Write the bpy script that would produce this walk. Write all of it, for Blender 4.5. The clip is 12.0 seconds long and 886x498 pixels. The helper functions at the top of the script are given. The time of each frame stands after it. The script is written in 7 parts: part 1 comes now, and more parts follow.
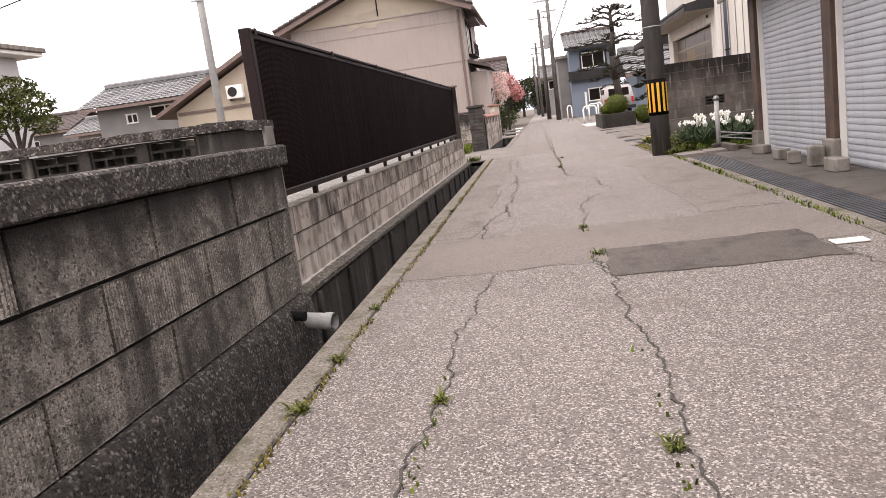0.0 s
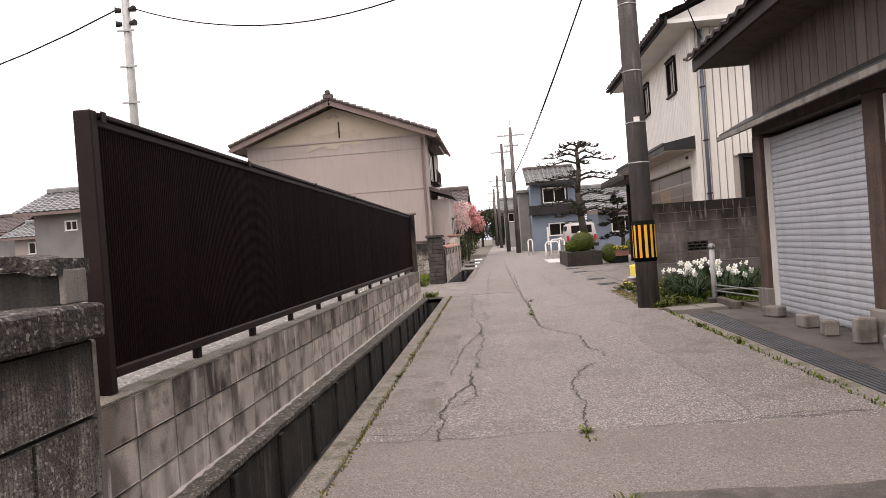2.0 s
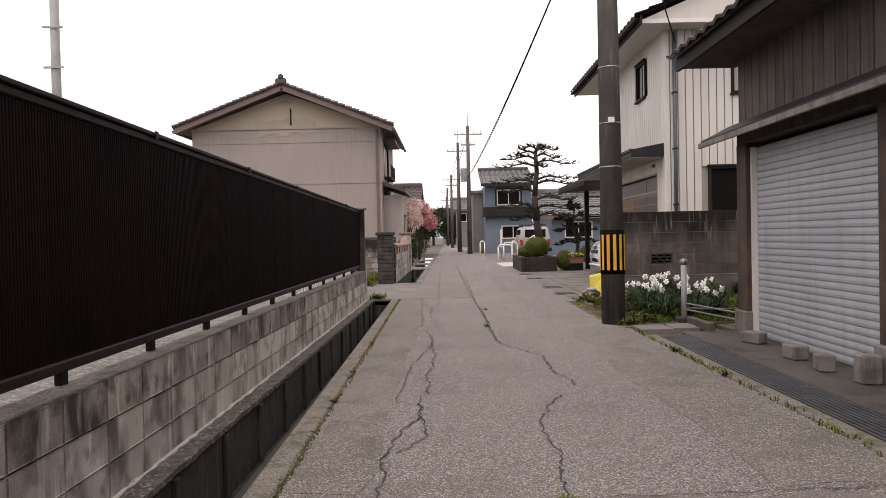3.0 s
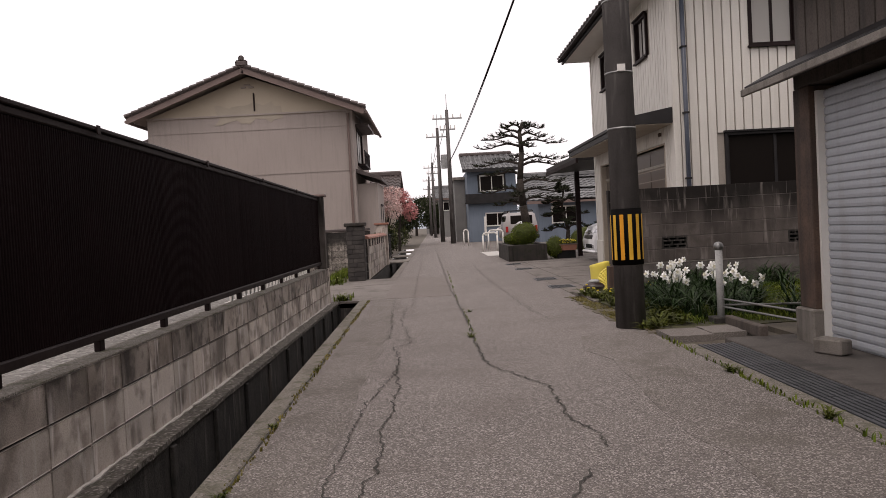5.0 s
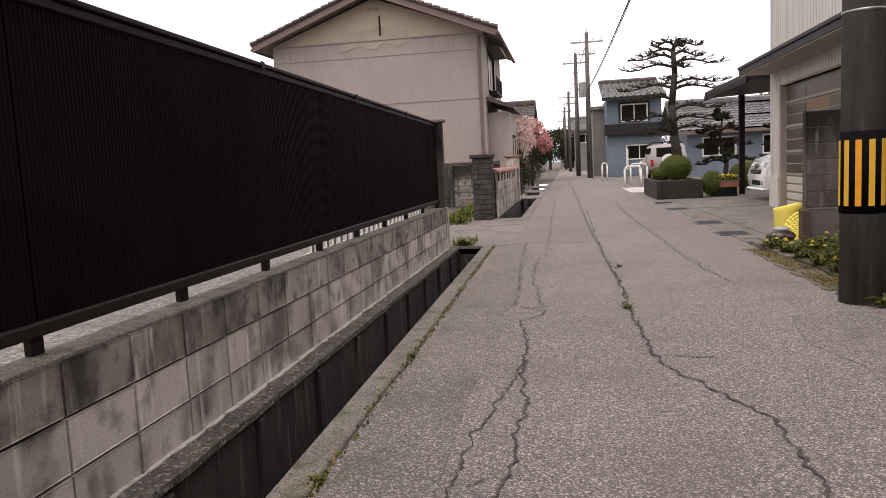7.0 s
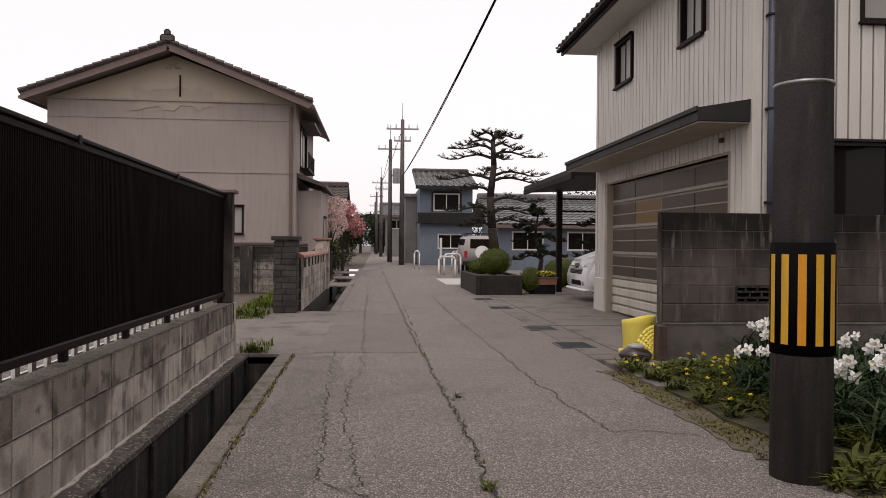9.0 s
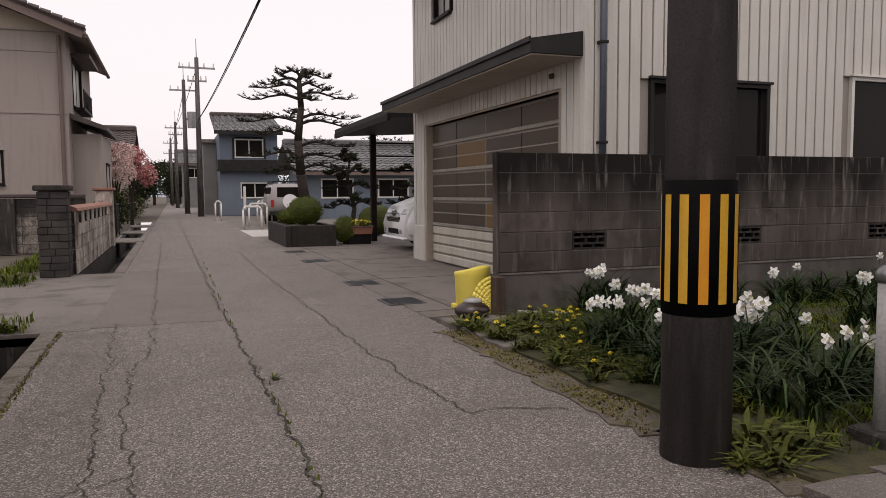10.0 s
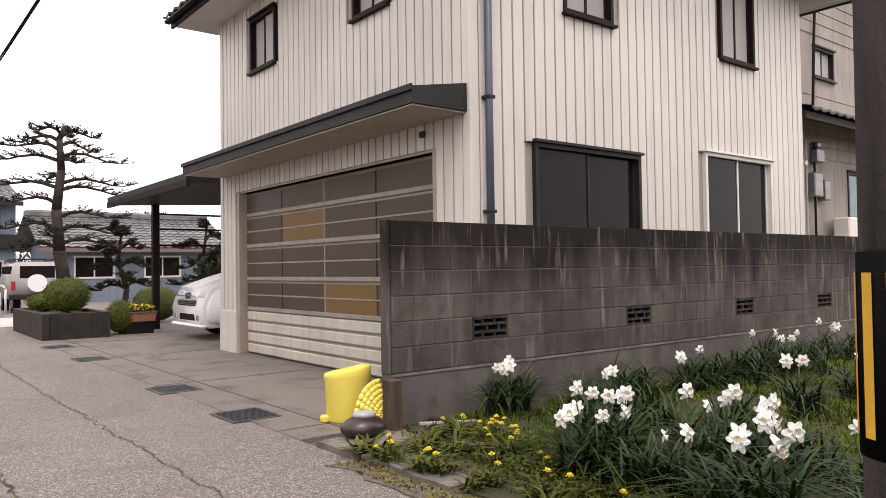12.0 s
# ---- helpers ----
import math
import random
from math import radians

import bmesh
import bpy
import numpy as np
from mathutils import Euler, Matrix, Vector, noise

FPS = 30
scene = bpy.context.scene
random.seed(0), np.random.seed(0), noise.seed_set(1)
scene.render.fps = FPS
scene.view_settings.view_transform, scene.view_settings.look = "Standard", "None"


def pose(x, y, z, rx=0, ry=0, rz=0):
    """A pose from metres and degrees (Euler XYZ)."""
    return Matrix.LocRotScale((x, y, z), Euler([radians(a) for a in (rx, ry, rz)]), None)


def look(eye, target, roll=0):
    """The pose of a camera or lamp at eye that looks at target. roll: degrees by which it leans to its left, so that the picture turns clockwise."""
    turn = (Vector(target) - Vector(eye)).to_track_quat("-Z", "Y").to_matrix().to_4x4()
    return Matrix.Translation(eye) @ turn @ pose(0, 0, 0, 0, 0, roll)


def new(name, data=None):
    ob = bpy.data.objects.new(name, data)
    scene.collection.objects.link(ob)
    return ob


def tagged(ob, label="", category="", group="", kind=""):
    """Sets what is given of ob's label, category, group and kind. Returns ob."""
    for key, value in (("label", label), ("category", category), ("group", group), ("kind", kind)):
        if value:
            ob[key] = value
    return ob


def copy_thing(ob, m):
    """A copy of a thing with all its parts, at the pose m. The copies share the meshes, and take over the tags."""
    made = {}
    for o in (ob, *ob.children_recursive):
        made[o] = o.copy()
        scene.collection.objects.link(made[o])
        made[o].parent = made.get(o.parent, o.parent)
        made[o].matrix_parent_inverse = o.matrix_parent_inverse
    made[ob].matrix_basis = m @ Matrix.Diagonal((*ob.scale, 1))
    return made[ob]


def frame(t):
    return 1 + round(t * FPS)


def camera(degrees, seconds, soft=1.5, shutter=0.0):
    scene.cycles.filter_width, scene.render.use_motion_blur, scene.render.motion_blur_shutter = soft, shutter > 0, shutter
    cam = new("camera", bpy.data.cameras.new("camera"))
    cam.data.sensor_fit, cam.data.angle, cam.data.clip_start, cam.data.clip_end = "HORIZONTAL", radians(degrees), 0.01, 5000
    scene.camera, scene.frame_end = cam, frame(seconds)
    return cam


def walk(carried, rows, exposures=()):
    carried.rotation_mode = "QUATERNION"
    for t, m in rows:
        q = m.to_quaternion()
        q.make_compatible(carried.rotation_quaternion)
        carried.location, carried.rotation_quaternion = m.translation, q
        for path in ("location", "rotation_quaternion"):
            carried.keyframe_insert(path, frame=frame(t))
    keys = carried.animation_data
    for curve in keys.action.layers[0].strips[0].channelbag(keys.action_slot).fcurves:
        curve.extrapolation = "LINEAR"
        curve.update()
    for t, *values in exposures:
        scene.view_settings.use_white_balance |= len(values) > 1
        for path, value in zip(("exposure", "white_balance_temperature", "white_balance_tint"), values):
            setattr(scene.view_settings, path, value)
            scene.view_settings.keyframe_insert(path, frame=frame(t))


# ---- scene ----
cam = camera(62.0, 12.0, soft=0.8)
PATH = [
    (0, (0.219, 0.309, 1.037), (-0.083, 2.257, 0.696), -7.7),
    (0.5, (0.167, 0.718, 1.062), (-0.342, 2.635, 0.804), -6.7),
    (1, (0.111, 1.213, 1.081), (-0.226, 3.168, 0.831), -6.9),
    (1.5, (0.067, 1.704, 1.118), (-0.323, 3.66, 0.965), -5.8),
    (2, (0.038, 2.27, 1.146), (-0.113, 4.264, 1.126), -4.2),
    (2.5, (-0.028, 2.775, 1.215), (0.01, 4.775, 1.214), -2.8),
    (3, (-0.045, 3.245, 1.191), (-0.061, 5.245, 1.158), -1.2),
    (3.2, (-0.024, 3.441, 1.218), (-0.026, 5.44, 1.204), -1.7),
    (4.8, (0.04, 5.139, 1.158), (0.076, 7.136, 1.071), -3.0),
    (5, (0.103, 5.35, 1.157), (0.127, 7.349, 1.095), -3.1),
    (5.5, (0.078, 5.845, 1.122), (0.067, 7.845, 1.068), -2.5),
    (6, (0.052, 6.345, 1.146), (0.205, 8.334, 0.998), -0.7),
    (6.5, (0.051, 6.785, 1.15), (-0.128, 8.772, 1.019), -2.2),
    (7, (0.023, 7.266, 1.134), (-0.316, 9.225, 0.912), -2.9),
    (7.2, (-0.033, 7.483, 1.16), (-0.31, 9.46, 1.027), -1.6),
    (8.8, (-0.098, 9.1, 1.166), (0.059, 11.093, 1.193), -0.8),
    (9, (-0.128, 9.3, 1.207), (0.053, 11.292, 1.196), 0.5),
    (9.5, (-0.103, 9.837, 1.191), (0.315, 11.792, 1.15), -0.8),
    (10, (-0.056, 10.343, 1.187), (0.628, 12.217, 1.036), -0.4),
    (10.5, (-0.09, 10.811, 1.173), (0.722, 12.639, 1.181), 1.4),
    (11, (-0.129, 11.28, 1.206), (0.969, 12.951, 1.166), -0.0),
    (11.5, (-0.194, 11.753, 1.204), (0.979, 13.373, 1.199), -0.3),
    (12, (-0.238, 12.191, 1.204), (0.999, 13.762, 1.256), -0.8),
]
EXPOSURES = [(t, stops, 6800, 20) for t, stops in (
    (0.0, 1.2), (1.0, 1.1), (1.5, 1.05), (2.0, 0.9), (2.5, 0.65), (3.0, 0.42), (5.0, 0.05), (5.5, 0.03), (6.0, 0.08), (6.5, 0.3), (7.0, 0.5), (9.0, -0.08), (9.5, -0.12),
    (10.0, -0.15), (10.5, 0.1), (11.0, 0.4), (11.5, 0.7), (12.0, 0.85))]
walk(cam, [(t, look(eye, target, roll)) for t, eye, target, roll in PATH], EXPOSURES)

# ---- sky, sun ----
world = bpy.data.worlds.new("overcast_sky")
scene.world = world
world.use_nodes = True
wn, wl = world.node_tree.nodes, world.node_tree.links
wn.clear()
sky = wn.new("ShaderNodeTexSky")
sky.sky_type, sky.sun_disc = "NISHITA", False
sky.sun_elevation, sky.sun_rotation = radians(52), radians(200)
sky.air_density, sky.dust_density = 1.0, 4.0
grey = wn.new("ShaderNodeHueSaturation")
grey.inputs["Saturation"].default_value = 0.22
back = wn.new("ShaderNodeBackground")
back.inputs["Strength"].default_value = 0.15
wout = wn.new("ShaderNodeOutputWorld")
wl.new(sky.outputs[0], grey.inputs["Color"])
cloud = wn.new("ShaderNodeMix")
cloud.data_type = "RGBA"
cloud.inputs[0].default_value = 0.75
cloud.inputs[7].default_value = (8.2, 8.2, 8.2, 1)
wl.new(grey.outputs[0], cloud.inputs[6])
wl.new(cloud.outputs[2], back.inputs["Color"])
wl.new(back.outputs[0], wout.inputs["Surface"])
sun_data = bpy.data.lights.new("sun", "SUN")
sun_data.energy, sun_data.angle, sun_data.color = 1.0, radians(20), (1.0, 0.95, 0.88)
sun = new("sun", sun_data)
sun.matrix_world = look((0, 0, 30), (0.25, 0.55, 28.6))


# ---- materials ----
def mat(name, c1, c2, rough=0.8, scale=6.0, fine=90.0, bump=0.25, metal=0.0, streak=None, streak_amount=0.0,
        speck=None, speck_scale=160.0, island=0.0, spec=0.5, squash=(1, 1, 1), dots=None, comb=0.0, blotch=None, leafy=0.0, relief=0.004, run=(9.0, 0.07), leach=None, grit=0.55, pick_at=(0.62, 0.95), blotch_amount=0.8, drip=None):
    """A surface whose colour drifts between c1 and c2, with fine grain, relief, and, where wanted, run-off streaks and specks."""
    m = bpy.data.materials.new(name)
    m.use_nodes = True
    n, l = m.node_tree.nodes, m.node_tree.links
    bsdf = n["Principled BSDF"]
    bsdf.inputs["Metallic"].default_value = metal
    bsdf.inputs["Specular IOR Level"].default_value = spec
    geo = n.new("ShaderNodeNewGeometry")
    place = n.new("ShaderNodeMapping")
    place.inputs["Scale"].default_value = squash
    l.new(geo.outputs["Position"], place.inputs["Vector"])

    def noise_tex(s, detail=4.0, vec=None):
        t = n.new("ShaderNodeTexNoise")
        t.inputs["Scale"].default_value, t.inputs["Detail"].default_value = s, detail
        l.new(vec or place.outputs[0], t.inputs["Vector"])
        return t.outputs["Fac"]

    def ramp(fac, lo, hi):
        r = n.new("ShaderNodeMapRange")
        r.inputs["From Min"].default_value, r.inputs["From Max"].default_value = lo, hi
        l.new(fac, r.inputs["Value"])
        return r.outputs[0]

    def blend(fac, a, b, kind="MIX"):
        x = n.new("ShaderNodeMix")
        x.data_type, x.blend_type = "RGBA", kind
        if isinstance(fac, float):
            x.inputs[0].default_value = fac
        else:
            l.new(fac, x.inputs[0])
        for s, v in ((6, a), (7, b)):
            if isinstance(v, tuple):
                x.inputs[s].default_value = (*v, 1)
            else:
                l.new(v, x.inputs[s])
        return x.outputs[2]

    def scaled(fac, k):
        x = n.new("ShaderNodeMath")
        x.operation = "MULTIPLY"
        l.new(fac, x.inputs[0])
        x.inputs[1].default_value = k
        return x.outputs[0]

    large, grain = noise_tex(scale), noise_tex(fine, 3.0)
    col = blend(ramp(large, 0.3, 0.7), c1, c2)
    dark = tuple(0.6 * v for v in c1)
    col = blend(scaled(ramp(grain, 0.45, 0.75), grit), col, dark)
    if speck:
        v = n.new("ShaderNodeTexVoronoi")
        v.inputs["Scale"].default_value = speck_scale
        l.new(place.outputs[0], v.inputs["Vector"])
        pick = n.new("ShaderNodeSeparateColor")
        l.new(v.outputs["Color"], pick.inputs[0])
        col = blend(scaled(ramp(pick.outputs[0], *pick_at), 0.75), col, speck)
        if dots:
            col = blend(scaled(ramp(pick.outputs[1], 0.7, 0.95), 0.7), col, dots)
    if comb:
        ribs = n.new("ShaderNodeTexWave")
        ribs.bands_direction = "Y"
        ribs.inputs["Scale"].default_value, ribs.inputs["Distortion"].default_value, ribs.inputs["Detail Scale"].default_value = 14.0, 2.2, 6.0
        l.new(geo.outputs["Position"], ribs.inputs["Vector"])
        groove = ribs.outputs["Fac"]
        which = n.new("ShaderNodeObjectInfo")
        depth = n.new("ShaderNodeMath")
        depth.operation = "MULTIPLY"
        l.new(scaled(ramp(groove, 0.55, 0.95), comb), depth.inputs[0])
        l.new(ramp(which.outputs["Random"], 0.15, 0.85), depth.inputs[1])
        col = blend(depth.outputs[0], col, tuple(0.3 * v for v in c1))
    if blotch:
        col = blend(scaled(ramp(noise_tex(scale * 3.1, 6.0), 0.52, 0.66), blotch_amount), col, blotch)
    if streak:
        stretch = n.new("ShaderNodeMapping")
        stretch.inputs["Scale"].default_value = (1, 1, run[1])
        l.new(geo.outputs["Position"], stretch.inputs["Vector"])
        s1 = noise_tex(run[0], 6.0, stretch.outputs[0])
        col = blend(scaled(ramp(s1, 0.5, 0.64), streak_amount), col, streak)
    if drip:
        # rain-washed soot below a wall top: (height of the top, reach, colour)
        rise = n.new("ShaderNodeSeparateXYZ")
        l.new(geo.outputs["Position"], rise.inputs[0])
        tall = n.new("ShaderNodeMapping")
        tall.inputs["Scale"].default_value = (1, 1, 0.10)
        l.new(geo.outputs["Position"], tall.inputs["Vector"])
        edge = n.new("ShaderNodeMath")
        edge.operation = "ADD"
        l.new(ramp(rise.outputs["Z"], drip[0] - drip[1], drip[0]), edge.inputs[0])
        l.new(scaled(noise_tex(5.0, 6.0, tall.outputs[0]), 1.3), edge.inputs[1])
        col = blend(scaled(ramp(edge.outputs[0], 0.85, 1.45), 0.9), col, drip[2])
    if leach:
        thin = n.new("ShaderNodeMapping")
        thin.inputs["Scale"].default_value = (1, 1, 0.12)
        thin.inputs["Location"].default_value = (3.7, 1.3, 0.4)
        l.new(geo.outputs["Position"], thin.inputs["Vector"])
        col = blend(scaled(ramp(noise_tex(14.0, 5.0, thin.outputs[0]), 0.58, 0.72), 0.75), col, leach)
    if leafy:
        shade = n.new("ShaderNodeHueSaturation")
        r2 = n.new("ShaderNodeMapRange")
        r2.inputs["To Min"].default_value, r2.inputs["To Max"].default_value = 1 - leafy, 1 + leafy
        l.new(geo.outputs["Random Per Island"], r2.inputs["Value"])
        l.new(r2.outputs[0], shade.inputs["Value"])
        l.new(col, shade.inputs["Color"])
        col = shade.outputs["Color"]
    if island:
        info = n.new("ShaderNodeObjectInfo")
        hsv = n.new("ShaderNodeHueSaturation")
        r = n.new("ShaderNodeMapRange")
        r.inputs["To Min"].default_value, r.inputs["To Max"].default_value = 1 - island, 1 + island
        l.new(info.outputs["Random"], r.inputs["Value"])
        l.new(r.outputs[0], hsv.inputs["Value"])
        l.new(col, hsv.inputs["Color"])
        col = hsv.outputs["Color"]
    l.new(col, bsdf.inputs["Base Color"])
    rr = n.new("ShaderNodeMapRange")
    rr.inputs["To Min"].default_value, rr.inputs["To Max"].default_value = max(0.02, rough - 0.1), min(1.0, rough + 0.1)
    l.new(grain, rr.inputs["Value"])
    l.new(rr.outputs[0], bsdf.inputs["Roughness"])
    if bump:
        b = n.new("ShaderNodeBump")
        b.inputs["Strength"].default_value, b.inputs["Distance"].default_value = bump, relief
        l.new(grain, b.inputs["Height"])
        l.new(b.outputs[0], bsdf.inputs["Normal"])
    return m


def glass_mat(name, tint, rough=0.03, spec=0.14):
    m = bpy.data.materials.new(name)
    m.use_nodes = True
    b = m.node_tree.nodes["Principled BSDF"]
    b.inputs["Base Color"].default_value = (*tint, 1)
    b.inputs["Roughness"].default_value = rough
    b.inputs["Specular IOR Level"].default_value = spec
    return m


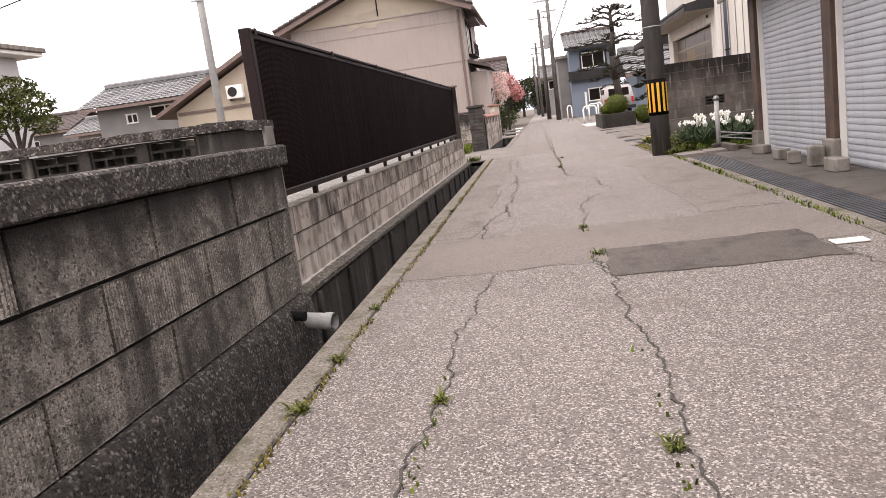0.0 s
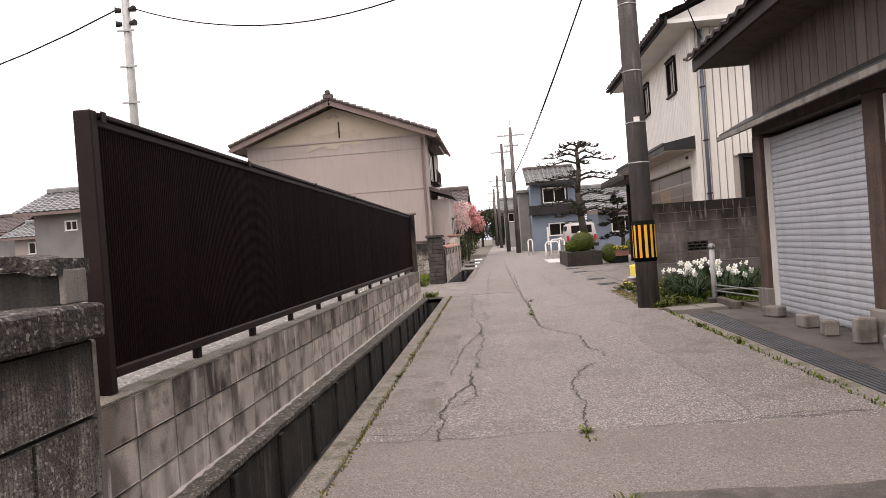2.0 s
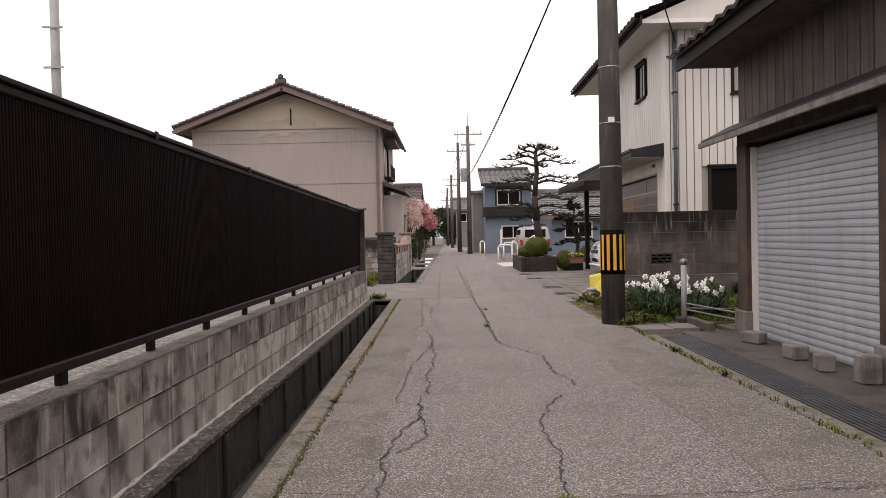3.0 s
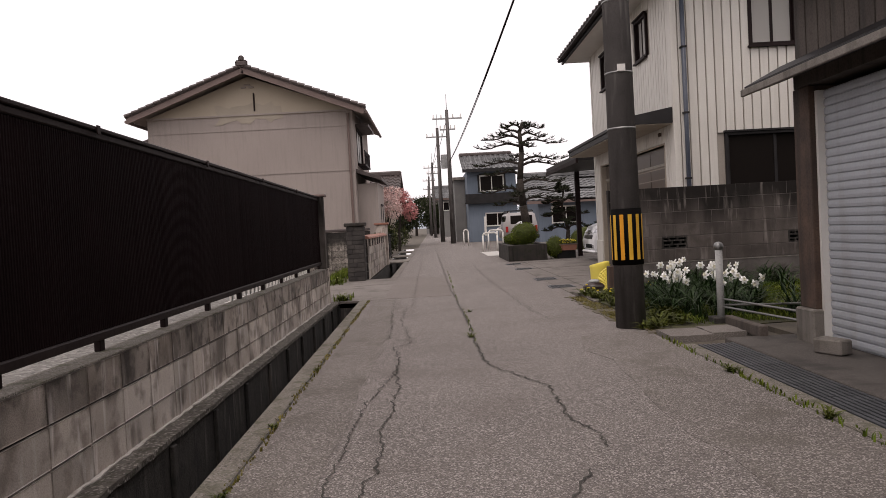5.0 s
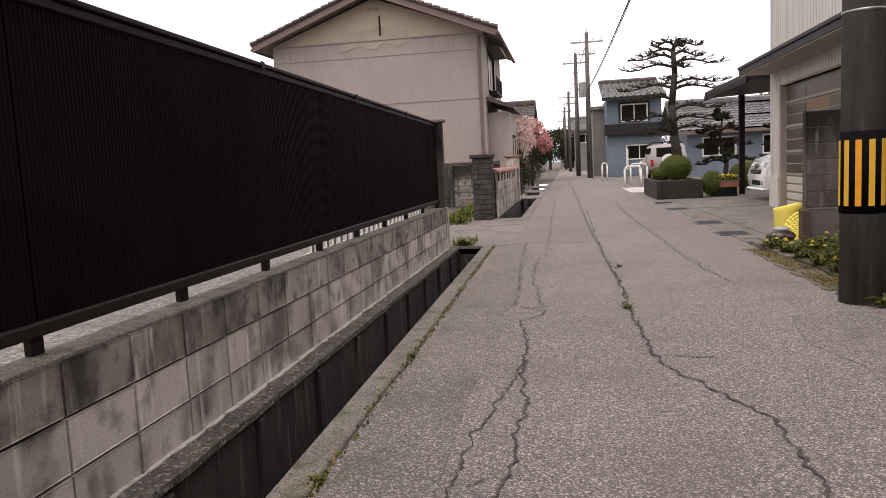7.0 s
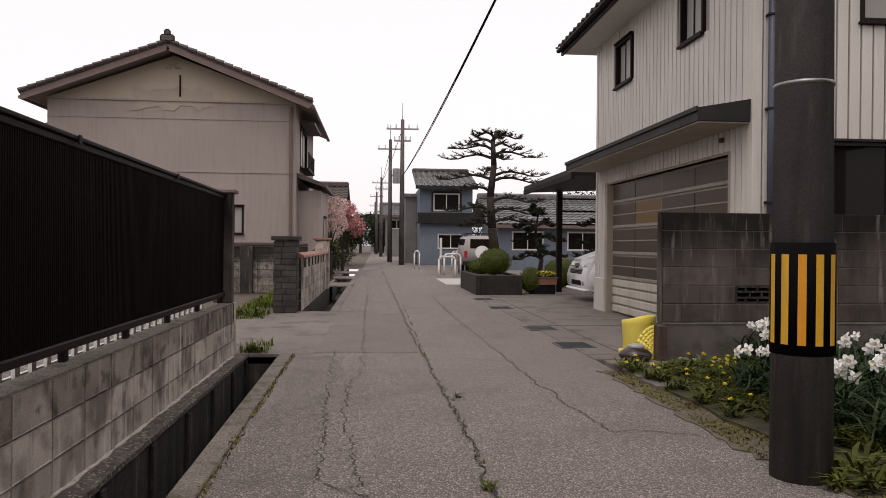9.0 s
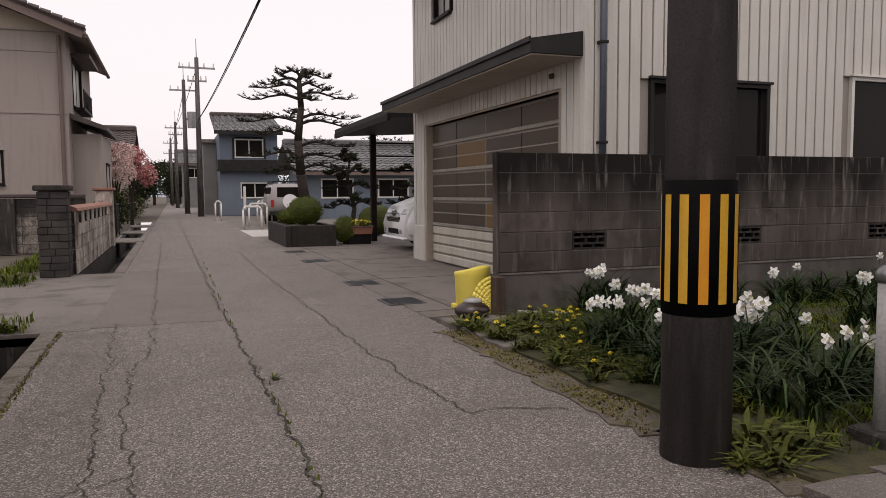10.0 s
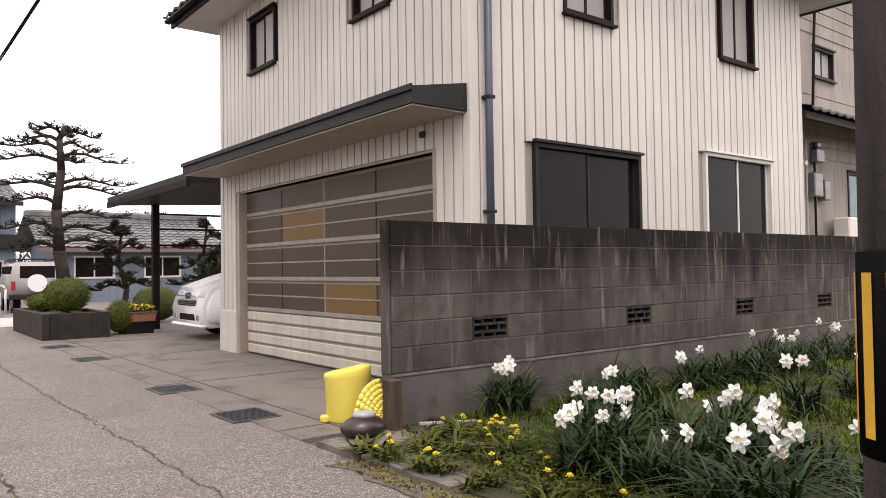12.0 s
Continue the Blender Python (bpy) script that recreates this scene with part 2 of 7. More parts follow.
M = {
    "asphalt": mat("asphalt", (0.118, 0.102, 0.092), (0.158, 0.138, 0.125), 0.92, 0.45, 260, 1.0, speck=(0.49, 0.445, 0.415), speck_scale=150, dots=(0.022, 0.018, 0.016), blotch=(0.105, 0.086, 0.075), pick_at=(0.60, 0.97), blotch_amount=0.35, grit=0.7),
    "asphalt_dark": mat("asphalt_dark", (0.052, 0.042, 0.036), (0.080, 0.066, 0.057), 0.85, 1.6, 260, 0.6, speck=(0.12, 0.105, 0.094), speck_scale=130, blotch=(0.033, 0.026, 0.022)),
    "asphalt_band": mat("asphalt_band", (0.135, 0.115, 0.102), (0.176, 0.152, 0.137), 0.93, 0.6, 300, 0.8, speck=(0.27, 0.24, 0.22), speck_scale=150, dots=(0.055, 0.046, 0.04), blotch=(0.112, 0.092, 0.08), pick_at=(0.72, 0.97), blotch_amount=0.4),
    "asphalt_edge": mat("asphalt_edge", (0.112, 0.096, 0.085), (0.150, 0.131, 0.117), 0.93, 0.8, 280, 0.9, speck=(0.43, 0.39, 0.36), speck_scale=150, dots=(0.03, 0.025, 0.02), blotch=(0.082, 0.070, 0.054), pick_at=(0.61, 0.97), blotch_amount=0.5),
    "ledge": mat("ledge", (0.062, 0.053, 0.043), (0.125, 0.108, 0.092), 0.95, 4, 110, 0.9, blotch=(0.04, 0.038, 0.022), speck=(0.34, 0.31, 0.28), speck_scale=70, dots=(0.02, 0.018, 0.012), relief=0.01, pick_at=(0.74, 0.97)),
    "lime": mat("lime", (0.42, 0.385, 0.35), (0.56, 0.52, 0.48), 0.95, 5, 90, 0.6, blotch=(0.26, 0.225, 0.19)),
    "soil": mat("soil", (0.06, 0.05, 0.038), (0.12, 0.10, 0.075), 0.97, 3, 60, 0.6),
    "gravel": mat("gravel", (0.13, 0.122, 0.11), (0.20, 0.188, 0.172), 0.95, 3, 70, 0.8, speck=(0.34, 0.32, 0.30), speck_scale=45, dots=(0.05, 0.047, 0.042)),
    "concrete": mat("concrete", (0.15, 0.133, 0.115), (0.25, 0.225, 0.2), 0.9, 1.8, 120, 0.6, streak=(0.055, 0.047, 0.04), streak_amount=0.5, blotch=(0.09, 0.08, 0.062), relief=0.008),
    "concrete_path": mat("concrete_path", (0.115, 0.10, 0.088), (0.175, 0.154, 0.137), 0.92, 0.8, 170, 0.5, blotch=(0.08, 0.069, 0.06), speck=(0.24, 0.215, 0.195), speck_scale=150),
    # weathered concrete, darkened to near-black so the ditch's shade sits in the colour
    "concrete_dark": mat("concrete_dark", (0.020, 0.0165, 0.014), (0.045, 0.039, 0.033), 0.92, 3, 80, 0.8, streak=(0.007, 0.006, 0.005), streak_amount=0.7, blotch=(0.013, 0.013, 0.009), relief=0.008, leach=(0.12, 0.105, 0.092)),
    "block_pale": mat("block_pale", (0.36, 0.305, 0.26), (0.56, 0.50, 0.445), 0.92, 2.0, 140, 0.7, streak=(0.065, 0.05, 0.04), streak_amount=0.8, island=0.18, blotch=(0.19, 0.155, 0.13), run=(3.0, 0.55), leach=(0.66, 0.61, 0.57)),
    "block_stained": mat("block_stained", (0.15, 0.122, 0.10), (0.40, 0.345, 0.30), 0.92, 2.6, 140, 0.8, streak=(0.028, 0.021, 0.0165), streak_amount=0.95, island=0.3, blotch=(0.062, 0.049, 0.040), run=(3.4, 0.5), leach=(0.58, 0.53, 0.49)),
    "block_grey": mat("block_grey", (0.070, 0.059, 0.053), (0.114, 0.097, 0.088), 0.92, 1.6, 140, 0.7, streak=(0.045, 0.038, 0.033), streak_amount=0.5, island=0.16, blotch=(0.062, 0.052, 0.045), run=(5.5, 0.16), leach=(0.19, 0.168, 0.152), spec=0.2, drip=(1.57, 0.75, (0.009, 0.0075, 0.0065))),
    "block_old": mat("block_old", (0.125, 0.108, 0.090), (0.40, 0.355, 0.31), 0.95, 3.0, 130, 1.0, streak=(0.020, 0.017, 0.014), streak_amount=0.75, island=0.3, comb=0.8, blotch=(0.055, 0.047, 0.04), speck=(0.48, 0.44, 0.39), speck_scale=100, dots=(0.010, 0.009, 0.007), relief=0.014, run=(5.0, 0.18), pick_at=(0.72, 0.97), drip=(0.90, 0.30, (0.016, 0.014, 0.012))),
    "concrete_mossy": mat("concrete_mossy", (0.12, 0.105, 0.085), (0.19, 0.17, 0.143), 0.93, 2.2, 150, 0.7, blotch=(0.06, 0.058, 0.028), speck=(0.27, 0.245, 0.22), speck_scale=130, dots=(0.03, 0.028, 0.018), relief=0.008),
    "apron": mat("apron", (0.046, 0.039, 0.034), (0.085, 0.073, 0.064), 0.9, 1.0, 150, 0.5, blotch=(0.027, 0.023, 0.02), speck=(0.11, 0.097, 0.086), speck_scale=150),
    "footing": mat("footing", (0.090, 0.078, 0.072), (0.135, 0.119, 0.110), 0.9, 1.5, 140, 0.4, streak=(0.05, 0.043, 0.038), streak_amount=0.45, run=(5, 0.3), blotch=(0.066, 0.057, 0.05)),
    "planter": mat("planter", (0.017, 0.0135, 0.011), (0.038, 0.031, 0.026), 0.93, 3, 120, 0.7, streak=(0.007, 0.006, 0.005), streak_amount=0.7, blotch=(0.014, 0.015, 0.007)),
    "mortar": mat("mortar", (0.02, 0.0175, 0.015), (0.036, 0.031, 0.027), 0.95, 4, 100, 0.3),
    "aggregate": mat("aggregate", (0.020, 0.0165, 0.014), (0.055, 0.046, 0.040), 0.95, 5, 70, 1.0, speck=(0.25, 0.22, 0.195), speck_scale=80, dots=(0.004, 0.0035, 0.003), blotch=(0.012, 0.010, 0.0085), relief=0.022, leach=(0.12, 0.107, 0.095), pick_at=(0.72, 0.98)),
    "fence_brown": mat("fence_brown", (0.0068, 0.0037, 0.0039), (0.0104, 0.0058, 0.0060), 0.6, 2, 40, 0.1, spec=0.02, grit=0.2),
    "frame_brown": mat("frame_brown", (0.013, 0.0082, 0.0080), (0.020, 0.0126, 0.012), 0.55, 3, 40, 0.1, spec=0.1, grit=0.2),
    "stucco": mat("stucco", (0.29, 0.247, 0.225), (0.335, 0.288, 0.26), 0.9, 0.35, 90, 0.3, streak=(0.22, 0.19, 0.172), streak_amount=0.35),
    "stucco_cream": mat("stucco_cream", (0.36, 0.305, 0.235), (0.41, 0.35, 0.275), 0.9, 0.5, 90, 0.3),
    "roof_brown": mat("roof_brown", (0.045, 0.033, 0.03), (0.075, 0.055, 0.05), 0.6, 3, 60, 0.3, island=0.2),
    "roof_grey": mat("roof_grey", (0.075, 0.075, 0.076), (0.17, 0.17, 0.168), 0.38, 2, 40, 0.3, leafy=0.35),
    "fascia": mat("fascia", (0.12, 0.082, 0.07), (0.16, 0.11, 0.095), 0.6, 3, 60, 0.2),
    "white_siding": mat("white_siding", (0.53, 0.505, 0.46), (0.60, 0.575, 0.525), 0.5, 0.8, 40, 0.08, streak=(0.43, 0.40, 0.355), streak_amount=0.35, grit=0.12),
    # beige backing: the shade between white planks, put into the colour
    "siding_groove_shade": mat("siding_groove_shade", (0.27, 0.24, 0.205), (0.33, 0.295, 0.255), 0.6, 0.8, 40, 0.08, grit=0.2),
    "white_frame": mat("white_frame", (0.6, 0.58, 0.54), (0.68, 0.66, 0.62), 0.5, 2, 60, 0.04, grit=0.1),
    "dark_metal": mat("dark_metal", (0.017, 0.0158, 0.0162), (0.030, 0.028, 0.028), 0.5, 3, 60, 0.15, metal=0.0, spec=0.15, grit=0.3),
    "shutter": mat("shutter", (0.33, 0.345, 0.37), (0.40, 0.415, 0.44), 0.5, 0.8, 50, 0.08, metal=0.1, streak=(0.27, 0.26, 0.25), streak_amount=0.35, grit=0.15),
    "rust": mat("rust", (0.045, 0.027, 0.02), (0.09, 0.054, 0.036), 0.8, 5, 60, 0.4, streak=(0.022, 0.014, 0.011), streak_amount=0.65),
    "old_boards": mat("old_boards", (0.062, 0.048, 0.04), (0.10, 0.08, 0.067), 0.8, 2, 60, 0.3, streak=(0.025, 0.021, 0.018), streak_amount=0.6, island=0.15),
    "pole_concrete": mat("pole_concrete", (0.076, 0.069, 0.066), (0.122, 0.112, 0.107), 0.85, 2, 90, 0.4, streak=(0.026, 0.023, 0.021), streak_amount=0.6, run=(6.0, 0.1), spec=0.2, leach=(0.175, 0.162, 0.153)),
    "black_band": mat("black_band", (0.004, 0.004, 0.004), (0.0065, 0.006, 0.006), 0.8, 5, 60, 0.15, spec=0.03, grit=0.2),
    "yellow_band": mat("yellow_band", (0.62, 0.34, 0.025), (0.70, 0.40, 0.04), 0.55, 8, 70, 0.1, streak=(0.4, 0.22, 0.03), streak_amount=0.5, spec=0.3, grit=0.2),
    "orange_band": mat("orange_band", (0.62, 0.25, 0.012), (0.70, 0.30, 0.02), 0.55, 8, 70, 0.1, streak=(0.4, 0.18, 0.02), streak_amount=0.5, spec=0.3, grit=0.2),
    "tan_trim": mat("tan_trim", (0.30, 0.255, 0.20), (0.37, 0.32, 0.26), 0.6, 3, 50, 0.08, grit=0.2),
    "yellow_plastic": mat("yellow_plastic", (0.74, 0.61, 0.10), (0.80, 0.67, 0.14), 0.45, 4, 40, 0.02, grit=0.05, spec=0.3),
    "blue_render": mat("blue_render", (0.125, 0.155, 0.195), (0.165, 0.20, 0.245), 0.8, 0.5, 60, 0.2, streak=(0.10, 0.12, 0.145), streak_amount=0.3, grit=0.2),
    "glass": glass_mat("window_glass", (0.012, 0.010, 0.009), 0.03, 0.10),
    "glass_pale": glass_mat("frosted_glass", (0.32, 0.31, 0.29), 0.35),
    "steel": mat("steel", (0.22, 0.22, 0.215), (0.32, 0.32, 0.31), 0.4, 6, 80, 0.15, metal=0.8),
    "grate_steel": mat("grate_steel", (0.07, 0.072, 0.078), (0.11, 0.114, 0.122), 0.5, 4, 80, 0.2, metal=0.5),
    "car_white": glass_mat("car_white", (0.74, 0.74, 0.74), 0.18, 0.5),
    "rubber": mat("rubber", (0.007, 0.007, 0.007), (0.013, 0.013, 0.013), 0.85, 5, 60, 0.2, spec=0.15),
    "bark": mat("bark", (0.028, 0.023, 0.019), (0.06, 0.049, 0.041), 0.95, 12, 60, 1.0, spec=0.2),
    "pvc": mat("pvc", (0.30, 0.30, 0.29), (0.38, 0.38, 0.365), 0.5, 6, 60, 0.1),
}


# ---- building helpers ----
ORIGIN = {}


def thing(name, at, label="", category="", group="", kind=""):
    """An Empty at the thing's base."""
    ob = new(name)
    ob.empty_display_size = 0.2
    ob.location = at
    ORIGIN[ob] = Vector(at)
    return tagged(ob, label, category, group, kind)


def part(name, bm, material, parent=None, label="", smooth=False):
    """Links a bmesh in world coordinates as one mesh object, under a thing or a part."""
    vs = [v.co for v in bm.verts]
    lo = Vector([min(v[i] for v in vs) for i in range(3)])
    hi = Vector([max(v[i] for v in vs) for i in range(3)])
    at = Vector(((lo.x + hi.x) / 2, (lo.y + hi.y) / 2, lo.z))
    bmesh.ops.translate(bm, verts=bm.verts, vec=-at)
    me = bpy.data.meshes.new(name)
    bm.normal_update()
    bm.to_mesh(me)
    bm.free()
    for mt in material if isinstance(material, (list, tuple)) else [material]:
        me.materials.append(mt)
    if smooth:
        me.polygons.foreach_set("use_smooth", [True] * len(me.polygons))
    ob = new(name, me)
    ORIGIN[ob] = at
    if parent:
        ob.parent = parent
        ob.location = at - ORIGIN[parent]
    else:
        ob.location = at
    if label:
        ob["label"] = label
    return ob


def box(bm, x0, x1, y0, y1, z0, z1, bevel=0.0, m=None, mi=0):
    made = bmesh.ops.create_cube(bm, size=1.0)["verts"]
    for v in made:
        v.co = Vector(((x0 + x1) / 2 + v.co.x * (x1 - x0), (y0 + y1) / 2 + v.co.y * (y1 - y0), (z0 + z1) / 2 + v.co.z * (z1 - z0)))
    faces = {f for v in made for f in v.link_faces}
    for f in faces:
        f.material_index = mi
    if bevel:
        edges = list({e for v in made for e in v.link_edges})
        out = bmesh.ops.bevel(bm, geom=edges, offset=bevel, segments=1, affect="EDGES")
        made = list({v for f in out["faces"] for v in f.verts} | {v for v in made if v.is_valid})
    if m is not None:
        bmesh.ops.transform(bm, matrix=m, verts=made)
    return bm


def boxes(*rows, bevel=0.0, m=None):
    bm = bmesh.new()
    for r in rows:
        box(bm, *r, bevel=bevel, m=m)
    return bm


def rod(bm, a, b, r0, r1=None, seg=10, caps=True):
    """A tapered round bar from a to b."""
    a, b = Vector(a), Vector(b)
    d = b - a
    turn = d.to_track_quat("Z", "Y").to_matrix().to_4x4()
    bmesh.ops.create_cone(bm, cap_ends=caps, segments=seg, radius1=r0, radius2=r0 if r1 is None else r1, depth=d.length,
                          matrix=Matrix.Translation((a + b) / 2) @ turn)
    return bm


def prism(bm, ring, ext, mi=0):
    """Extrudes a closed ring of points by the vector ext."""
    a = [bm.verts.new(p) for p in ring]
    b = [bm.verts.new(Vector(p) + Vector(ext)) for p in ring]
    fs = [bm.faces.new(a), bm.faces.new(b[::-1])]
    for i in range(len(a)):
        j = (i + 1) % len(a)
        fs.append(bm.faces.new((a[j], a[i], b[i], b[j])))
    for f in fs:
        f.material_index = mi
    bmesh.ops.recalc_face_normals(bm, faces=fs)
    return bm


def wall_grid(bm, axis, at, thick, u0, u1, z0, z1, holes=()):
    """A wall whose face lies at axis = at, thick metres deep (signed), with openings (u0, u1, z0, z1) cut through it."""
    us = sorted({u0, u1, *[h[0] for h in holes], *[h[1] for h in holes]})
    zs = sorted({z0, z1, *[h[2] for h in holes], *[h[3] for h in holes]})
    for a, b in zip(us, us[1:]):
        for c, d in zip(zs, zs[1:]):
            mu, mz = (a + b) / 2, (c + d) / 2
            if any(h[0] < mu < h[1] and h[2] < mz < h[3] for h in holes):
                continue
            lo, hi = min(at, at + thick), max(at, at + thick)
            if axis == "x":
                box(bm, lo, hi, a, b, c, d)
            else:
                box(bm, a, b, lo, hi, c, d)
    bmesh.ops.remove_doubles(bm, verts=bm.verts, dist=0.0005)
    return bm


# ---- ground, road, ditch ----
def ground_sheet():
    bm = bmesh.new()
    xs, ys = [-700, -1.56, -0.8, 700], [-700, -8.0, 17.45, 22.6, 46.0, 700]
    grid = [[bm.verts.new((x, y, -0.03)) for y in ys] for x in xs]
    for i in range(len(xs) - 1):
        for j in range(len(ys) - 1):
            if i == 1 and j in (1, 3):
                continue
            bm.faces.new((grid[i][j], grid[i + 1][j], grid[i + 1][j + 1], grid[i][j + 1]))
    return bm


ROAD_L, ROAD_R = -0.78, 2.2


def worn_slab(x0, x1, y0, y1, z0, z1, step=0.12, ragged=0.03, seed=0):
    """A thin slab with a ragged outline."""
    ring, rng = [], random.Random(seed)

    def run(a, b):
        n = max(2, int((Vector(b) - Vector(a)).length / step))
        for i in range(n):
            p = Vector(a).lerp(Vector(b), i / n)
            ring.append((p.x + rng.uniform(-ragged, ragged), p.y + rng.uniform(-ragged, ragged), z0))

    run((x0, y0, 0), (x1, y0, 0))
    run((x1, y0, 0), (x1, y1, 0))
    run((x1, y1, 0), (x0, y1, 0))
    run((x0, y1, 0), (x0, y0, 0))
    return prism(bmesh.new(), ring, (0, 0, z1 - z0))


def ribbon(nodes, width, seed=0, jag=0.025, step=0.06, z=0.0045):
    """A thin crooked strip along a line through nodes, like the tar and dirt in a crack."""
    rng, pts = random.Random(seed), []
    for a, b in zip(nodes, nodes[1:]):
        a, b = Vector((*a, z)), Vector((*b, z))
        n = max(2, min(220, int((b - a).length / step)))
        for i in range(n):
            pts.append(a.lerp(b, i / n))
    pts.append(Vector((*nodes[-1], z)))
    off = 0.0
    bm, last = bmesh.new(), None
    for i, p in enumerate(pts):
        d = pts[min(i + 1, len(pts) - 1)] - pts[max(i - 1, 0)]
        side = Vector((-d.y, d.x, 0)).normalized()
        off = 0.75 * off + rng.uniform(-jag, jag)
        w = width * rng.uniform(0.25, 1.0)
        now = [bm.verts.new(p + side * (off + w / 2)), bm.verts.new(p + side * (off - w / 2))]
        if last:
            bm.faces.new((last[0], last[1], now[1], now[0]))
        last = now
    return bm


tagged(part("ground", ground_sheet(), M["soil"]), "bare brown soil between the plots of the lane", "ground", kind="structure")


def strip_x(y):
    """The ditch-side edge of the concrete strip, which runs slightly askew."""
    return -0.945 - 0.0128 * y


bm = bmesh.new()
prism(bm, [(strip_x(-8) + 0.152, -30, -0.12), (ROAD_R, -30, -0.12), (ROAD_R, 130, -0.12), (-0.784, 130, -0.12), (-0.784, 17.46, -0.12), (strip_x(17.45) + 0.152, 17.45, -0.12), (strip_x(-8) + 0.152, -8, -0.12)], (0, 0, 0.12))
road = tagged(part("road", bm, M["asphalt"]),
              "worn grey asphalt lane with exposed pale aggregate", "road", kind="structure")
part("smooth_band", worn_slab(-0.86, 2.15, 5.12, 6.54, -0.02, 0.003, seed=3), M["asphalt_band"], road, "smoother pale asphalt trench fill across the lane")
part("dark_patch", worn_slab(0.54, 1.84, 4.64, 5.48, -0.02, 0.0075, ragged=0.02, seed=5), M["asphalt_dark"], road, "dark fresh asphalt patch")
part("edge_patch", worn_slab(-0.88, -0.46, 6.66, 17.3, -0.02, 0.003, step=0.4, ragged=0.04, seed=8), M["asphalt_edge"], road, "darker worn strip of asphalt beside the ditch")
part("side_patch", worn_slab(1.45, 2.18, 6.66, 12.6, -0.02, 0.003, step=0.4, ragged=0.07, seed=9), M["asphalt_edge"], road, "darker worn asphalt before the garage")
part("driveway_mouth", worn_slab(-0.8, 0.35, 17.55, 22.3, -0.02, 0.003, step=0.3, ragged=0.03, seed=10), M["asphalt_band"], road)
CRACKS = [
    ([(-0.28, 1.0), (-0.28, 2.8), (-0.29, 3.45), (-0.32, 3.8), (-0.24, 4.07), (-0.26, 4.55), (-0.15, 5.06)], 0.024),
    ([(0.57, 1.0), (0.56, 2.8), (0.55, 3.4), (0.53, 4.0), (0.54, 4.6), (0.45, 5.22)], 0.026),
    ([(-0.38, 6.46), (-0.41, 7.2), (-0.30, 8.0), (-0.27, 8.5), (-0.24, 9.1), (-0.27, 9.8), (-0.21, 10.1), (-0.2, 10.7), (-0.25, 11.4), (-0.32, 12.5), (-0.15, 12.84)], 0.020),
    ([(-0.37, 7.3), (-0.18, 7.6), (-0.27, 8.5), (-0.45, 8.52), (-0.43, 9.25), (-0.41, 9.87), (-0.38, 10.3), (-0.3, 11.1), (-0.25, 11.43)], 0.016),
    ([(-0.42, 9.75), (-0.26, 9.81)], 0.012),
    ([(-0.15, 12.84), (-0.42, 13.05), (-0.48, 14.5), (-0.56, 17.1), (-0.59, 17.7)], 0.014),
    ([(-0.32, 12.95), (-0.2, 13.0), (-0.28, 13.9), (-0.35, 14.5), (-0.36, 15.4), (-0.25, 16.6), (-0.31, 21.8), (-0.36, 30.0)], 0.014),
    ([(0.1, 60.0), (0.2, 40.0), (0.32, 24.0), (0.38, 18.2), (0.42, 16.4), (0.45, 14.4), (0.46, 12.8), (0.47, 11.55), (0.58, 11.1), (0.72, 10.8), (0.83, 10.5), (0.86, 10.1), (0.84, 9.7), (0.91, 9.4), (0.92, 9.0)], 0.024),
    ([(0.45, 11.52), (0.81, 11.5)], 0.018),
    ([(0.45, 15.0), (0.6, 15.02)], 0.018),
    ([(0.48, 6.6), (0.54, 7.3), (0.49, 7.8), (0.6, 8.3), (0.79, 8.7)], 0.018),
    ([(1.2, 26.4), (1.17, 21.7), (1.23, 18.5), (1.26, 17.2), (1.28, 15.6), (1.36, 14.6), (1.42, 13.95), (1.7, 13.96), (1.95, 13.85)], 0.018),
    ([(-1.0, 17.5), (-0.59, 17.67), (-0.3, 17.6)], 0.014),
    ([(-1.06, 22.45), (0.46, 22.95), (1.6, 23.0)], 0.016),
    ([(-0.86, 5.08), (-0.15, 5.06), (0.45, 5.22), (0.54, 4.65)], 0.014),
    ([(-0.82, 6.46), (0.49, 6.54), (1.57, 6.61), (2.1, 6.66)], 0.012),
    ([(1.82, 5.5), (1.9, 4.2), (2.1, 3.0)], 0.016),
    ([(-0.51, 13.5), (-0.29, 13.62)], 0.012),
]
CRACK_DIRT = mat("crack_dirt", (0.03, 0.027, 0.023), (0.06, 0.055, 0.045), 0.95, 3, 60, 0.4)
for i, (nodes, width) in enumerate(CRACKS):
    part("crack", ribbon(nodes, width * (0.5 if i < 2 else 0.85), i, 0.018, 0.03, z=0.0095 if i == 16 else 0.0065), CRACK_DIRT, road)

bm = bmesh.new()
prism(bm, [(strip_x(-8), -8, -0.12), (strip_x(-8) + 0.148, -8, -0.12), (strip_x(17.45) + 0.148, 17.45, -0.12), (strip_x(17.45), 17.45, -0.12)], (0, 0, 0.132))
bmesh.ops.bevel(bm, geom=[e for e in bm.edges if e.verts[0].co.z > 0 and e.verts[1].co.z > 0], offset=0.012, segments=1, affect="EDGES")
strip = tagged(part("pavement_strip", bm, M["concrete_mossy"]),
               "narrow weathered concrete strip along the open ditch", "kerb", kind="structure")
part("strip_dirt", ribbon([(strip_x(-6) + 0.152, -6.0), (strip_x(17.4) + 0.152, 17.4)], 0.02, 77, 0.008, z=0.006), CRACK_DIRT, strip)

# open ditch of concrete units, along the walls
ditch = tagged(thing("ditch", (-1.2, 4.7, -0.5), kind="structure"), "open roadside ditch of concrete units, its shade painted in as near-black", "ditch")
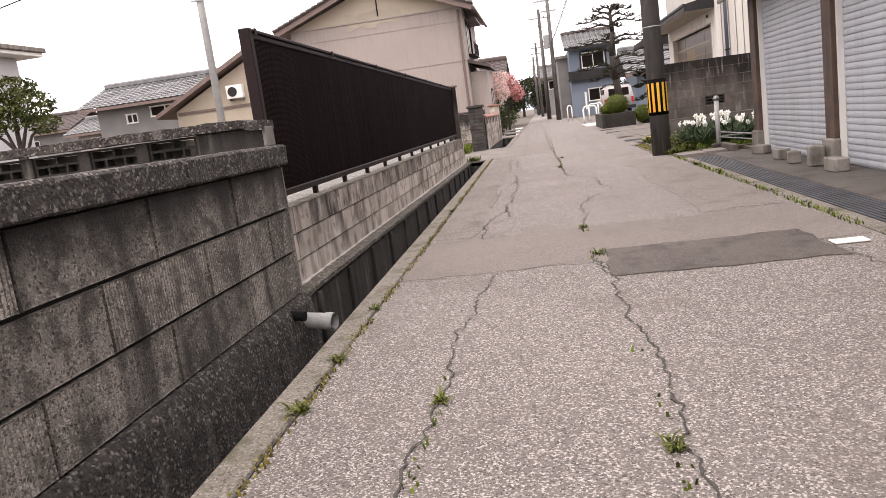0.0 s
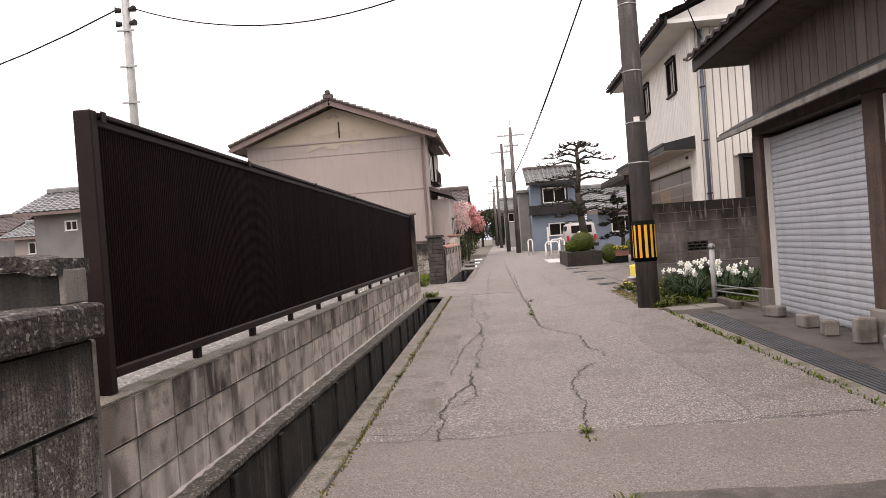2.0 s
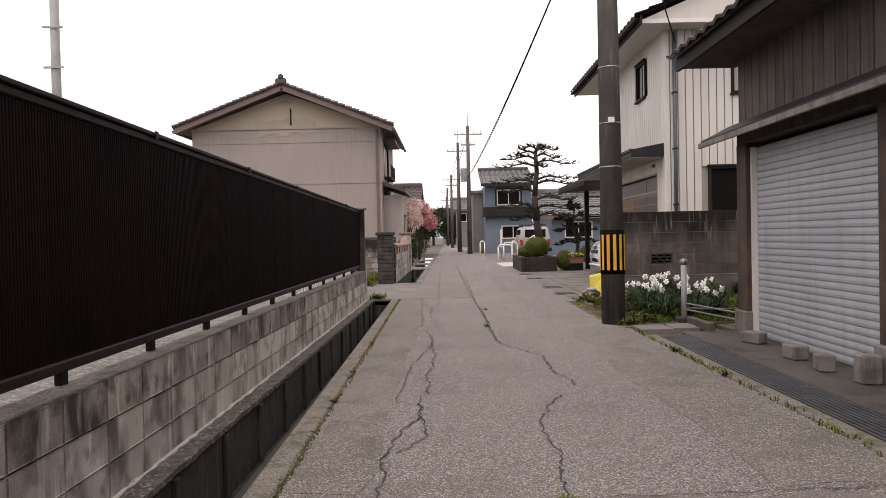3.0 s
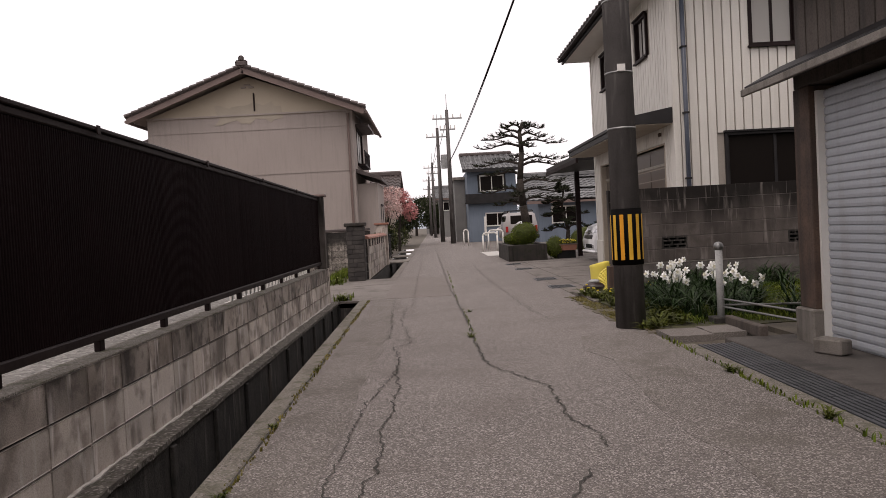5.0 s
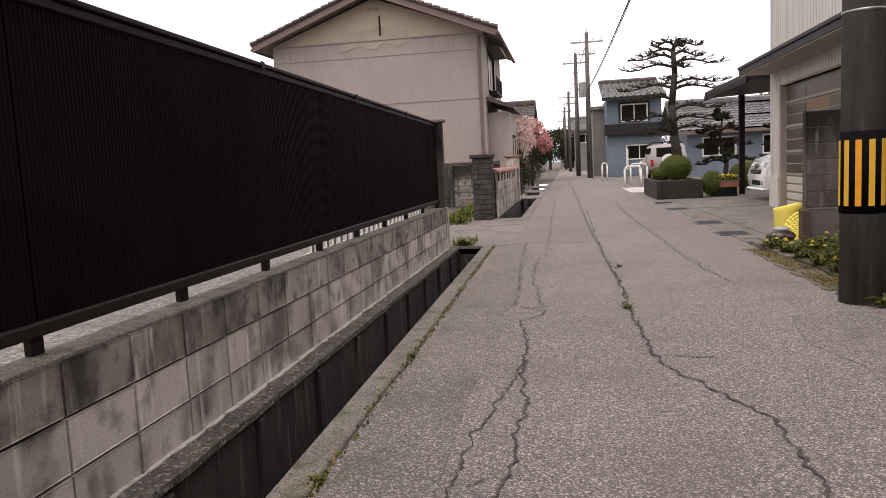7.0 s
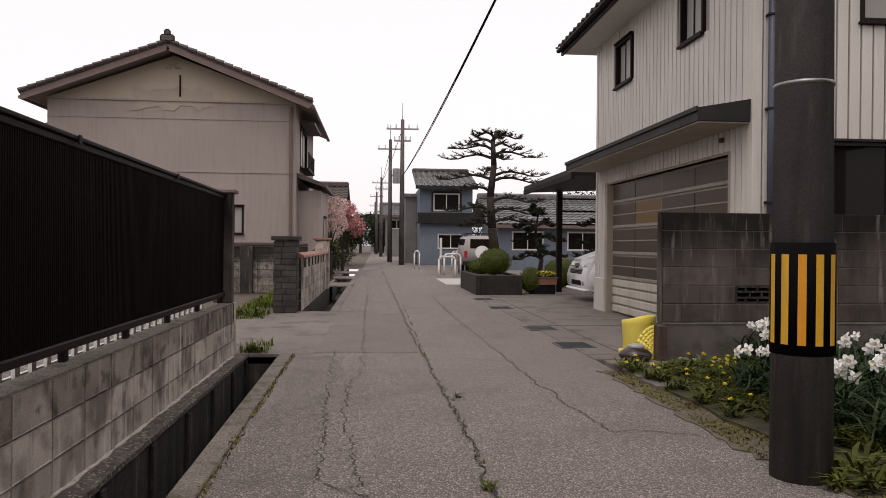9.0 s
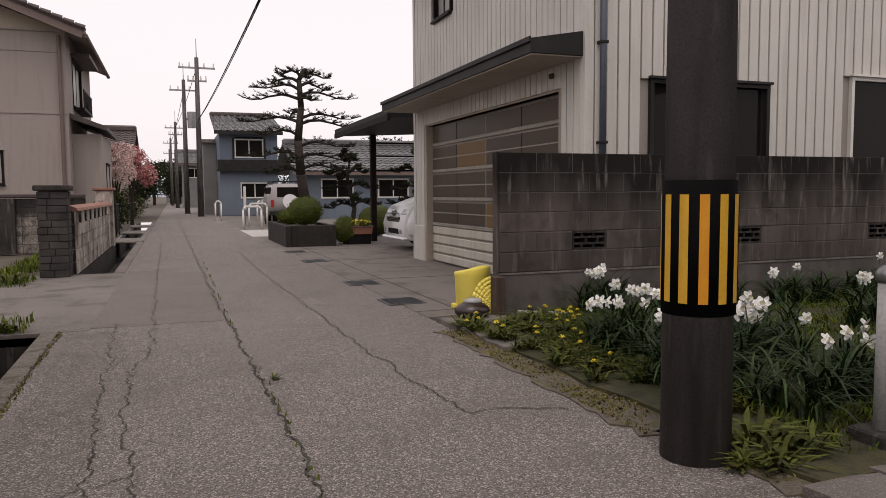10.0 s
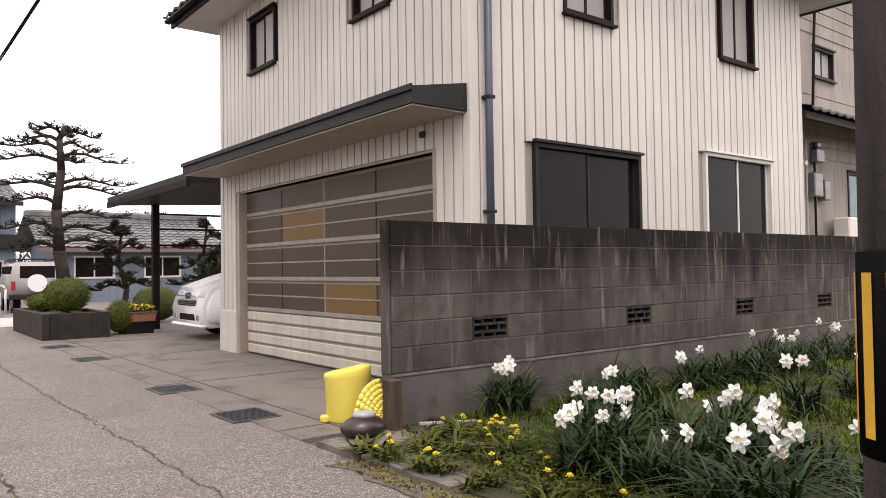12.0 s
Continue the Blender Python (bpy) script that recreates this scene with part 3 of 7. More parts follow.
# near-black floor and sides: the shade of the recess is in their colour
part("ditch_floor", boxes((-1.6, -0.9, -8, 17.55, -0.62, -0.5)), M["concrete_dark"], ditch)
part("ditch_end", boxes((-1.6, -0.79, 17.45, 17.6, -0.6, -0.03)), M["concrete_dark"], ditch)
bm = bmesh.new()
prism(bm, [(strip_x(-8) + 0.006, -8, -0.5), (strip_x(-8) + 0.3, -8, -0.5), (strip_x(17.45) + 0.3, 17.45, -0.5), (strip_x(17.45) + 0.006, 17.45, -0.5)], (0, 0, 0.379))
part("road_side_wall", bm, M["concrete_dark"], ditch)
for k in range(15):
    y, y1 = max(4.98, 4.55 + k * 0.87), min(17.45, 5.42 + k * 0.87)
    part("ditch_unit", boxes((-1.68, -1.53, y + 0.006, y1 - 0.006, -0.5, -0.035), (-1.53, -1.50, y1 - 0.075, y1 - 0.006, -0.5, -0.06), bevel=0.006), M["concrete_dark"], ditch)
ledge_bm = boxes((-1.655, -1.5, 4.95, 17.45, -0.033, 0.0))
bmesh.ops.subdivide_edges(ledge_bm, edges=[e for e in ledge_bm.edges if e.calc_length() > 1], cuts=180)
for v in ledge_bm.verts:
    if v.co.x > -1.55:
        v.co.x += 0.012 * noise.noise(Vector((v.co.y * 5, 2, 0))) + 0.008 * noise.noise(Vector((v.co.y * 17, 7, 0)))
        v.co.z += 0.006 * noise.noise(Vector((v.co.y * 9, 4, v.co.z)))
part("ledge", ledge_bm, M["ledge"], ditch, "crumbling moss-stained concrete ledge")
part("lime_line", worn_slab(-1.648, -1.622, 5.0, 17.3, 0.001, 0.007, 0.07, 0.012, 91), M["lime"], ditch, "pale lime washed down to the wall foot")
part("ditch_water_stain", boxes((-1.49, -0.95, -8, 17.4, -0.499, -0.49)), M["soil"], ditch, "dark wet silt")
ditch2 = tagged(thing("ditch_beyond", (-1.2, 30, -0.5), kind="structure"), "open ditch beside the gate wall", "ditch")
part("ditch_floor", boxes((-1.5, -0.9, 22.6, 46, -0.62, -0.5)), M["concrete_dark"], ditch2)
part("ditch_side", boxes((-1.55, -1.44, 22.6, 46, -0.5, -0.03)), M["concrete_dark"], ditch2)
part("ditch_side", boxes((-0.94, -0.785, 22.6, 46, -0.5, 0.01)), M["concrete_path"], ditch2)
for y in (30.5, 35.0, 40.0):
    part("ditch_cover", boxes((-1.6, -0.79, y, y + 1.6, -0.02, 0.03), bevel=0.01), M["concrete"], ditch2, "concrete crossing slab")

# forecourts
tagged(part("pavement_left_drive", boxes((-9, -0.784, 17.45, 22.6, -0.1, 0.004)), M["concrete_path"]), "cracked concrete driveway mouth with weeds", "driveway", kind="structure")
fore = tagged(part("pavement_forecourt", boxes((2.2, 12, 16.95, 27.2, -0.1, 0.006)), M["concrete_path"]), "worn concrete forecourt before the white house", "driveway", kind="structure")
for y in (17.3, 20.2, 23.3, 26.0):
    part("joint", boxes((2.2, 4.0, y, y + 0.012, 0.0, 0.0085)), CRACK_DIRT, fore)
part("joint", boxes((2.62, 2.632, 17, 27, 0.0, 0.0085)), CRACK_DIRT, fore)
tagged(part("ground_beyond", boxes((2.2, 20, 27.2, 53, -0.1, 0.002)), M["concrete_path"]), "pale concrete parking ground", "ground", kind="structure")
tagged(part("pavement_pale_slab", boxes((2.0, 3.2, 31.5, 35.5, -0.1, 0.012)), mat("pale_slab", (0.40, 0.385, 0.36), (0.48, 0.46, 0.43), 0.9, 2, 80, 0.3)), "pale new concrete crossing slab", "driveway", kind="structure")


def drain_grate(x, y, w, l):
    g = thing("drain_grate", (x, y, 0.0), "dark steel drain grate set flush in the concrete", "drain grate", "drain grates on the forecourt")
    part("frame", boxes((x - w / 2, x + w / 2, y - l / 2, y - l / 2 + 0.02, -0.03, 0.012), (x - w / 2, x + w / 2, y + l / 2 - 0.02, y + l / 2, -0.03, 0.012),
                        (x - w / 2, x - w / 2 + 0.02, y - l / 2 + 0.02, y + l / 2 - 0.02, -0.03, 0.012), (x + w / 2 - 0.02, x + w / 2, y - l / 2 + 0.02, y + l / 2 - 0.02, -0.03, 0.012)), M["grate_steel"], g)
    n = int((l - 0.04) / 0.036)
    for i in range(n):
        yy = y - l / 2 + 0.03 + i * (l - 0.06) / (n - 1)
        part("bar", boxes((x - w / 2 + 0.02, x + w / 2 - 0.02, yy - 0.006, yy + 0.006, -0.02, 0.011)), M["grate_steel"], g)
    # thin black slab between the bars, painted darkness instead of a hollow pit
    part("pit", boxes((x - w / 2 + 0.02, x + w / 2 - 0.02, y - l / 2 + 0.02, y + l / 2 - 0.02, 0.0, 0.0075)), M["rubber"], g)


for gy in (18.06, 19.86, 23.35, 25.6):
    drain_grate(2.27, gy, 0.42, 0.5)

# apron and long grating before the garage
apron = tagged(part("pavement_apron", boxes((2.68, 3.45, -6, 11.95, -0.1, 0.015), bevel=0.008), M["apron"]), "stained concrete apron of the garage", "apron", kind="structure")
chan = tagged(thing("drain_channel", (2.5, 6, 0.0), kind="structure"), "long steel drain grating along the garage apron", "drain")
part("channel_edge", boxes((2.204, 2.34, -6, 11.75, -0.1, 0.012), bevel=0.008), M["concrete_mossy"], chan, "pale concrete edge of the drain")
part("channel_bed", boxes((2.344, 2.676, -6, 11.75, -0.1, -0.02)), M["rubber"], chan)
for k in range(18):
    y = 11.7 - k
    g = part("grating", boxes(*[(2.35 + i * 0.04, 2.375 + i * 0.04, y - 0.99, y, -0.016, 0.012) for i in range(8)]), M["grate_steel"], chan)
    part("crossbar", boxes(*[(2.35, 2.66, y - 0.1 - j * 0.2, y - 0.085 - j * 0.2, -0.018, 0.007) for j in range(5)]), M["grate_steel"], g)

# gravel yard behind the fence
tagged(part("ground_plot", boxes((-30, -1.66, -8, 4.62, -0.5, 0.95)), M["soil"]), "dark raised garden soil behind the old wall", "ground", kind="structure")
tagged(part("ground_yard", boxes((-30, -1.84, 4.604, 17.3, -0.5, 0.47)), M["gravel"]), "pale gravel yard behind the fence", "ground", kind="structure")


# ---- walls of blocks ----
def block_wall(name, label, axis, face, depth, u0, u1, z0, courses, length, height, material, bond=0.0, start=0.0, joint=0.01, skip=(), proud=0.006, mortar=None, thick=0.05, upright=None, top_material=None):
    """A core of mortar with blocks proud of it, each an object of its own."""
    w = tagged(thing(name, (face, (u0 + u1) / 2, z0) if axis == "x" else ((u0 + u1) / 2, face, z0), kind="structure"), label, "wall")
    sgn = 1 if depth > 0 else -1
    top = z0 + courses * height
    bm = bmesh.new()
    wall_grid(bm, axis, face + sgn * proud, depth - sgn * proud, u0 + 0.004, u1 - 0.004, z0, top - 0.004, skip)
    part("core", bm, mortar or M["mortar"], w)
    shared, rng = {}, random.Random(name)
    for c in range(courses):
        u = u0 + ((start + (bond if c % 2 else 0.0)) % length) - length
        while u < u1 - 0.02:
            a, b = max(u, u0), min(u + length, u1)
            u += length
            if b - a < 0.03:
                continue
            za, zb = z0 + c * height, z0 + (c + 1) * height
            if any(h[0] < (a + b) / 2 < h[1] and h[2] < (za + zb) / 2 < h[3] for h in skip):
                continue
            key = (round(b - a, 3), c == courses - 1)
            if key not in shared:
                bm = bmesh.new()
                L = b - a - (upright or joint)
                if axis == "x":
                    box(bm, 0, sgn * thick, -L / 2, L / 2, 0, height - joint, bevel=0.004)
                else:
                    box(bm, -L / 2, L / 2, 0, sgn * thick, 0, height - joint, bevel=0.004)
                me = bpy.data.meshes.new("block")
                bm.normal_update()
                bm.to_mesh(me)
                bm.free()
                me.materials.append(top_material if top_material and key[1] else material)
                shared[key] = me
            ob = new("block", shared[key])
            ob.parent = w
            shift = -sgn * rng.uniform(0, 0.003)
            at = Vector((face + shift, (a + b) / 2, za + joint / 2)) if axis == "x" else Vector(((a + b) / 2, face + shift, za + joint / 2))
            ob.location = at - ORIGIN[w]
    return w


# old wall by the start, with its coarse cap and openwork top
near = block_wall("wall_near", "old grey striated block wall stained with black run-off", "x", -1.43, -0.2, -6.0, 4.79, 0.07, 3, 0.84, 0.275,
                  M["block_old"], bond=0.42, start=0.76, joint=0.02, proud=0.022)
base_bm = bmesh.new()
prism(base_bm, [(-1.66, -6, -0.5), (-1.33, -6, -0.5), (-1.35, -6, -0.12), (-1.375, -6, 0.03), (-1.40, -6, 0.068), (-1.66, -6, 0.068)], (0, 10.78, 0))
bmesh.ops.subdivide_edges(base_bm, edges=[e for e in base_bm.edges if e.calc_length() > 5], cuts=160, use_grid_fill=True)
for v in base_bm.verts:
    if v.co.x > -1.5:
        v.co.x += 0.03 * noise.noise(Vector((v.co.y * 3, v.co.z * 9, 1))) + 0.01 * noise.noise(Vector((v.co.y * 14, v.co.z * 14, 5)))
part("footing", base_bm, M["aggregate"], near, "rough crumbling concrete footing")
y = 4.81
for L in (1.35, 2.0, 2.0, 2.0, 2.0, 1.4):
    bm = boxes((-1.66, -1.38, y - L + 0.008, y, 0.897, 1.022))
    bmesh.ops.subdivide_edges(bm, edges=[e for e in bm.edges if e.calc_length() > 1], cuts=40)
    bmesh.ops.bevel(bm, geom=[e for e in bm.edges if len(e.link_faces) == 2 and e.calc_face_angle() > 1], offset=0.012, segments=1, affect="EDGES")
    for v in bm.verts:
        v.co += 0.007 * noise.noise_vector(v.co * 22)
    part("cap_stone", bm, M["aggregate"], near, "cap of coarse exposed aggregate")
    y -= L


lw = tagged(thing("wall_openwork", (-4, 4.72, 0.9), kind="structure"), "openwork block wall with a lichen-spotted cap, at right angles to the lane", "wall")
part("solid_end", boxes((-1.86, -1.425, 4.67, 4.79, 0.9, 1.165), bevel=0.006), M["concrete_dark"], lw)
part("base_course", boxes((-8, -1.864, 4.67, 4.79, 0.9, 1.03)), M["concrete_dark"], lw)
x = -1.868
while x > -7.5:
    t, z0, z1 = 0.014, 1.032, 1.163
    rows = [(x - 0.32, x - 0.32 + t, 4.69, 4.77, z0, z1), (x - t, x, 4.69, 4.77, z0, z1), (x - 0.32 + t, x - t, 4.69, 4.77, z0 + 0.058, z0 + 0.074),
            (x - 0.32 + t, x - t, 4.69, 4.77, z0, z0 + t), (x - 0.32 + t, x - t, 4.69, 4.77, z1 - t, z1)]
    for f in (0.3, 0.7):
        rows.append((x - 0.32 * f - t / 2, x - 0.32 * f + t / 2, 4.69, 4.77, z0 + t, z0 + 0.058))
    rows.append((x - 0.16 - t / 2, x - 0.16 + t / 2, 4.69, 4.77, z0 + 0.074, z1 - t))
    part("openwork_block", boxes(*rows), M["block_old"], lw)
    part("pier", boxes((x - 0.40, x - 0.324, 4.675, 4.785, z0, z1), bevel=0.005), M["concrete_dark"], lw)
    x -= 0.404
bm = boxes((-8, -1.405, 4.63, 4.83, 1.166, 1.222))
bmesh.ops.subdivide_edges(bm, edges=[e for e in bm.edges if e.calc_length() > 1], cuts=90)
for v in bm.verts:
    v.co += 0.007 * noise.noise_vector(v.co * 14)
    v.co.z += 0.012 * (-1.4 - v.co.x) * 0.6
    if v.co.x > -1.5:
        v.co.z -= 0.02
part("top_cap", bm, M["aggregate"], lw, "rounded lichen-spotted cap")
part("pale_end", boxes((-1.424, -1.40, 4.66, 4.80, 1.042, 1.165), bevel=0.005), M["concrete"], lw)
part("wall_end", boxes((-1.64, -1.436, 4.792, 4.84, -0.3, 0.892), bevel=0.012), M["concrete"], near, "pale rendered end of the wall")

lw.location += Vector((-0.05, 0.03, -0.018))

# pale block wall under the fence
fw = block_wall("wall_fence", "pale concrete block wall with black drip stains", "x", -1.65, -0.15, 4.95, 17.4, -0.03, 3, 0.393, 0.197, M["block_pale"], start=0.124, joint=0.014, proud=0.014, top_material=M["block_stained"])
part("wall_top", boxes((-1.80, -1.652, 4.95, 17.4, 0.558, 0.568)), M["concrete_mossy"], fw)
part("wall_end", boxes((-1.84, -1.635, 17.4, 17.47, -0.03, 0.57), bevel=0.01), M["block_pale"], fw)

tagged(part("ground_bank", boxes((-9, -2.05, 4.84, 5.3, 0.47, 1.13)), M["soil"]), "dark soil bank behind the openwork wall", "ground", kind="structure")

# drain pipe out of the old wall
pipe = thing("drain_pipe", (-1.3, 4.55, -0.1), "short grey plastic pipe end sticking out of the wall", "pipe")
bm = bmesh.new()
rod(bm, (-1.5, 4.62, -0.06), (-1.17, 4.55, -0.08), 0.05, seg=20, caps=False)
rod(bm, (-1.48, 4.62, -0.06), (-1.171, 4.55, -0.08), 0.043, seg=20, caps=False)
part("tube", bm, M["pvc"], pipe, smooth=True)
bm = bmesh.new()
rod(bm, (-1.22, 4.56, -0.078), (-1.165, 4.548, -0.081), 0.056, seg=20, caps=False)
rod(bm, (-1.22, 4.56, -0.078), (-1.165, 4.548, -0.081), 0.049, seg=20, caps=False)
part("rim", bm, M["pvc"], pipe, smooth=True)
bm = bmesh.new()
rod(bm, (-1.49, 4.45, 0.02), (-1.3, 4.42, 0.0), 0.03, seg=14)
part("side_pipe", bm, M["rubber"], pipe, "thin black pipe")


# ---- the brown fence ----
fence = thing("fence", (-1.76, 11.2, 0.55), "dark brown ribbed metal screen fence on the block wall", "fence")
FY0, FY1 = 5.49, 17.35


def fence_top(y):
    """The screen loses height along the lane."""
    return 1.842 - 0.0088 * (y - FY0)


def sloped(bm):
    """Lets everything above 1.5 m follow the fall of the fence's top."""
    for v in bm.verts:
        if v.co.z > 1.5:
            v.co.z += fence_top(v.co.y) - fence_top(FY0)
    return bm


for k in range(13):
    y = FY0 + 0.03 + k * (FY1 - FY0 - 0.06) / 12
    part("post", sloped(boxes((-1.80, -1.764, y - 0.03, y + 0.03, 0.568, 1.78), bevel=0.004)), M["frame_brown"], fence)
part("bottom_rail", boxes((-1.80, -1.73, FY0, FY1, 0.635, 0.685), bevel=0.008), M["frame_brown"], fence)
part("top_rail", sloped(boxes((-1.80, -1.735, FY0, FY1, 1.781, 1.82), bevel=0.006)), M["frame_brown"], fence)
part("end_post", boxes((-1.81, -1.725, FY0 - 0.06, FY0 - 0.002, 0.568, 1.85), bevel=0.006), M["frame_brown"], fence)
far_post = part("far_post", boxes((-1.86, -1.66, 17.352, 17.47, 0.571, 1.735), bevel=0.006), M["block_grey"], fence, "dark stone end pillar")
part("pillar_cap", boxes((-1.90, -1.62, 17.32, 17.51, 1.737, 1.785), bevel=0.012), M["fascia"], far_post)


def ribbed_panel(y0, y1, x, z0, pitch=0.022):
    """A sheet folded into narrow upright ribs."""
    n = int((y1 - y0) / pitch)
    verts, faces = [], []
    p = (y1 - y0) / n
    rng = random.Random(round(y0 * 100))
    for i in range(n):
        w = rng.uniform(-0.07, 0.07)
        for dy, dx in ((0.0 + w, 0.0), (0.14 + w, 0.004), (0.58 - w, 0.004), (0.72 - w, 0.0)):
            y = y0 + (i + dy) * p
            verts += [(x + dx, y, z0), (x + dx, y, fence_top(y) - 0.062)]
    for i in range(len(verts) // 2 - 1):
        faces.append((2 * i, 2 * i + 2, 2 * i + 3, 2 * i + 1))
    k = len(verts)
    verts += [(x - 0.012, y0, z0), (x - 0.012, y1, z0), (x - 0.012, y1, fence_top(y1) - 0.062), (x - 0.012, y0, fence_top(y0) - 0.062)]
    faces.append((k + 3, k + 2, k + 1, k))
    me = bpy.data.meshes.new("panel")
    me.from_pydata(verts, [], faces)
    bm = bmesh.new()
    bm.from_mesh(me)
    bpy.data.meshes.remove(me)
    return bm


for k in range(6):
    a = FY0 + k * (FY1 - FY0) / 6 + 0.002
    b = FY0 + (k + 1) * (FY1 - FY0) / 6 - 0.002
    panel = part("panel", ribbed_panel(a, b, -1.75, 0.686), M["fence_brown"], fence)
    part("coping", sloped(boxes((-1.815, -1.72, a, b, 1.821, 1.845), bevel=0.005)), M["frame_brown"], fence, "dark coping piece")
    part("coping_clip", sloped(boxes((-1.72, -1.712, a + 0.01, a + 0.05, 1.80, 1.851), bevel=0.002)), M["frame_brown"], fence)
# white slats of the low inner railing seen under the fence
rail = thing("inner_railing", (-2.05, 14, 0.47), "low white slatted railing behind the fence", "railing")
for k in range(26):
    y = 12.6 + k * 0.18
    part("slat", boxes((-1.93, -1.91, y, y + 0.05, 0.47, 0.64)), M["white_frame"], rail)
part("rail_bar", boxes((-1.95, -1.93, 12.5, 17.25, 0.5, 0.53)), M["white_frame"], rail)


# ---- windows, roofs ----
def window(parent, axis, face, u0, u1, z0, z1, out, frame_mat, panes=2, deep=0.08, glass=None, sill=True):
    """A sliding window set in its opening: frame, panes and sill. out: +1 or -1, the way it looks along the axis."""
    def slab(d0, d1, a, b, c, d):
        lo, hi = sorted((face + out * d0, face + out * d1))
        return (lo, hi, a, b, c, d) if axis == "x" else (a, b, lo, hi, c, d)
    t = 0.045
    w = part("window", boxes(slab(-deep, 0.02, u0, u0 + t, z0, z1), slab(-deep, 0.02, u1 - t, u1, z0, z1), slab(-deep, 0.02, u0 + t, u1 - t, z0, z0 + t),
                             slab(-deep, 0.02, u0 + t, u1 - t, z1 - t, z1)), frame_mat, parent)
    for i in range(panes):
        a, b = u0 + t + (u1 - u0 - 2 * t) * i / panes, u0 + t + (u1 - u0 - 2 * t) * (i + 1) / panes
        d = 0.03 + 0.025 * (i % 2)
        part("pane", boxes(slab(-d - 0.008, -d, a + 0.02, b - 0.02, z0 + t, z1 - t)), glass or M["glass"], w)
        part("sash", boxes(slab(-d - 0.02, -d + 0.012, a, a + 0.03, z0 + t, z1 - t)), frame_mat, w)
        part("sash", boxes(slab(-d - 0.02, -d + 0.012, b - 0.03, b, z0 + t, z1 - t)), frame_mat, w)
    if sill:
        part("sill", boxes(slab(-0.02, 0.06, u0 - 0.02, u1 + 0.02, z0 - 0.03, z0 - 0.002)), frame_mat, w)
        part("head_flashing", boxes(slab(0.0, 0.05, u0 - 0.02, u1 + 0.02, z1 + 0.002, z1 + 0.03)), frame_mat, w)
    return w


def tile_slope(parent, a, b, up, name="roof_slope", material=None, tile=0.27, rise=0.035):
    """A slope of wavy pantiles in courses: from eave corner a to eave corner b, and up to the ridge by the vector up."""
    a, b, up = Vector(a), Vector(b), Vector(up)
    along = b - a
    nrm = along.cross(up).normalized()
    if nrm.z < 0:
        nrm = -nrm
    nu, nv = max(2, int(along.length / tile)), max(2, int(up.length / tile))
    verts, faces = [], []
    for j in range(nv):
        base = len(verts)
        for i in range(nu * 4 + 1):
            ph = (i % 4) / 4
            wave = rise * (0.5 + 0.5 * math.cos(ph * 2 * math.pi))
            for v, lift in ((j / nv, 0.03), ((j + 1) / nv, 0.0)):
                verts.append(a + along * (i / (nu * 4)) + up * v + nrm * (wave + lift))
            verts.append(a + along * (i / (nu * 4)) + up * (j / nv) + nrm * (wave - 0.005))
        for i in range(nu * 4):
            q = base + i * 3
            faces.append((q, q + 3, q + 4, q + 1))
            faces.append((q + 2, q + 5, q + 3, q))
    base = len(verts)
    verts += [a, b, b + up, a + up]
    faces.append((base, base + 3, base + 2, base + 1))
    me = bpy.data.meshes.new(name)
    origin = (a + b) / 2
    me.from_pydata([tuple(v - origin) for v in verts], [], faces)
    me.materials.append(material or M["roof_grey"])
    ob = new(name, me)
    ORIGIN[ob] = origin
    ob.parent = parent
    ob.location = origin - ORIGIN[parent]
    tagged(ob, kind="stuff")
    return ob


# ---- white house ----
WX, WY, WX1, WY1, WZ = 4.08, 17.25, 10.34, 23.15, 5.02
wh = thing("white_house", (7.3, 20.2, 0), "two-storey house clad in off-white ribbed metal siding, garage below", "house")
WEST = [(17.82, 22.5, 0.0, 2.33), (21.22, 22.03, 3.99, 4.75), (18.53, 19.25, 3.99, 4.75)]
SOUTH = [(4.89, 6.55, 1.35, 2.42), (7.82, 9.42, 1.35, 2.58), (5.34, 6.12, 3.79, 4.62), (8.22, 9.04, 3.79, 4.98)]
# backing walls carry the painted groove shade behind the planks
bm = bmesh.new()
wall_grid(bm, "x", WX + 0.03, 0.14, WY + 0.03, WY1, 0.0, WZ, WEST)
w_wall = part("wall_lane_side", bm, M["siding_groove_shade"], wh)
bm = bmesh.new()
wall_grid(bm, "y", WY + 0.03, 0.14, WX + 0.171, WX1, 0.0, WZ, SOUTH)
s_wall = part("wall_garden_side", bm, M["siding_groove_shade"], wh)
part("wall_back", boxes((WX + 0.18, WX1, WY1 - 0.14, WY1, 0, WZ), (WX1 - 0.14, WX1, WY + 0.18, WY1 - 0.145, 0, WZ)), M["white_siding"], wh)
part("floor_slab", boxes((WX + 0.18, WX1 - 0.15, WY + 0.18, WY1 - 0.15, 2.7, 2.8), (WX + 0.18, WX1 - 0.15, WY + 0.18, WY1 - 0.15, 0.0, 0.02)), M["concrete_path"], wh)


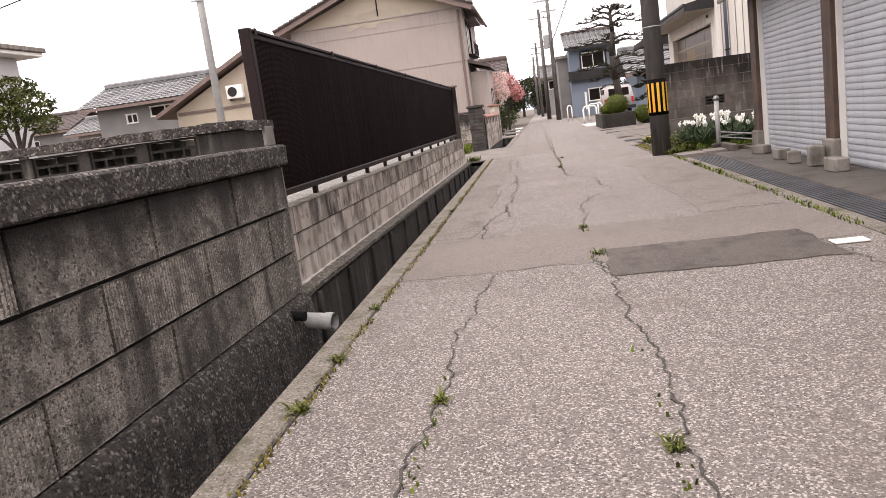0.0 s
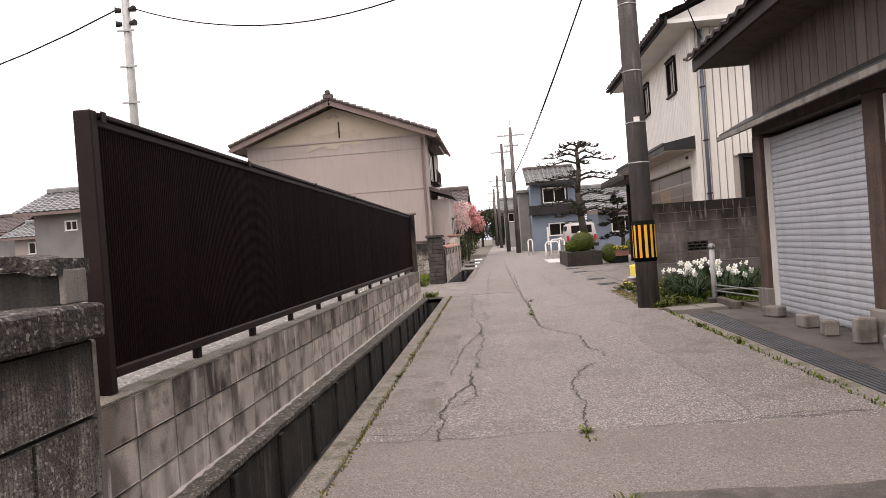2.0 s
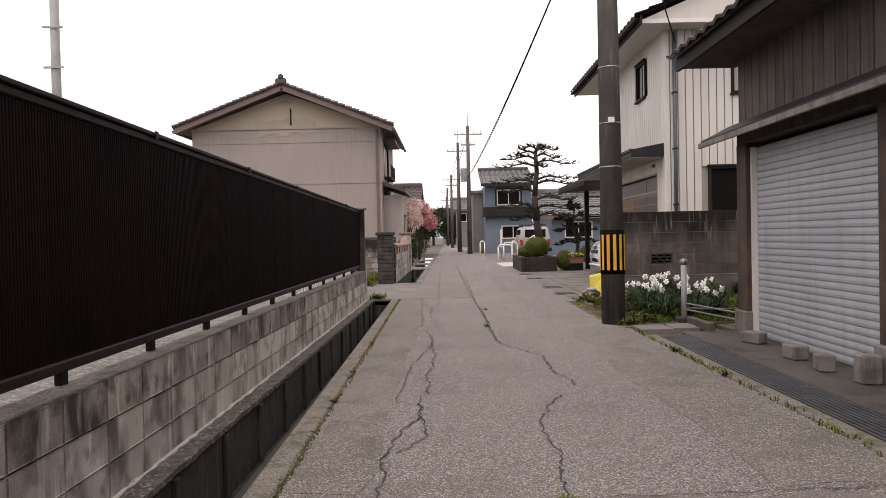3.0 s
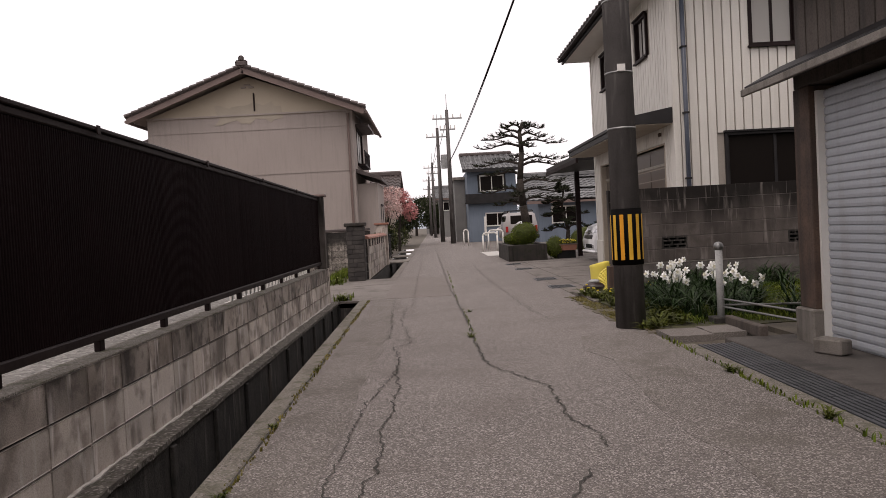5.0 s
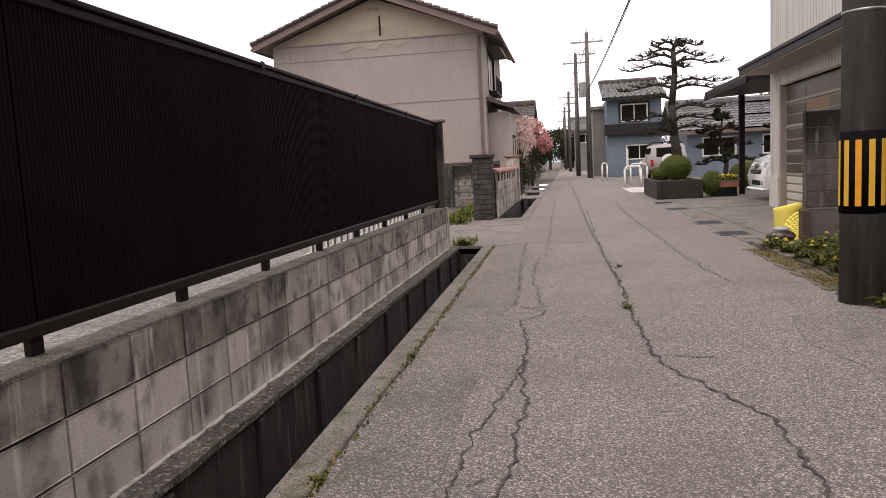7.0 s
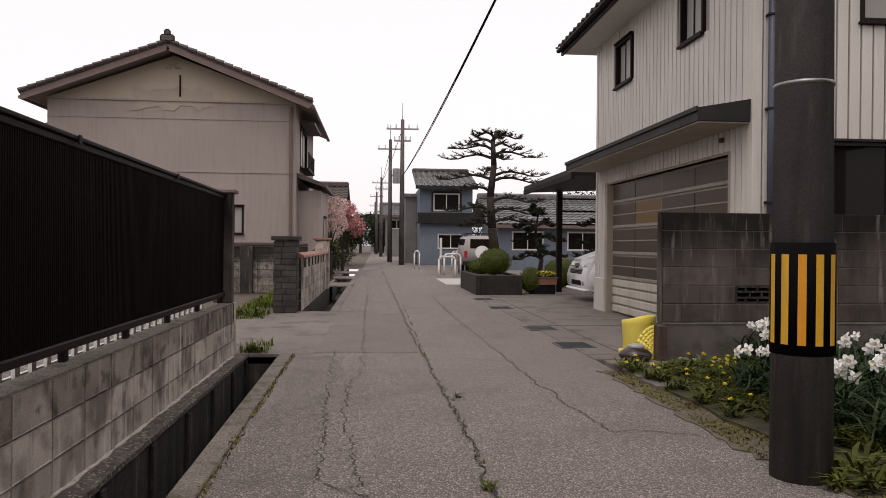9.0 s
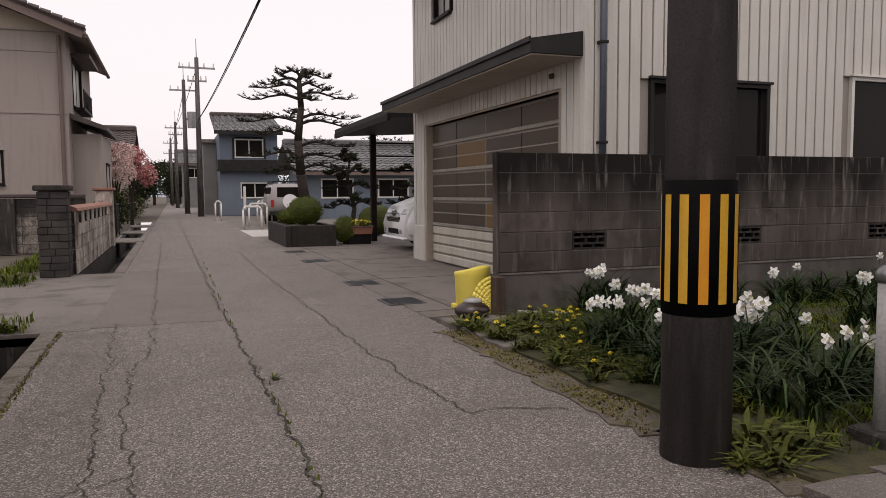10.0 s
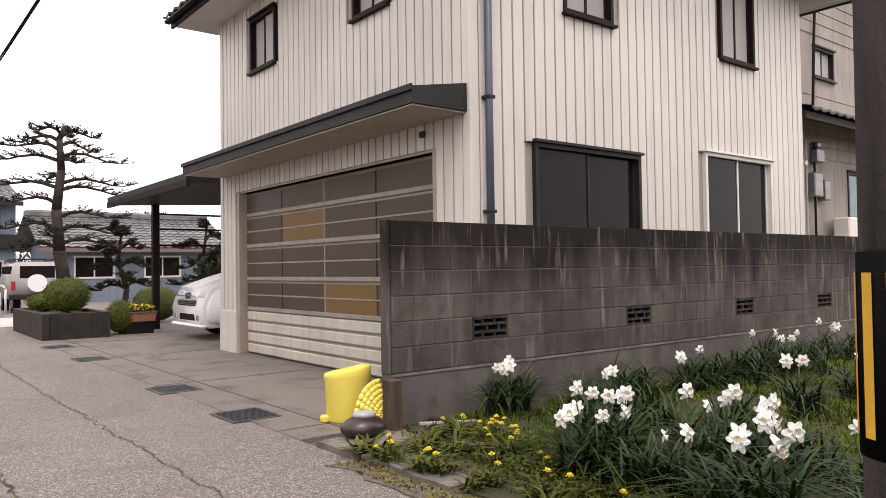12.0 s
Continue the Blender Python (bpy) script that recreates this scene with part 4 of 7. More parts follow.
def siding(parent, axis, face, out, u0, u1, z0, z1, holes, pitch=0.146):
    n = int(round((u1 - u0) / pitch))
    step = (u1 - u0) / n
    for i in range(n):
        a, b = u0 + i * step + 0.010, u0 + (i + 1) * step - 0.010
        cuts = sorted((max(h[2], z0), min(h[3], z1)) for h in holes if h[0] - 0.05 < (a + b) / 2 < h[1] + 0.05)
        spans, z = [], z0
        for c, d in cuts:
            if c > z + 0.02:
                spans.append((z, c))
            z = max(z, d)
        if z < z1:
            spans.append((z, z1))
        for c, d in spans:
            lo, hi = sorted((face, face - out * 0.028))
            bm = bmesh.new()
            box(bm, *((lo, hi, a, b, c, d) if axis == "x" else (a, b, lo, hi, c, d)), bevel=0.004)
            part("siding_plank", bm, M["white_siding"], parent)


siding(w_wall, "x", WX, -1, WY + 0.11, WY1 - 0.1, 0.12, WZ, [(h[0] - 0.04, h[1] + 0.04, h[2], h[3] + 0.03) for h in WEST])
siding(s_wall, "y", WY, -1, WX + 0.11, WX1, 0.3, WZ, SOUTH)
part("corner_trim", boxes((WX - 0.01, WX + 0.10, WY - 0.01, WY + 0.10, 0.1, WZ), bevel=0.006), M["white_siding"], wh)
part("corner_trim", boxes((WX - 0.01, WX + 0.09, WY1 - 0.09, WY1 + 0.01, 0.1, WZ), bevel=0.006), M["white_siding"], wh)
part("pier", boxes((WX - 0.03, WX + 0.16, 22.55, WY1 + 0.02, 0, 0.62), bevel=0.008), M["white_siding"], wh, "boxed foot of the garage jamb")
part("jamb", boxes((WX - 0.005, WX + 0.16, 22.47, 22.55, 0.0, 2.36), (WX - 0.005, WX + 0.16, 17.76, 17.82, 0.0, 2.36), (WX + 0.02, WX + 0.16, 17.82, 22.47, 2.33, 2.36), bevel=0.004), M["tan_trim"], wh)
window(w_wall, "x", WX, 21.22, 22.03, 3.99, 4.75, -1, M["frame_brown"], 2, glass=M["glass_pale"])
window(w_wall, "x", WX, 18.53, 19.25, 3.99, 4.75, -1, M["frame_brown"], 2, glass=M["glass_pale"])
window(s_wall, "y", WY, 4.89, 6.55, 1.35, 2.42, -1, M["dark_metal"], 2)
window(s_wall, "y", WY, 7.82, 9.42, 1.35, 2.58, -1, M["white_frame"], 2)
window(s_wall, "y", WY, 5.34, 6.12, 3.79, 4.62, -1, M["frame_brown"], 2, glass=M["glass_pale"])
window(s_wall, "y", WY, 8.22, 9.04, 3.79, 4.98, -1, M["frame_brown"], 2, glass=M["glass_pale"])
# downpipe
bm = bmesh.new()
rod(bm, (4.26, WY - 0.06, 0.1), (4.26, WY - 0.06, 4.95), 0.036, seg=14)
dp = part("downpipe", bm, mat("slate_blue_pipe", (0.045, 0.055, 0.075), (0.06, 0.07, 0.095), 0.45, 4, 50, 0.05), wh, "slate-blue downpipe", smooth=True)
for z in (1.7, 2.75, 3.8):
    part("bracket", boxes((4.215, 4.305, WY - 0.1, WY, z, z + 0.03), bevel=0.004), M["dark_metal"], dp)
# garage door of glazed sections
gd = part("garage_door", boxes((WX + 0.13, WX + 0.15, 17.82, 22.47, 0.02, 2.33)), M["siding_groove_shade"], wh, "sectional overhead garage door")
CREAM = mat("cream_panel", (0.50, 0.47, 0.40), (0.56, 0.53, 0.46), 0.5, 1.5, 40, 0.08, streak=(0.36, 0.33, 0.28), streak_amount=0.4, grit=0.1)
RAIL = mat("door_rail", (0.25, 0.228, 0.195), (0.32, 0.295, 0.255), 0.5, 1.5, 40, 0.08, streak=(0.17, 0.15, 0.125), streak_amount=0.4, grit=0.15)
SMOKED = glass_mat("smoked_panel", (0.075, 0.06, 0.047), 0.28, 0.4)
# smoked glass again, with a warm reflection painted in as an amber tint
AMBER_REFLECTION = glass_mat("amber_reflection", (0.17, 0.105, 0.045), 0.3, 0.4)
for k in range(4):
    z = 0.03 + k * 0.155
    part("ribbed_panel", boxes((WX + 0.105, WX + 0.129, 17.83, 22.46, z, z + 0.125), bevel=0.012), CREAM, gd)
for z0, z1 in ((0.66, 1.06), (1.09, 1.53), (1.56, 1.98), (2.01, 2.32)):
    for j in range(4):
        a = 17.83 + j * 1.1575
        part("glazed_panel", boxes((WX + 0.108, WX + 0.126, a + 0.015, a + 1.143, z0 + 0.03, z1 - 0.03)), AMBER_REFLECTION if (j, z0) in ((2, 1.56), (1, 0.66)) else SMOKED, gd)
        if j == 2:
            part("stile", boxes((WX + 0.106, WX + 0.129, a - 0.014, a + 0.014, z0 + 0.03, z1 - 0.03)), RAIL, gd)
    part("rail", boxes((WX + 0.098, WX + 0.129, 17.83, 22.46, z0 - 0.025, z0 + 0.028), bevel=0.006), RAIL, gd)
    if z1 - z0 > 0.35:
        part("thin_rail", boxes((WX + 0.102, WX + 0.1075, 17.83, 22.46, (z0 + z1) / 2 - 0.009, (z0 + z1) / 2 + 0.009)), RAIL, gd)
# pent roof over the door
bm = bmesh.new()
prism(bm, [(WX - 0.012, 17.28, 2.63), (WX - 0.012, 17.28, 2.885), (3.45, 17.28, 2.775), (3.45, 17.28, 2.63)], (0, 5.75, 0))
pr = part("porch_roof", bm, M["dark_metal"], wh, "dark metal pent roof over the garage door")
part("soffit", boxes((3.47, WX - 0.015, 17.30, 23.0, 2.612, 2.627)), M["tan_trim"], pr, "tan soffit board")
part("drip_edge", boxes((3.425, 3.449, 17.26, 23.05, 2.735, 2.79), bevel=0.004), M["dark_metal"], pr)
part("lamp_bracket", boxes((WX - 0.05, WX - 0.012, 17.9, 17.98, 2.48, 2.54), bevel=0.01), M["rust"], wh, "small rusty wall fitting")
# tiled roof
roofs = part("eaves_board", boxes((3.55, 11.0, 16.75, 23.65, 5.0, 5.08)), M["white_frame"], wh, "pale eaves soffit")
for k, (x0, x1, y0, y1) in enumerate(((3.50, 3.546, 16.7, 23.7), (11.004, 11.05, 16.7, 23.7))):
    part("fascia_board", boxes((x0, x1, y0, y1, 4.98, 5.13)), M["dark_metal"], wh)
part("gutter", boxes((3.40, 3.496, 16.7, 23.7, 5.03, 5.1), bevel=0.02), M["frame_brown"], wh)
bm = bmesh.new()
prism(bm, [(3.6, 16.76, 5.085), (10.95, 16.76, 5.085), (7.27, 16.76, 6.6)], (0, 0.09, 0))
part("gable_board", bm, M["white_siding"], wh)
bm = bmesh.new()
prism(bm, [(3.6, 23.55, 5.085), (10.95, 23.55, 5.085), (7.27, 23.55, 6.6)], (0, 0.09, 0))
part("gable_board", bm, M["white_siding"], wh)
tile_slope(wh, (3.42, 16.65, 5.1), (3.42, 23.75, 5.1), (3.85, 0, 1.6), material=M["roof_brown"])
tile_slope(wh, (11.12, 23.75, 5.1), (11.12, 16.65, 5.1), (-3.85, 0, 1.6), material=M["roof_brown"])
# plinth
part("plinth", boxes((WX + 0.11, WX1, WY + 0.006, WY + 0.028, 0, 0.29)), M["concrete"], wh)

# carport beside it
cp = thing("carport", (5.5, 26, 0), "dark steel carport with a flat roof and slim posts", "carport")
bm = bmesh.new()
prism(bm, [(3.75, 23.75, 2.60), (7.4, 23.75, 2.76), (7.4, 23.75, 2.84), (3.75, 23.75, 2.76)], (0, 4.75, 0))
part("roof", bm, M["dark_metal"], cp)
part("front_beam", boxes((3.74, 3.80, 23.72, 28.52, 2.55, 2.66)), M["frame_brown"], cp)
part("post", boxes((4.58, 4.72, 28.2, 28.34, 0, 2.63), bevel=0.01), M["frame_brown"], cp)
part("post", boxes((7.2, 7.32, 28.2, 28.32, 0, 2.71), bevel=0.01), M["frame_brown"], cp)
part("post", boxes((7.2, 7.32, 23.9, 24.02, 0, 2.71), bevel=0.01), M["frame_brown"], cp)
for z in (1.75, 2.1, 2.42):
    part("side_rail", boxes((4.72, 7.2, 28.24, 28.28, z, z + 0.04)), M["frame_brown"], cp)

# ---- grey block wall of the garden ----
VENTS = [(2.855 + 0.395 * k - 0.1975, 2.855 + 0.395 * (k + 1) - 0.1975, 0.614, 0.804) for k in (2.5, 7.5, 12.5, 17.5)]
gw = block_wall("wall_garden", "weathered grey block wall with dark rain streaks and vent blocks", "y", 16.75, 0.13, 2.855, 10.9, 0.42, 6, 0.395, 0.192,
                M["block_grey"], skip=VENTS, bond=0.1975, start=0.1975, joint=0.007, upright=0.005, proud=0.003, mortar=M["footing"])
part("footing", boxes((2.85, 10.9, 16.742, 16.89, -0.05, 0.417), bevel=0.006), M["footing"], gw, "smooth concrete footing")
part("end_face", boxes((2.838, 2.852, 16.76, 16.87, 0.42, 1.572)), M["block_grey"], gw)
part("footing_line", boxes((2.85, 10.9, 16.735, 16.7415, 0.40, 0.418)), M["concrete"], gw, "pale mortar line")
for a, b, c, d in VENTS:
    t = 0.022
    rows = [(a + 0.005, b - 0.005, 16.752, 16.85, c + 0.002, c + t), (a + 0.005, b - 0.005, 16.752, 16.85, d - t, d - 0.002),
            (a + 0.005, a + t, 16.752, 16.85, c + t, d - t), (b - t, b - 0.005, 16.752, 16.85, c + t, d - t)]
    for f in (1, 2):
        zz = c + (d - c) * f / 3
        rows.append((a + t, b - t, 16.755, 16.85, zz - 0.01, zz + 0.01))
    for i in range(3):
        for f in (1, 2):
            xx = a + (b - a) * (f / 3 + (0.08 if i == 1 else -0.04))
            rows.append((xx - 0.01, xx + 0.01, 16.757, 16.85, c + (d - c) * i / 3 + 0.011, c + (d - c) * (i + 1) / 3 - 0.011))
    # added black plate, standing in for the shade inside the vent holes
    part("vent_back", boxes((a, b, 16.852, 16.878, c, d)), M["rubber"], gw)
    v = part("vent_block", boxes(*rows), M["concrete_dark"], gw, "pierced vent block")


# ---- garage with shutters ----
ga = thing("garage", (5.5, 6, 0), "old timber garage with two pale steel shutters and a tin canopy", "garage")
GX = 3.26
part("side_wall", boxes((GX + 0.1, 9.0, 11.5, 11.62, 0, 3.05), (GX + 0.1, 9.0, -3.0, -2.88, 0, 3.05), (8.9, 9.0, -2.88, 11.5, 0, 3.05)), M["old_boards"], ga)
POSTS = [11.40, 8.65, 5.9, 3.15, 0.4, -2.35]
for y in POSTS:
    post = part("post", boxes((GX - 0.02, GX + 0.22, y, y + 0.26, 0.3, 2.15), bevel=0.006), M["rust"], ga, "rusty brown post")
    part("post_base", boxes((GX - 0.06, GX + 0.24, y - 0.02, y + 0.28, 0.0, 0.30), bevel=0.015), M["concrete"], post, "chipped concrete post base")
for a, b in zip(POSTS, POSTS[1:]):
    y0, y1 = b + 0.26, a
    sh = part("shutter", boxes((GX + 0.10, GX + 0.105, y0, y1, 0.02, 2.1)), M["shutter"], ga, "pale ribbed roller shutter")
    n = 30
    for k in range(n):
        z = 0.03 + k * 0.069
        bm = bmesh.new()
        prism(bm, [(GX + 0.099, y0 + 0.03, z), (GX + 0.088, y0 + 0.03, z + 0.006), (GX + 0.084, y0 + 0.03, z + 0.03), (GX + 0.088, y0 + 0.03, z + 0.058), (GX + 0.099, y0 + 0.03, z + 0.065)], (0, y1 - y0 - 0.06, 0))
        part("slat", bm, M["shutter"], sh)
    part("guide", boxes((GX + 0.03, GX + 0.12, y0, y0 + 0.035, 0.02, 2.1)), M["white_frame"], sh)
    part("guide", boxes((GX + 0.03, GX + 0.12, y1 - 0.035, y1, 0.02, 2.1)), M["white_frame"], sh)
part("lintel", boxes((GX - 0.02, GX + 0.25, -2.9, 11.64, 2.152, 2.30)), M["old_boards"], ga)
bm = bmesh.new()
prism(bm, [(GX - 0.025, -3, 2.26), (GX - 0.025, -3, 2.40), (2.91, -3, 2.235), (2.91, -3, 2.155)], (0, 14.85, 0))
can = part("canopy", bm, M["dark_metal"], ga, "thin tin canopy over the shutters")
part("canopy_edge", boxes((2.88, 2.909, -3, 11.87, 2.15, 2.21), bevel=0.006), M["concrete"], can, "pale canopy edge")
up = part("upper_wall", boxes((GX + 0.03, GX + 0.12, -2.9, 11.62, 2.305, 3.30)), M["old_boards"], ga)
k = 0
y = 11.64
while y > 3.0:
    part("board", boxes((GX + 0.002, GX + 0.028, y - 0.185, y - 0.008, 2.405, 3.28), bevel=0.004), M["old_boards"], up)
    y -= 0.19
part("board_rest", boxes((GX + 0.002, GX + 0.028, -2.9, y, 2.405, 3.28)), M["old_boards"], up)
part("eaves_soffit", boxes((2.72, GX + 0.1, -3.1, 11.95, 3.10, 3.16)), M["old_boards"], ga)
part("fascia_board", boxes((2.68, 2.718, -3.15, 12.0, 3.08, 3.24)), M["frame_brown"], ga)
tile_slope(ga, (2.6, -3.2, 3.22), (2.6, 12.05, 3.22), (3.5, 0, 1.5), material=M["roof_brown"])
tile_slope(ga, (9.6, 12.05, 3.22), (9.6, -3.2, 3.22), (-3.5, 0, 1.5), material=M["roof_brown"])
bm = bmesh.new()
prism(bm, [(GX + 0.1, 11.5, 3.06), (9.0, 11.5, 3.06), (6.1, 11.5, 4.6)], (0, 0.12, 0))
part("gable_end", bm, M["old_boards"], ga)
# loose concrete blocks on the apron
for x, y, rz, w, l, h in ((3.12, 10.95, 25, 0.14, 0.24, 0.12), (3.08, 9.95, 5, 0.14, 0.22, 0.13), (3.04, 9.35, -8, 0.13, 0.17, 0.14),
                          (3.1, 8.82, 0, 0.15, 0.15, 0.22), (3.08, 8.2, 6, 0.14, 0.26, 0.14), (3.1, 6.6, -5, 0.15, 0.3, 0.15)):
    bm = boxes((-w / 2, w / 2, -l / 2, l / 2, 0, h), bevel=0.012, m=pose(x, y, 0.016, 0, 0, rz))
    for v in bm.verts:
        v.co += 0.005 * noise.noise_vector(v.co * 12)
    tagged(part("concrete_block", bm, M["concrete"]), "chipped loose concrete block on the apron", "block", "loose blocks before the shutters")
# pale scraps on the road edge
tagged(part("pale_scrap", boxes((1.86, 2.06, 4.9, 5.02, 0.003, 0.014), bevel=0.004), M["white_frame"]), "flat pale scrap lying on the road edge", "litter")


# ---- utility pole by the garden ----
PX, PY, PR = 2.115, 13.0, 0.155
pole = thing("utility_pole", (PX, PY, 0), "tall grey concrete utility pole with a black and yellow band", "utility pole")
bm = bmesh.new()
rod(bm, (PX, PY, -0.05), (PX - 0.03, PY, 9.5), PR, 0.10, 32)
part("shaft", bm, M["pole_concrete"], pole, smooth=True)
bm = bmesh.new()
rod(bm, (PX, PY, 0.655), (PX - 0.002, PY, 1.235), PR + 0.004, PR + 0.002, 40)
band = part("warning_band", bm, M["black_band"], pole, "black rubber warning band", smooth=True)
for k in range(12):
    a0 = k * math.tau / 12 - 2.254
    bm, last = bmesh.new(), None
    for i in range(5):
        a = a0 + i / 4 * 0.25
        now = [bm.verts.new((PX + (PR + 0.0075) * math.cos(a), PY + (PR + 0.0075) * math.sin(a), z)) for z in (0.71, 1.175)]
        if last:
            bm.faces.new((last[0], now[0], now[1], last[1]))
        last = now
    part("yellow_stripe", bm, M["orange_band"] if k % 4 == 0 else M["yellow_band"], band, "orange-yellow reflective stripe" if k % 4 == 0 else "yellow reflective stripe")
for z in (2.05, 2.62, 3.35, 4.3):
    part("strap", rod(bmesh.new(), (PX - 0.003 * z, PY, z), (PX - 0.003 * z, PY, z + 0.02), PR - 0.0057 * z + 0.004, seg=32), M["steel"], pole, "thin steel strap", smooth=True)
part("label_plate", boxes((PX - 0.06, PX + 0.02, PY - PR - 0.006, PY - PR + 0.012, 2.63, 2.70)), M["white_frame"], pole, "small white number plate")
lamp = part("lamp_arm", rod(bmesh.new(), (PX, PY, 4.35), (PX - 0.3, PY - 0.05, 4.5), 0.018, seg=10), M["steel"], pole)
bm = bmesh.new()
box(bm, -0.17, 0.17, -0.07, 0.07, -0.035, 0.035, bevel=0.02, m=pose(PX - 0.42, PY - 0.06, 4.49, 0, 12, 0))
part("lamp_head", bm, M["white_frame"], lamp, "pale street lamp head")
for z in (4.9, 5.3, 5.7, 6.1, 6.5):
    part("step_bolt", rod(bmesh.new(), (PX - 0.22, PY, z), (PX + 0.22, PY, z), 0.008, seg=6), M["steel"], pole)
part("crossarm", boxes((PX - 0.75, PX + 0.75, PY - 0.04, PY + 0.04, 8.6, 8.68)), M["steel"], pole)
part("crossarm", boxes((PX - 0.6, PX + 0.6, PY - 0.04, PY + 0.04, 7.6, 7.68)), M["steel"], pole)


def wire(a, b, sag, r=0.012, name="overhead_wire", label="black overhead cable strung between the poles"):
    c = bpy.data.curves.new(name, "CURVE")
    c.dimensions, c.bevel_depth, c.bevel_resolution = "3D", r, 1
    sp = c.splines.new("POLY")
    n = 24
    sp.points.add(n)
    a, b = Vector(a), Vector(b)
    for i in range(n + 1):
        f = i / n
        p = a.lerp(b, f)
        sp.points[i].co = (p.x, p.y, p.z - 4 * sag * f * (1 - f), 1)
    c.materials.append(M["rubber"])
    return tagged(new(name, c), label, "cable")


def far_pole(x, y, h, arms, transformer=False, r=0.17):
    p = thing("utility_pole", (x, y, 0), "distant grey utility pole with crossarms and insulators", "utility pole", "poles along the lane")
    part("shaft", rod(bmesh.new(), (x, y, -0.05), (x, y, h), r, r * 0.62, 16), M["pole_concrete"], p, smooth=True)
    for z, w in arms:
        arm = part("crossarm", boxes((x - w / 2, x + w / 2, y - 0.05, y + 0.05, z, z + 0.09)), M["steel"], p)
        for f in (-0.46, -0.2, 0.2, 0.46):
            part("insulator", rod(bmesh.new(), (x + f * w, y, z + 0.09), (x + f * w, y, z + 0.32), 0.05, 0.03, 8), M["white_frame"], arm)
    part("peak", rod(bmesh.new(), (x, y, h), (x, y, h + 1.0), 0.03, 0.02, 6), M["steel"], p)
    if transformer:
        part("transformer", rod(bmesh.new(), (x + 0.42, y - 0.1, h - 3.0), (x + 0.42, y - 0.1, h - 2.0), 0.26, seg=16), M["steel"], p, "grey drum transformer")
        part("hanger", boxes((x, x + 0.4, y - 0.06, y + 0.06, h - 2.5, h - 2.4)), M["steel"], p)
    return p


far_pole(1.38, 53, 8.6, ((8.0, 1.9), (7.3, 1.0)))
far_pole(0.8, 60, 8.4, ((7.7, 1.7),), True)
far_pole(0.35, 82, 7.8, ((7.2, 1.8), (6.6, 1.2)))
far_pole(-0.1, 100, 7.6, ((7.0, 1.6),))
far_pole(-0.3, 118, 7.4, ((6.8, 1.6),))
wire((PX, PY, 5.95), (1.35, 53, 5.2), 0.3, 0.018)
wire((PX + 0.02, PY, 6.03), (1.42, 53, 5.3), 0.38, 0.014)
wire((1.38, 53, 8.1), (0.35, 82, 7.3), 0.3, 0.018)
wire((0.8, 60, 7.8), (-0.1, 100, 7.1), 0.4, 0.018)
wire((PX, PY, 7.4), (4.3, WY - 0.05, 4.75), 0.25, 0.012)
# pole in the yard and its cables
YX, YY = -6.38, 15.25
yp = thing("steel_pole", (YX, YY, 0.47), "slender pale steel pole standing in the yard", "pole")
part("shaft", rod(bmesh.new(), (YX, YY, 0.47), (YX, YY, 8.3), 0.08, 0.065, 16), M["pvc"], yp, smooth=True)
for z in (4.05, 4.7, 5.35):
    part("cleat", boxes((YX - 0.16, YX + 0.16, YY - 0.09, YY - 0.06, z, z + 0.03)), M["steel"], yp)
for z in (5.5, 5.75, 6.0):
    part("insulator", rod(bmesh.new(), (YX - 0.18, YY - 0.06, z), (YX - 0.08, YY - 0.02, z), 0.06, 0.04, 10), M["dark_metal"], yp)
    part("insulator", rod(bmesh.new(), (YX + 0.08, YY - 0.02, z), (YX + 0.18, YY - 0.06, z), 0.04, 0.06, 10), M["dark_metal"], yp)
wire((YX + 0.17, YY - 0.06, 5.75), (PX, PY, 6.2), 1.03, 0.012)
wire((YX - 0.17, YY - 0.06, 5.75), (-30, 19.2, 10.4), 2.96, 0.014)


# ---- gable house ----
gh = thing("gable_house", (-6.6, 37, 0), "two-storey mortar house with a broad gable and brown roof edge", "house")
GXL, GXR, GY, GY1, GE, GR = -10.28, -2.69, 33.0, 39.4, 5.64, 7.03
GM = (GXL + GXR) / 2
bm = bmesh.new()
wall_grid(bm, "y", GY, 0.18, GXL, GXR, 0, 5.58, [(-4.95, -4.3, 1.45, 2.35)])
front = part("wall_front", bm, M["stucco"], gh)
bm = bmesh.new()
prism(bm, [(GXL, GY - 0.012, 5.58), (GXR, GY - 0.012, 5.58), (GXR, GY - 0.012, GE), (GM, GY - 0.012, GR), (GXL, GY - 0.012, GE)], (0, 0.19, 0))
part("gable_wall", bm, M["stucco_cream"], gh, "cream plaster gable above the band")
part("band", boxes((GXL - 0.03, GXR + 0.03, GY - 0.06, GY - 0.013, 5.59, 5.65)), M["stucco"], gh)
part("band", boxes((GXL, GXR, GY - 0.02, GY - 0.003, 3.38, 3.42)), M["stucco"], gh)
part("band", boxes((GXL, GXR, GY - 0.02, GY - 0.003, 5.045, 5.07)), M["stucco"], gh)
STAIN = mat("grey_stain", (0.30, 0.26, 0.21), (0.38, 0.33, 0.265), 0.9, 1.2, 60, 0.2)
part("weather_stain", worn_slab(-7.7, -5.3, 0, 0.62, 0, 0.006, 0.2, 0.12, 4), STAIN, gh, "grey damp stain on the gable").matrix_basis = Matrix.Translation(Vector((-6.5, GY - 0.014, 5.68)) - ORIGIN[gh]) @ Matrix.Rotation(radians(90), 4, "X")
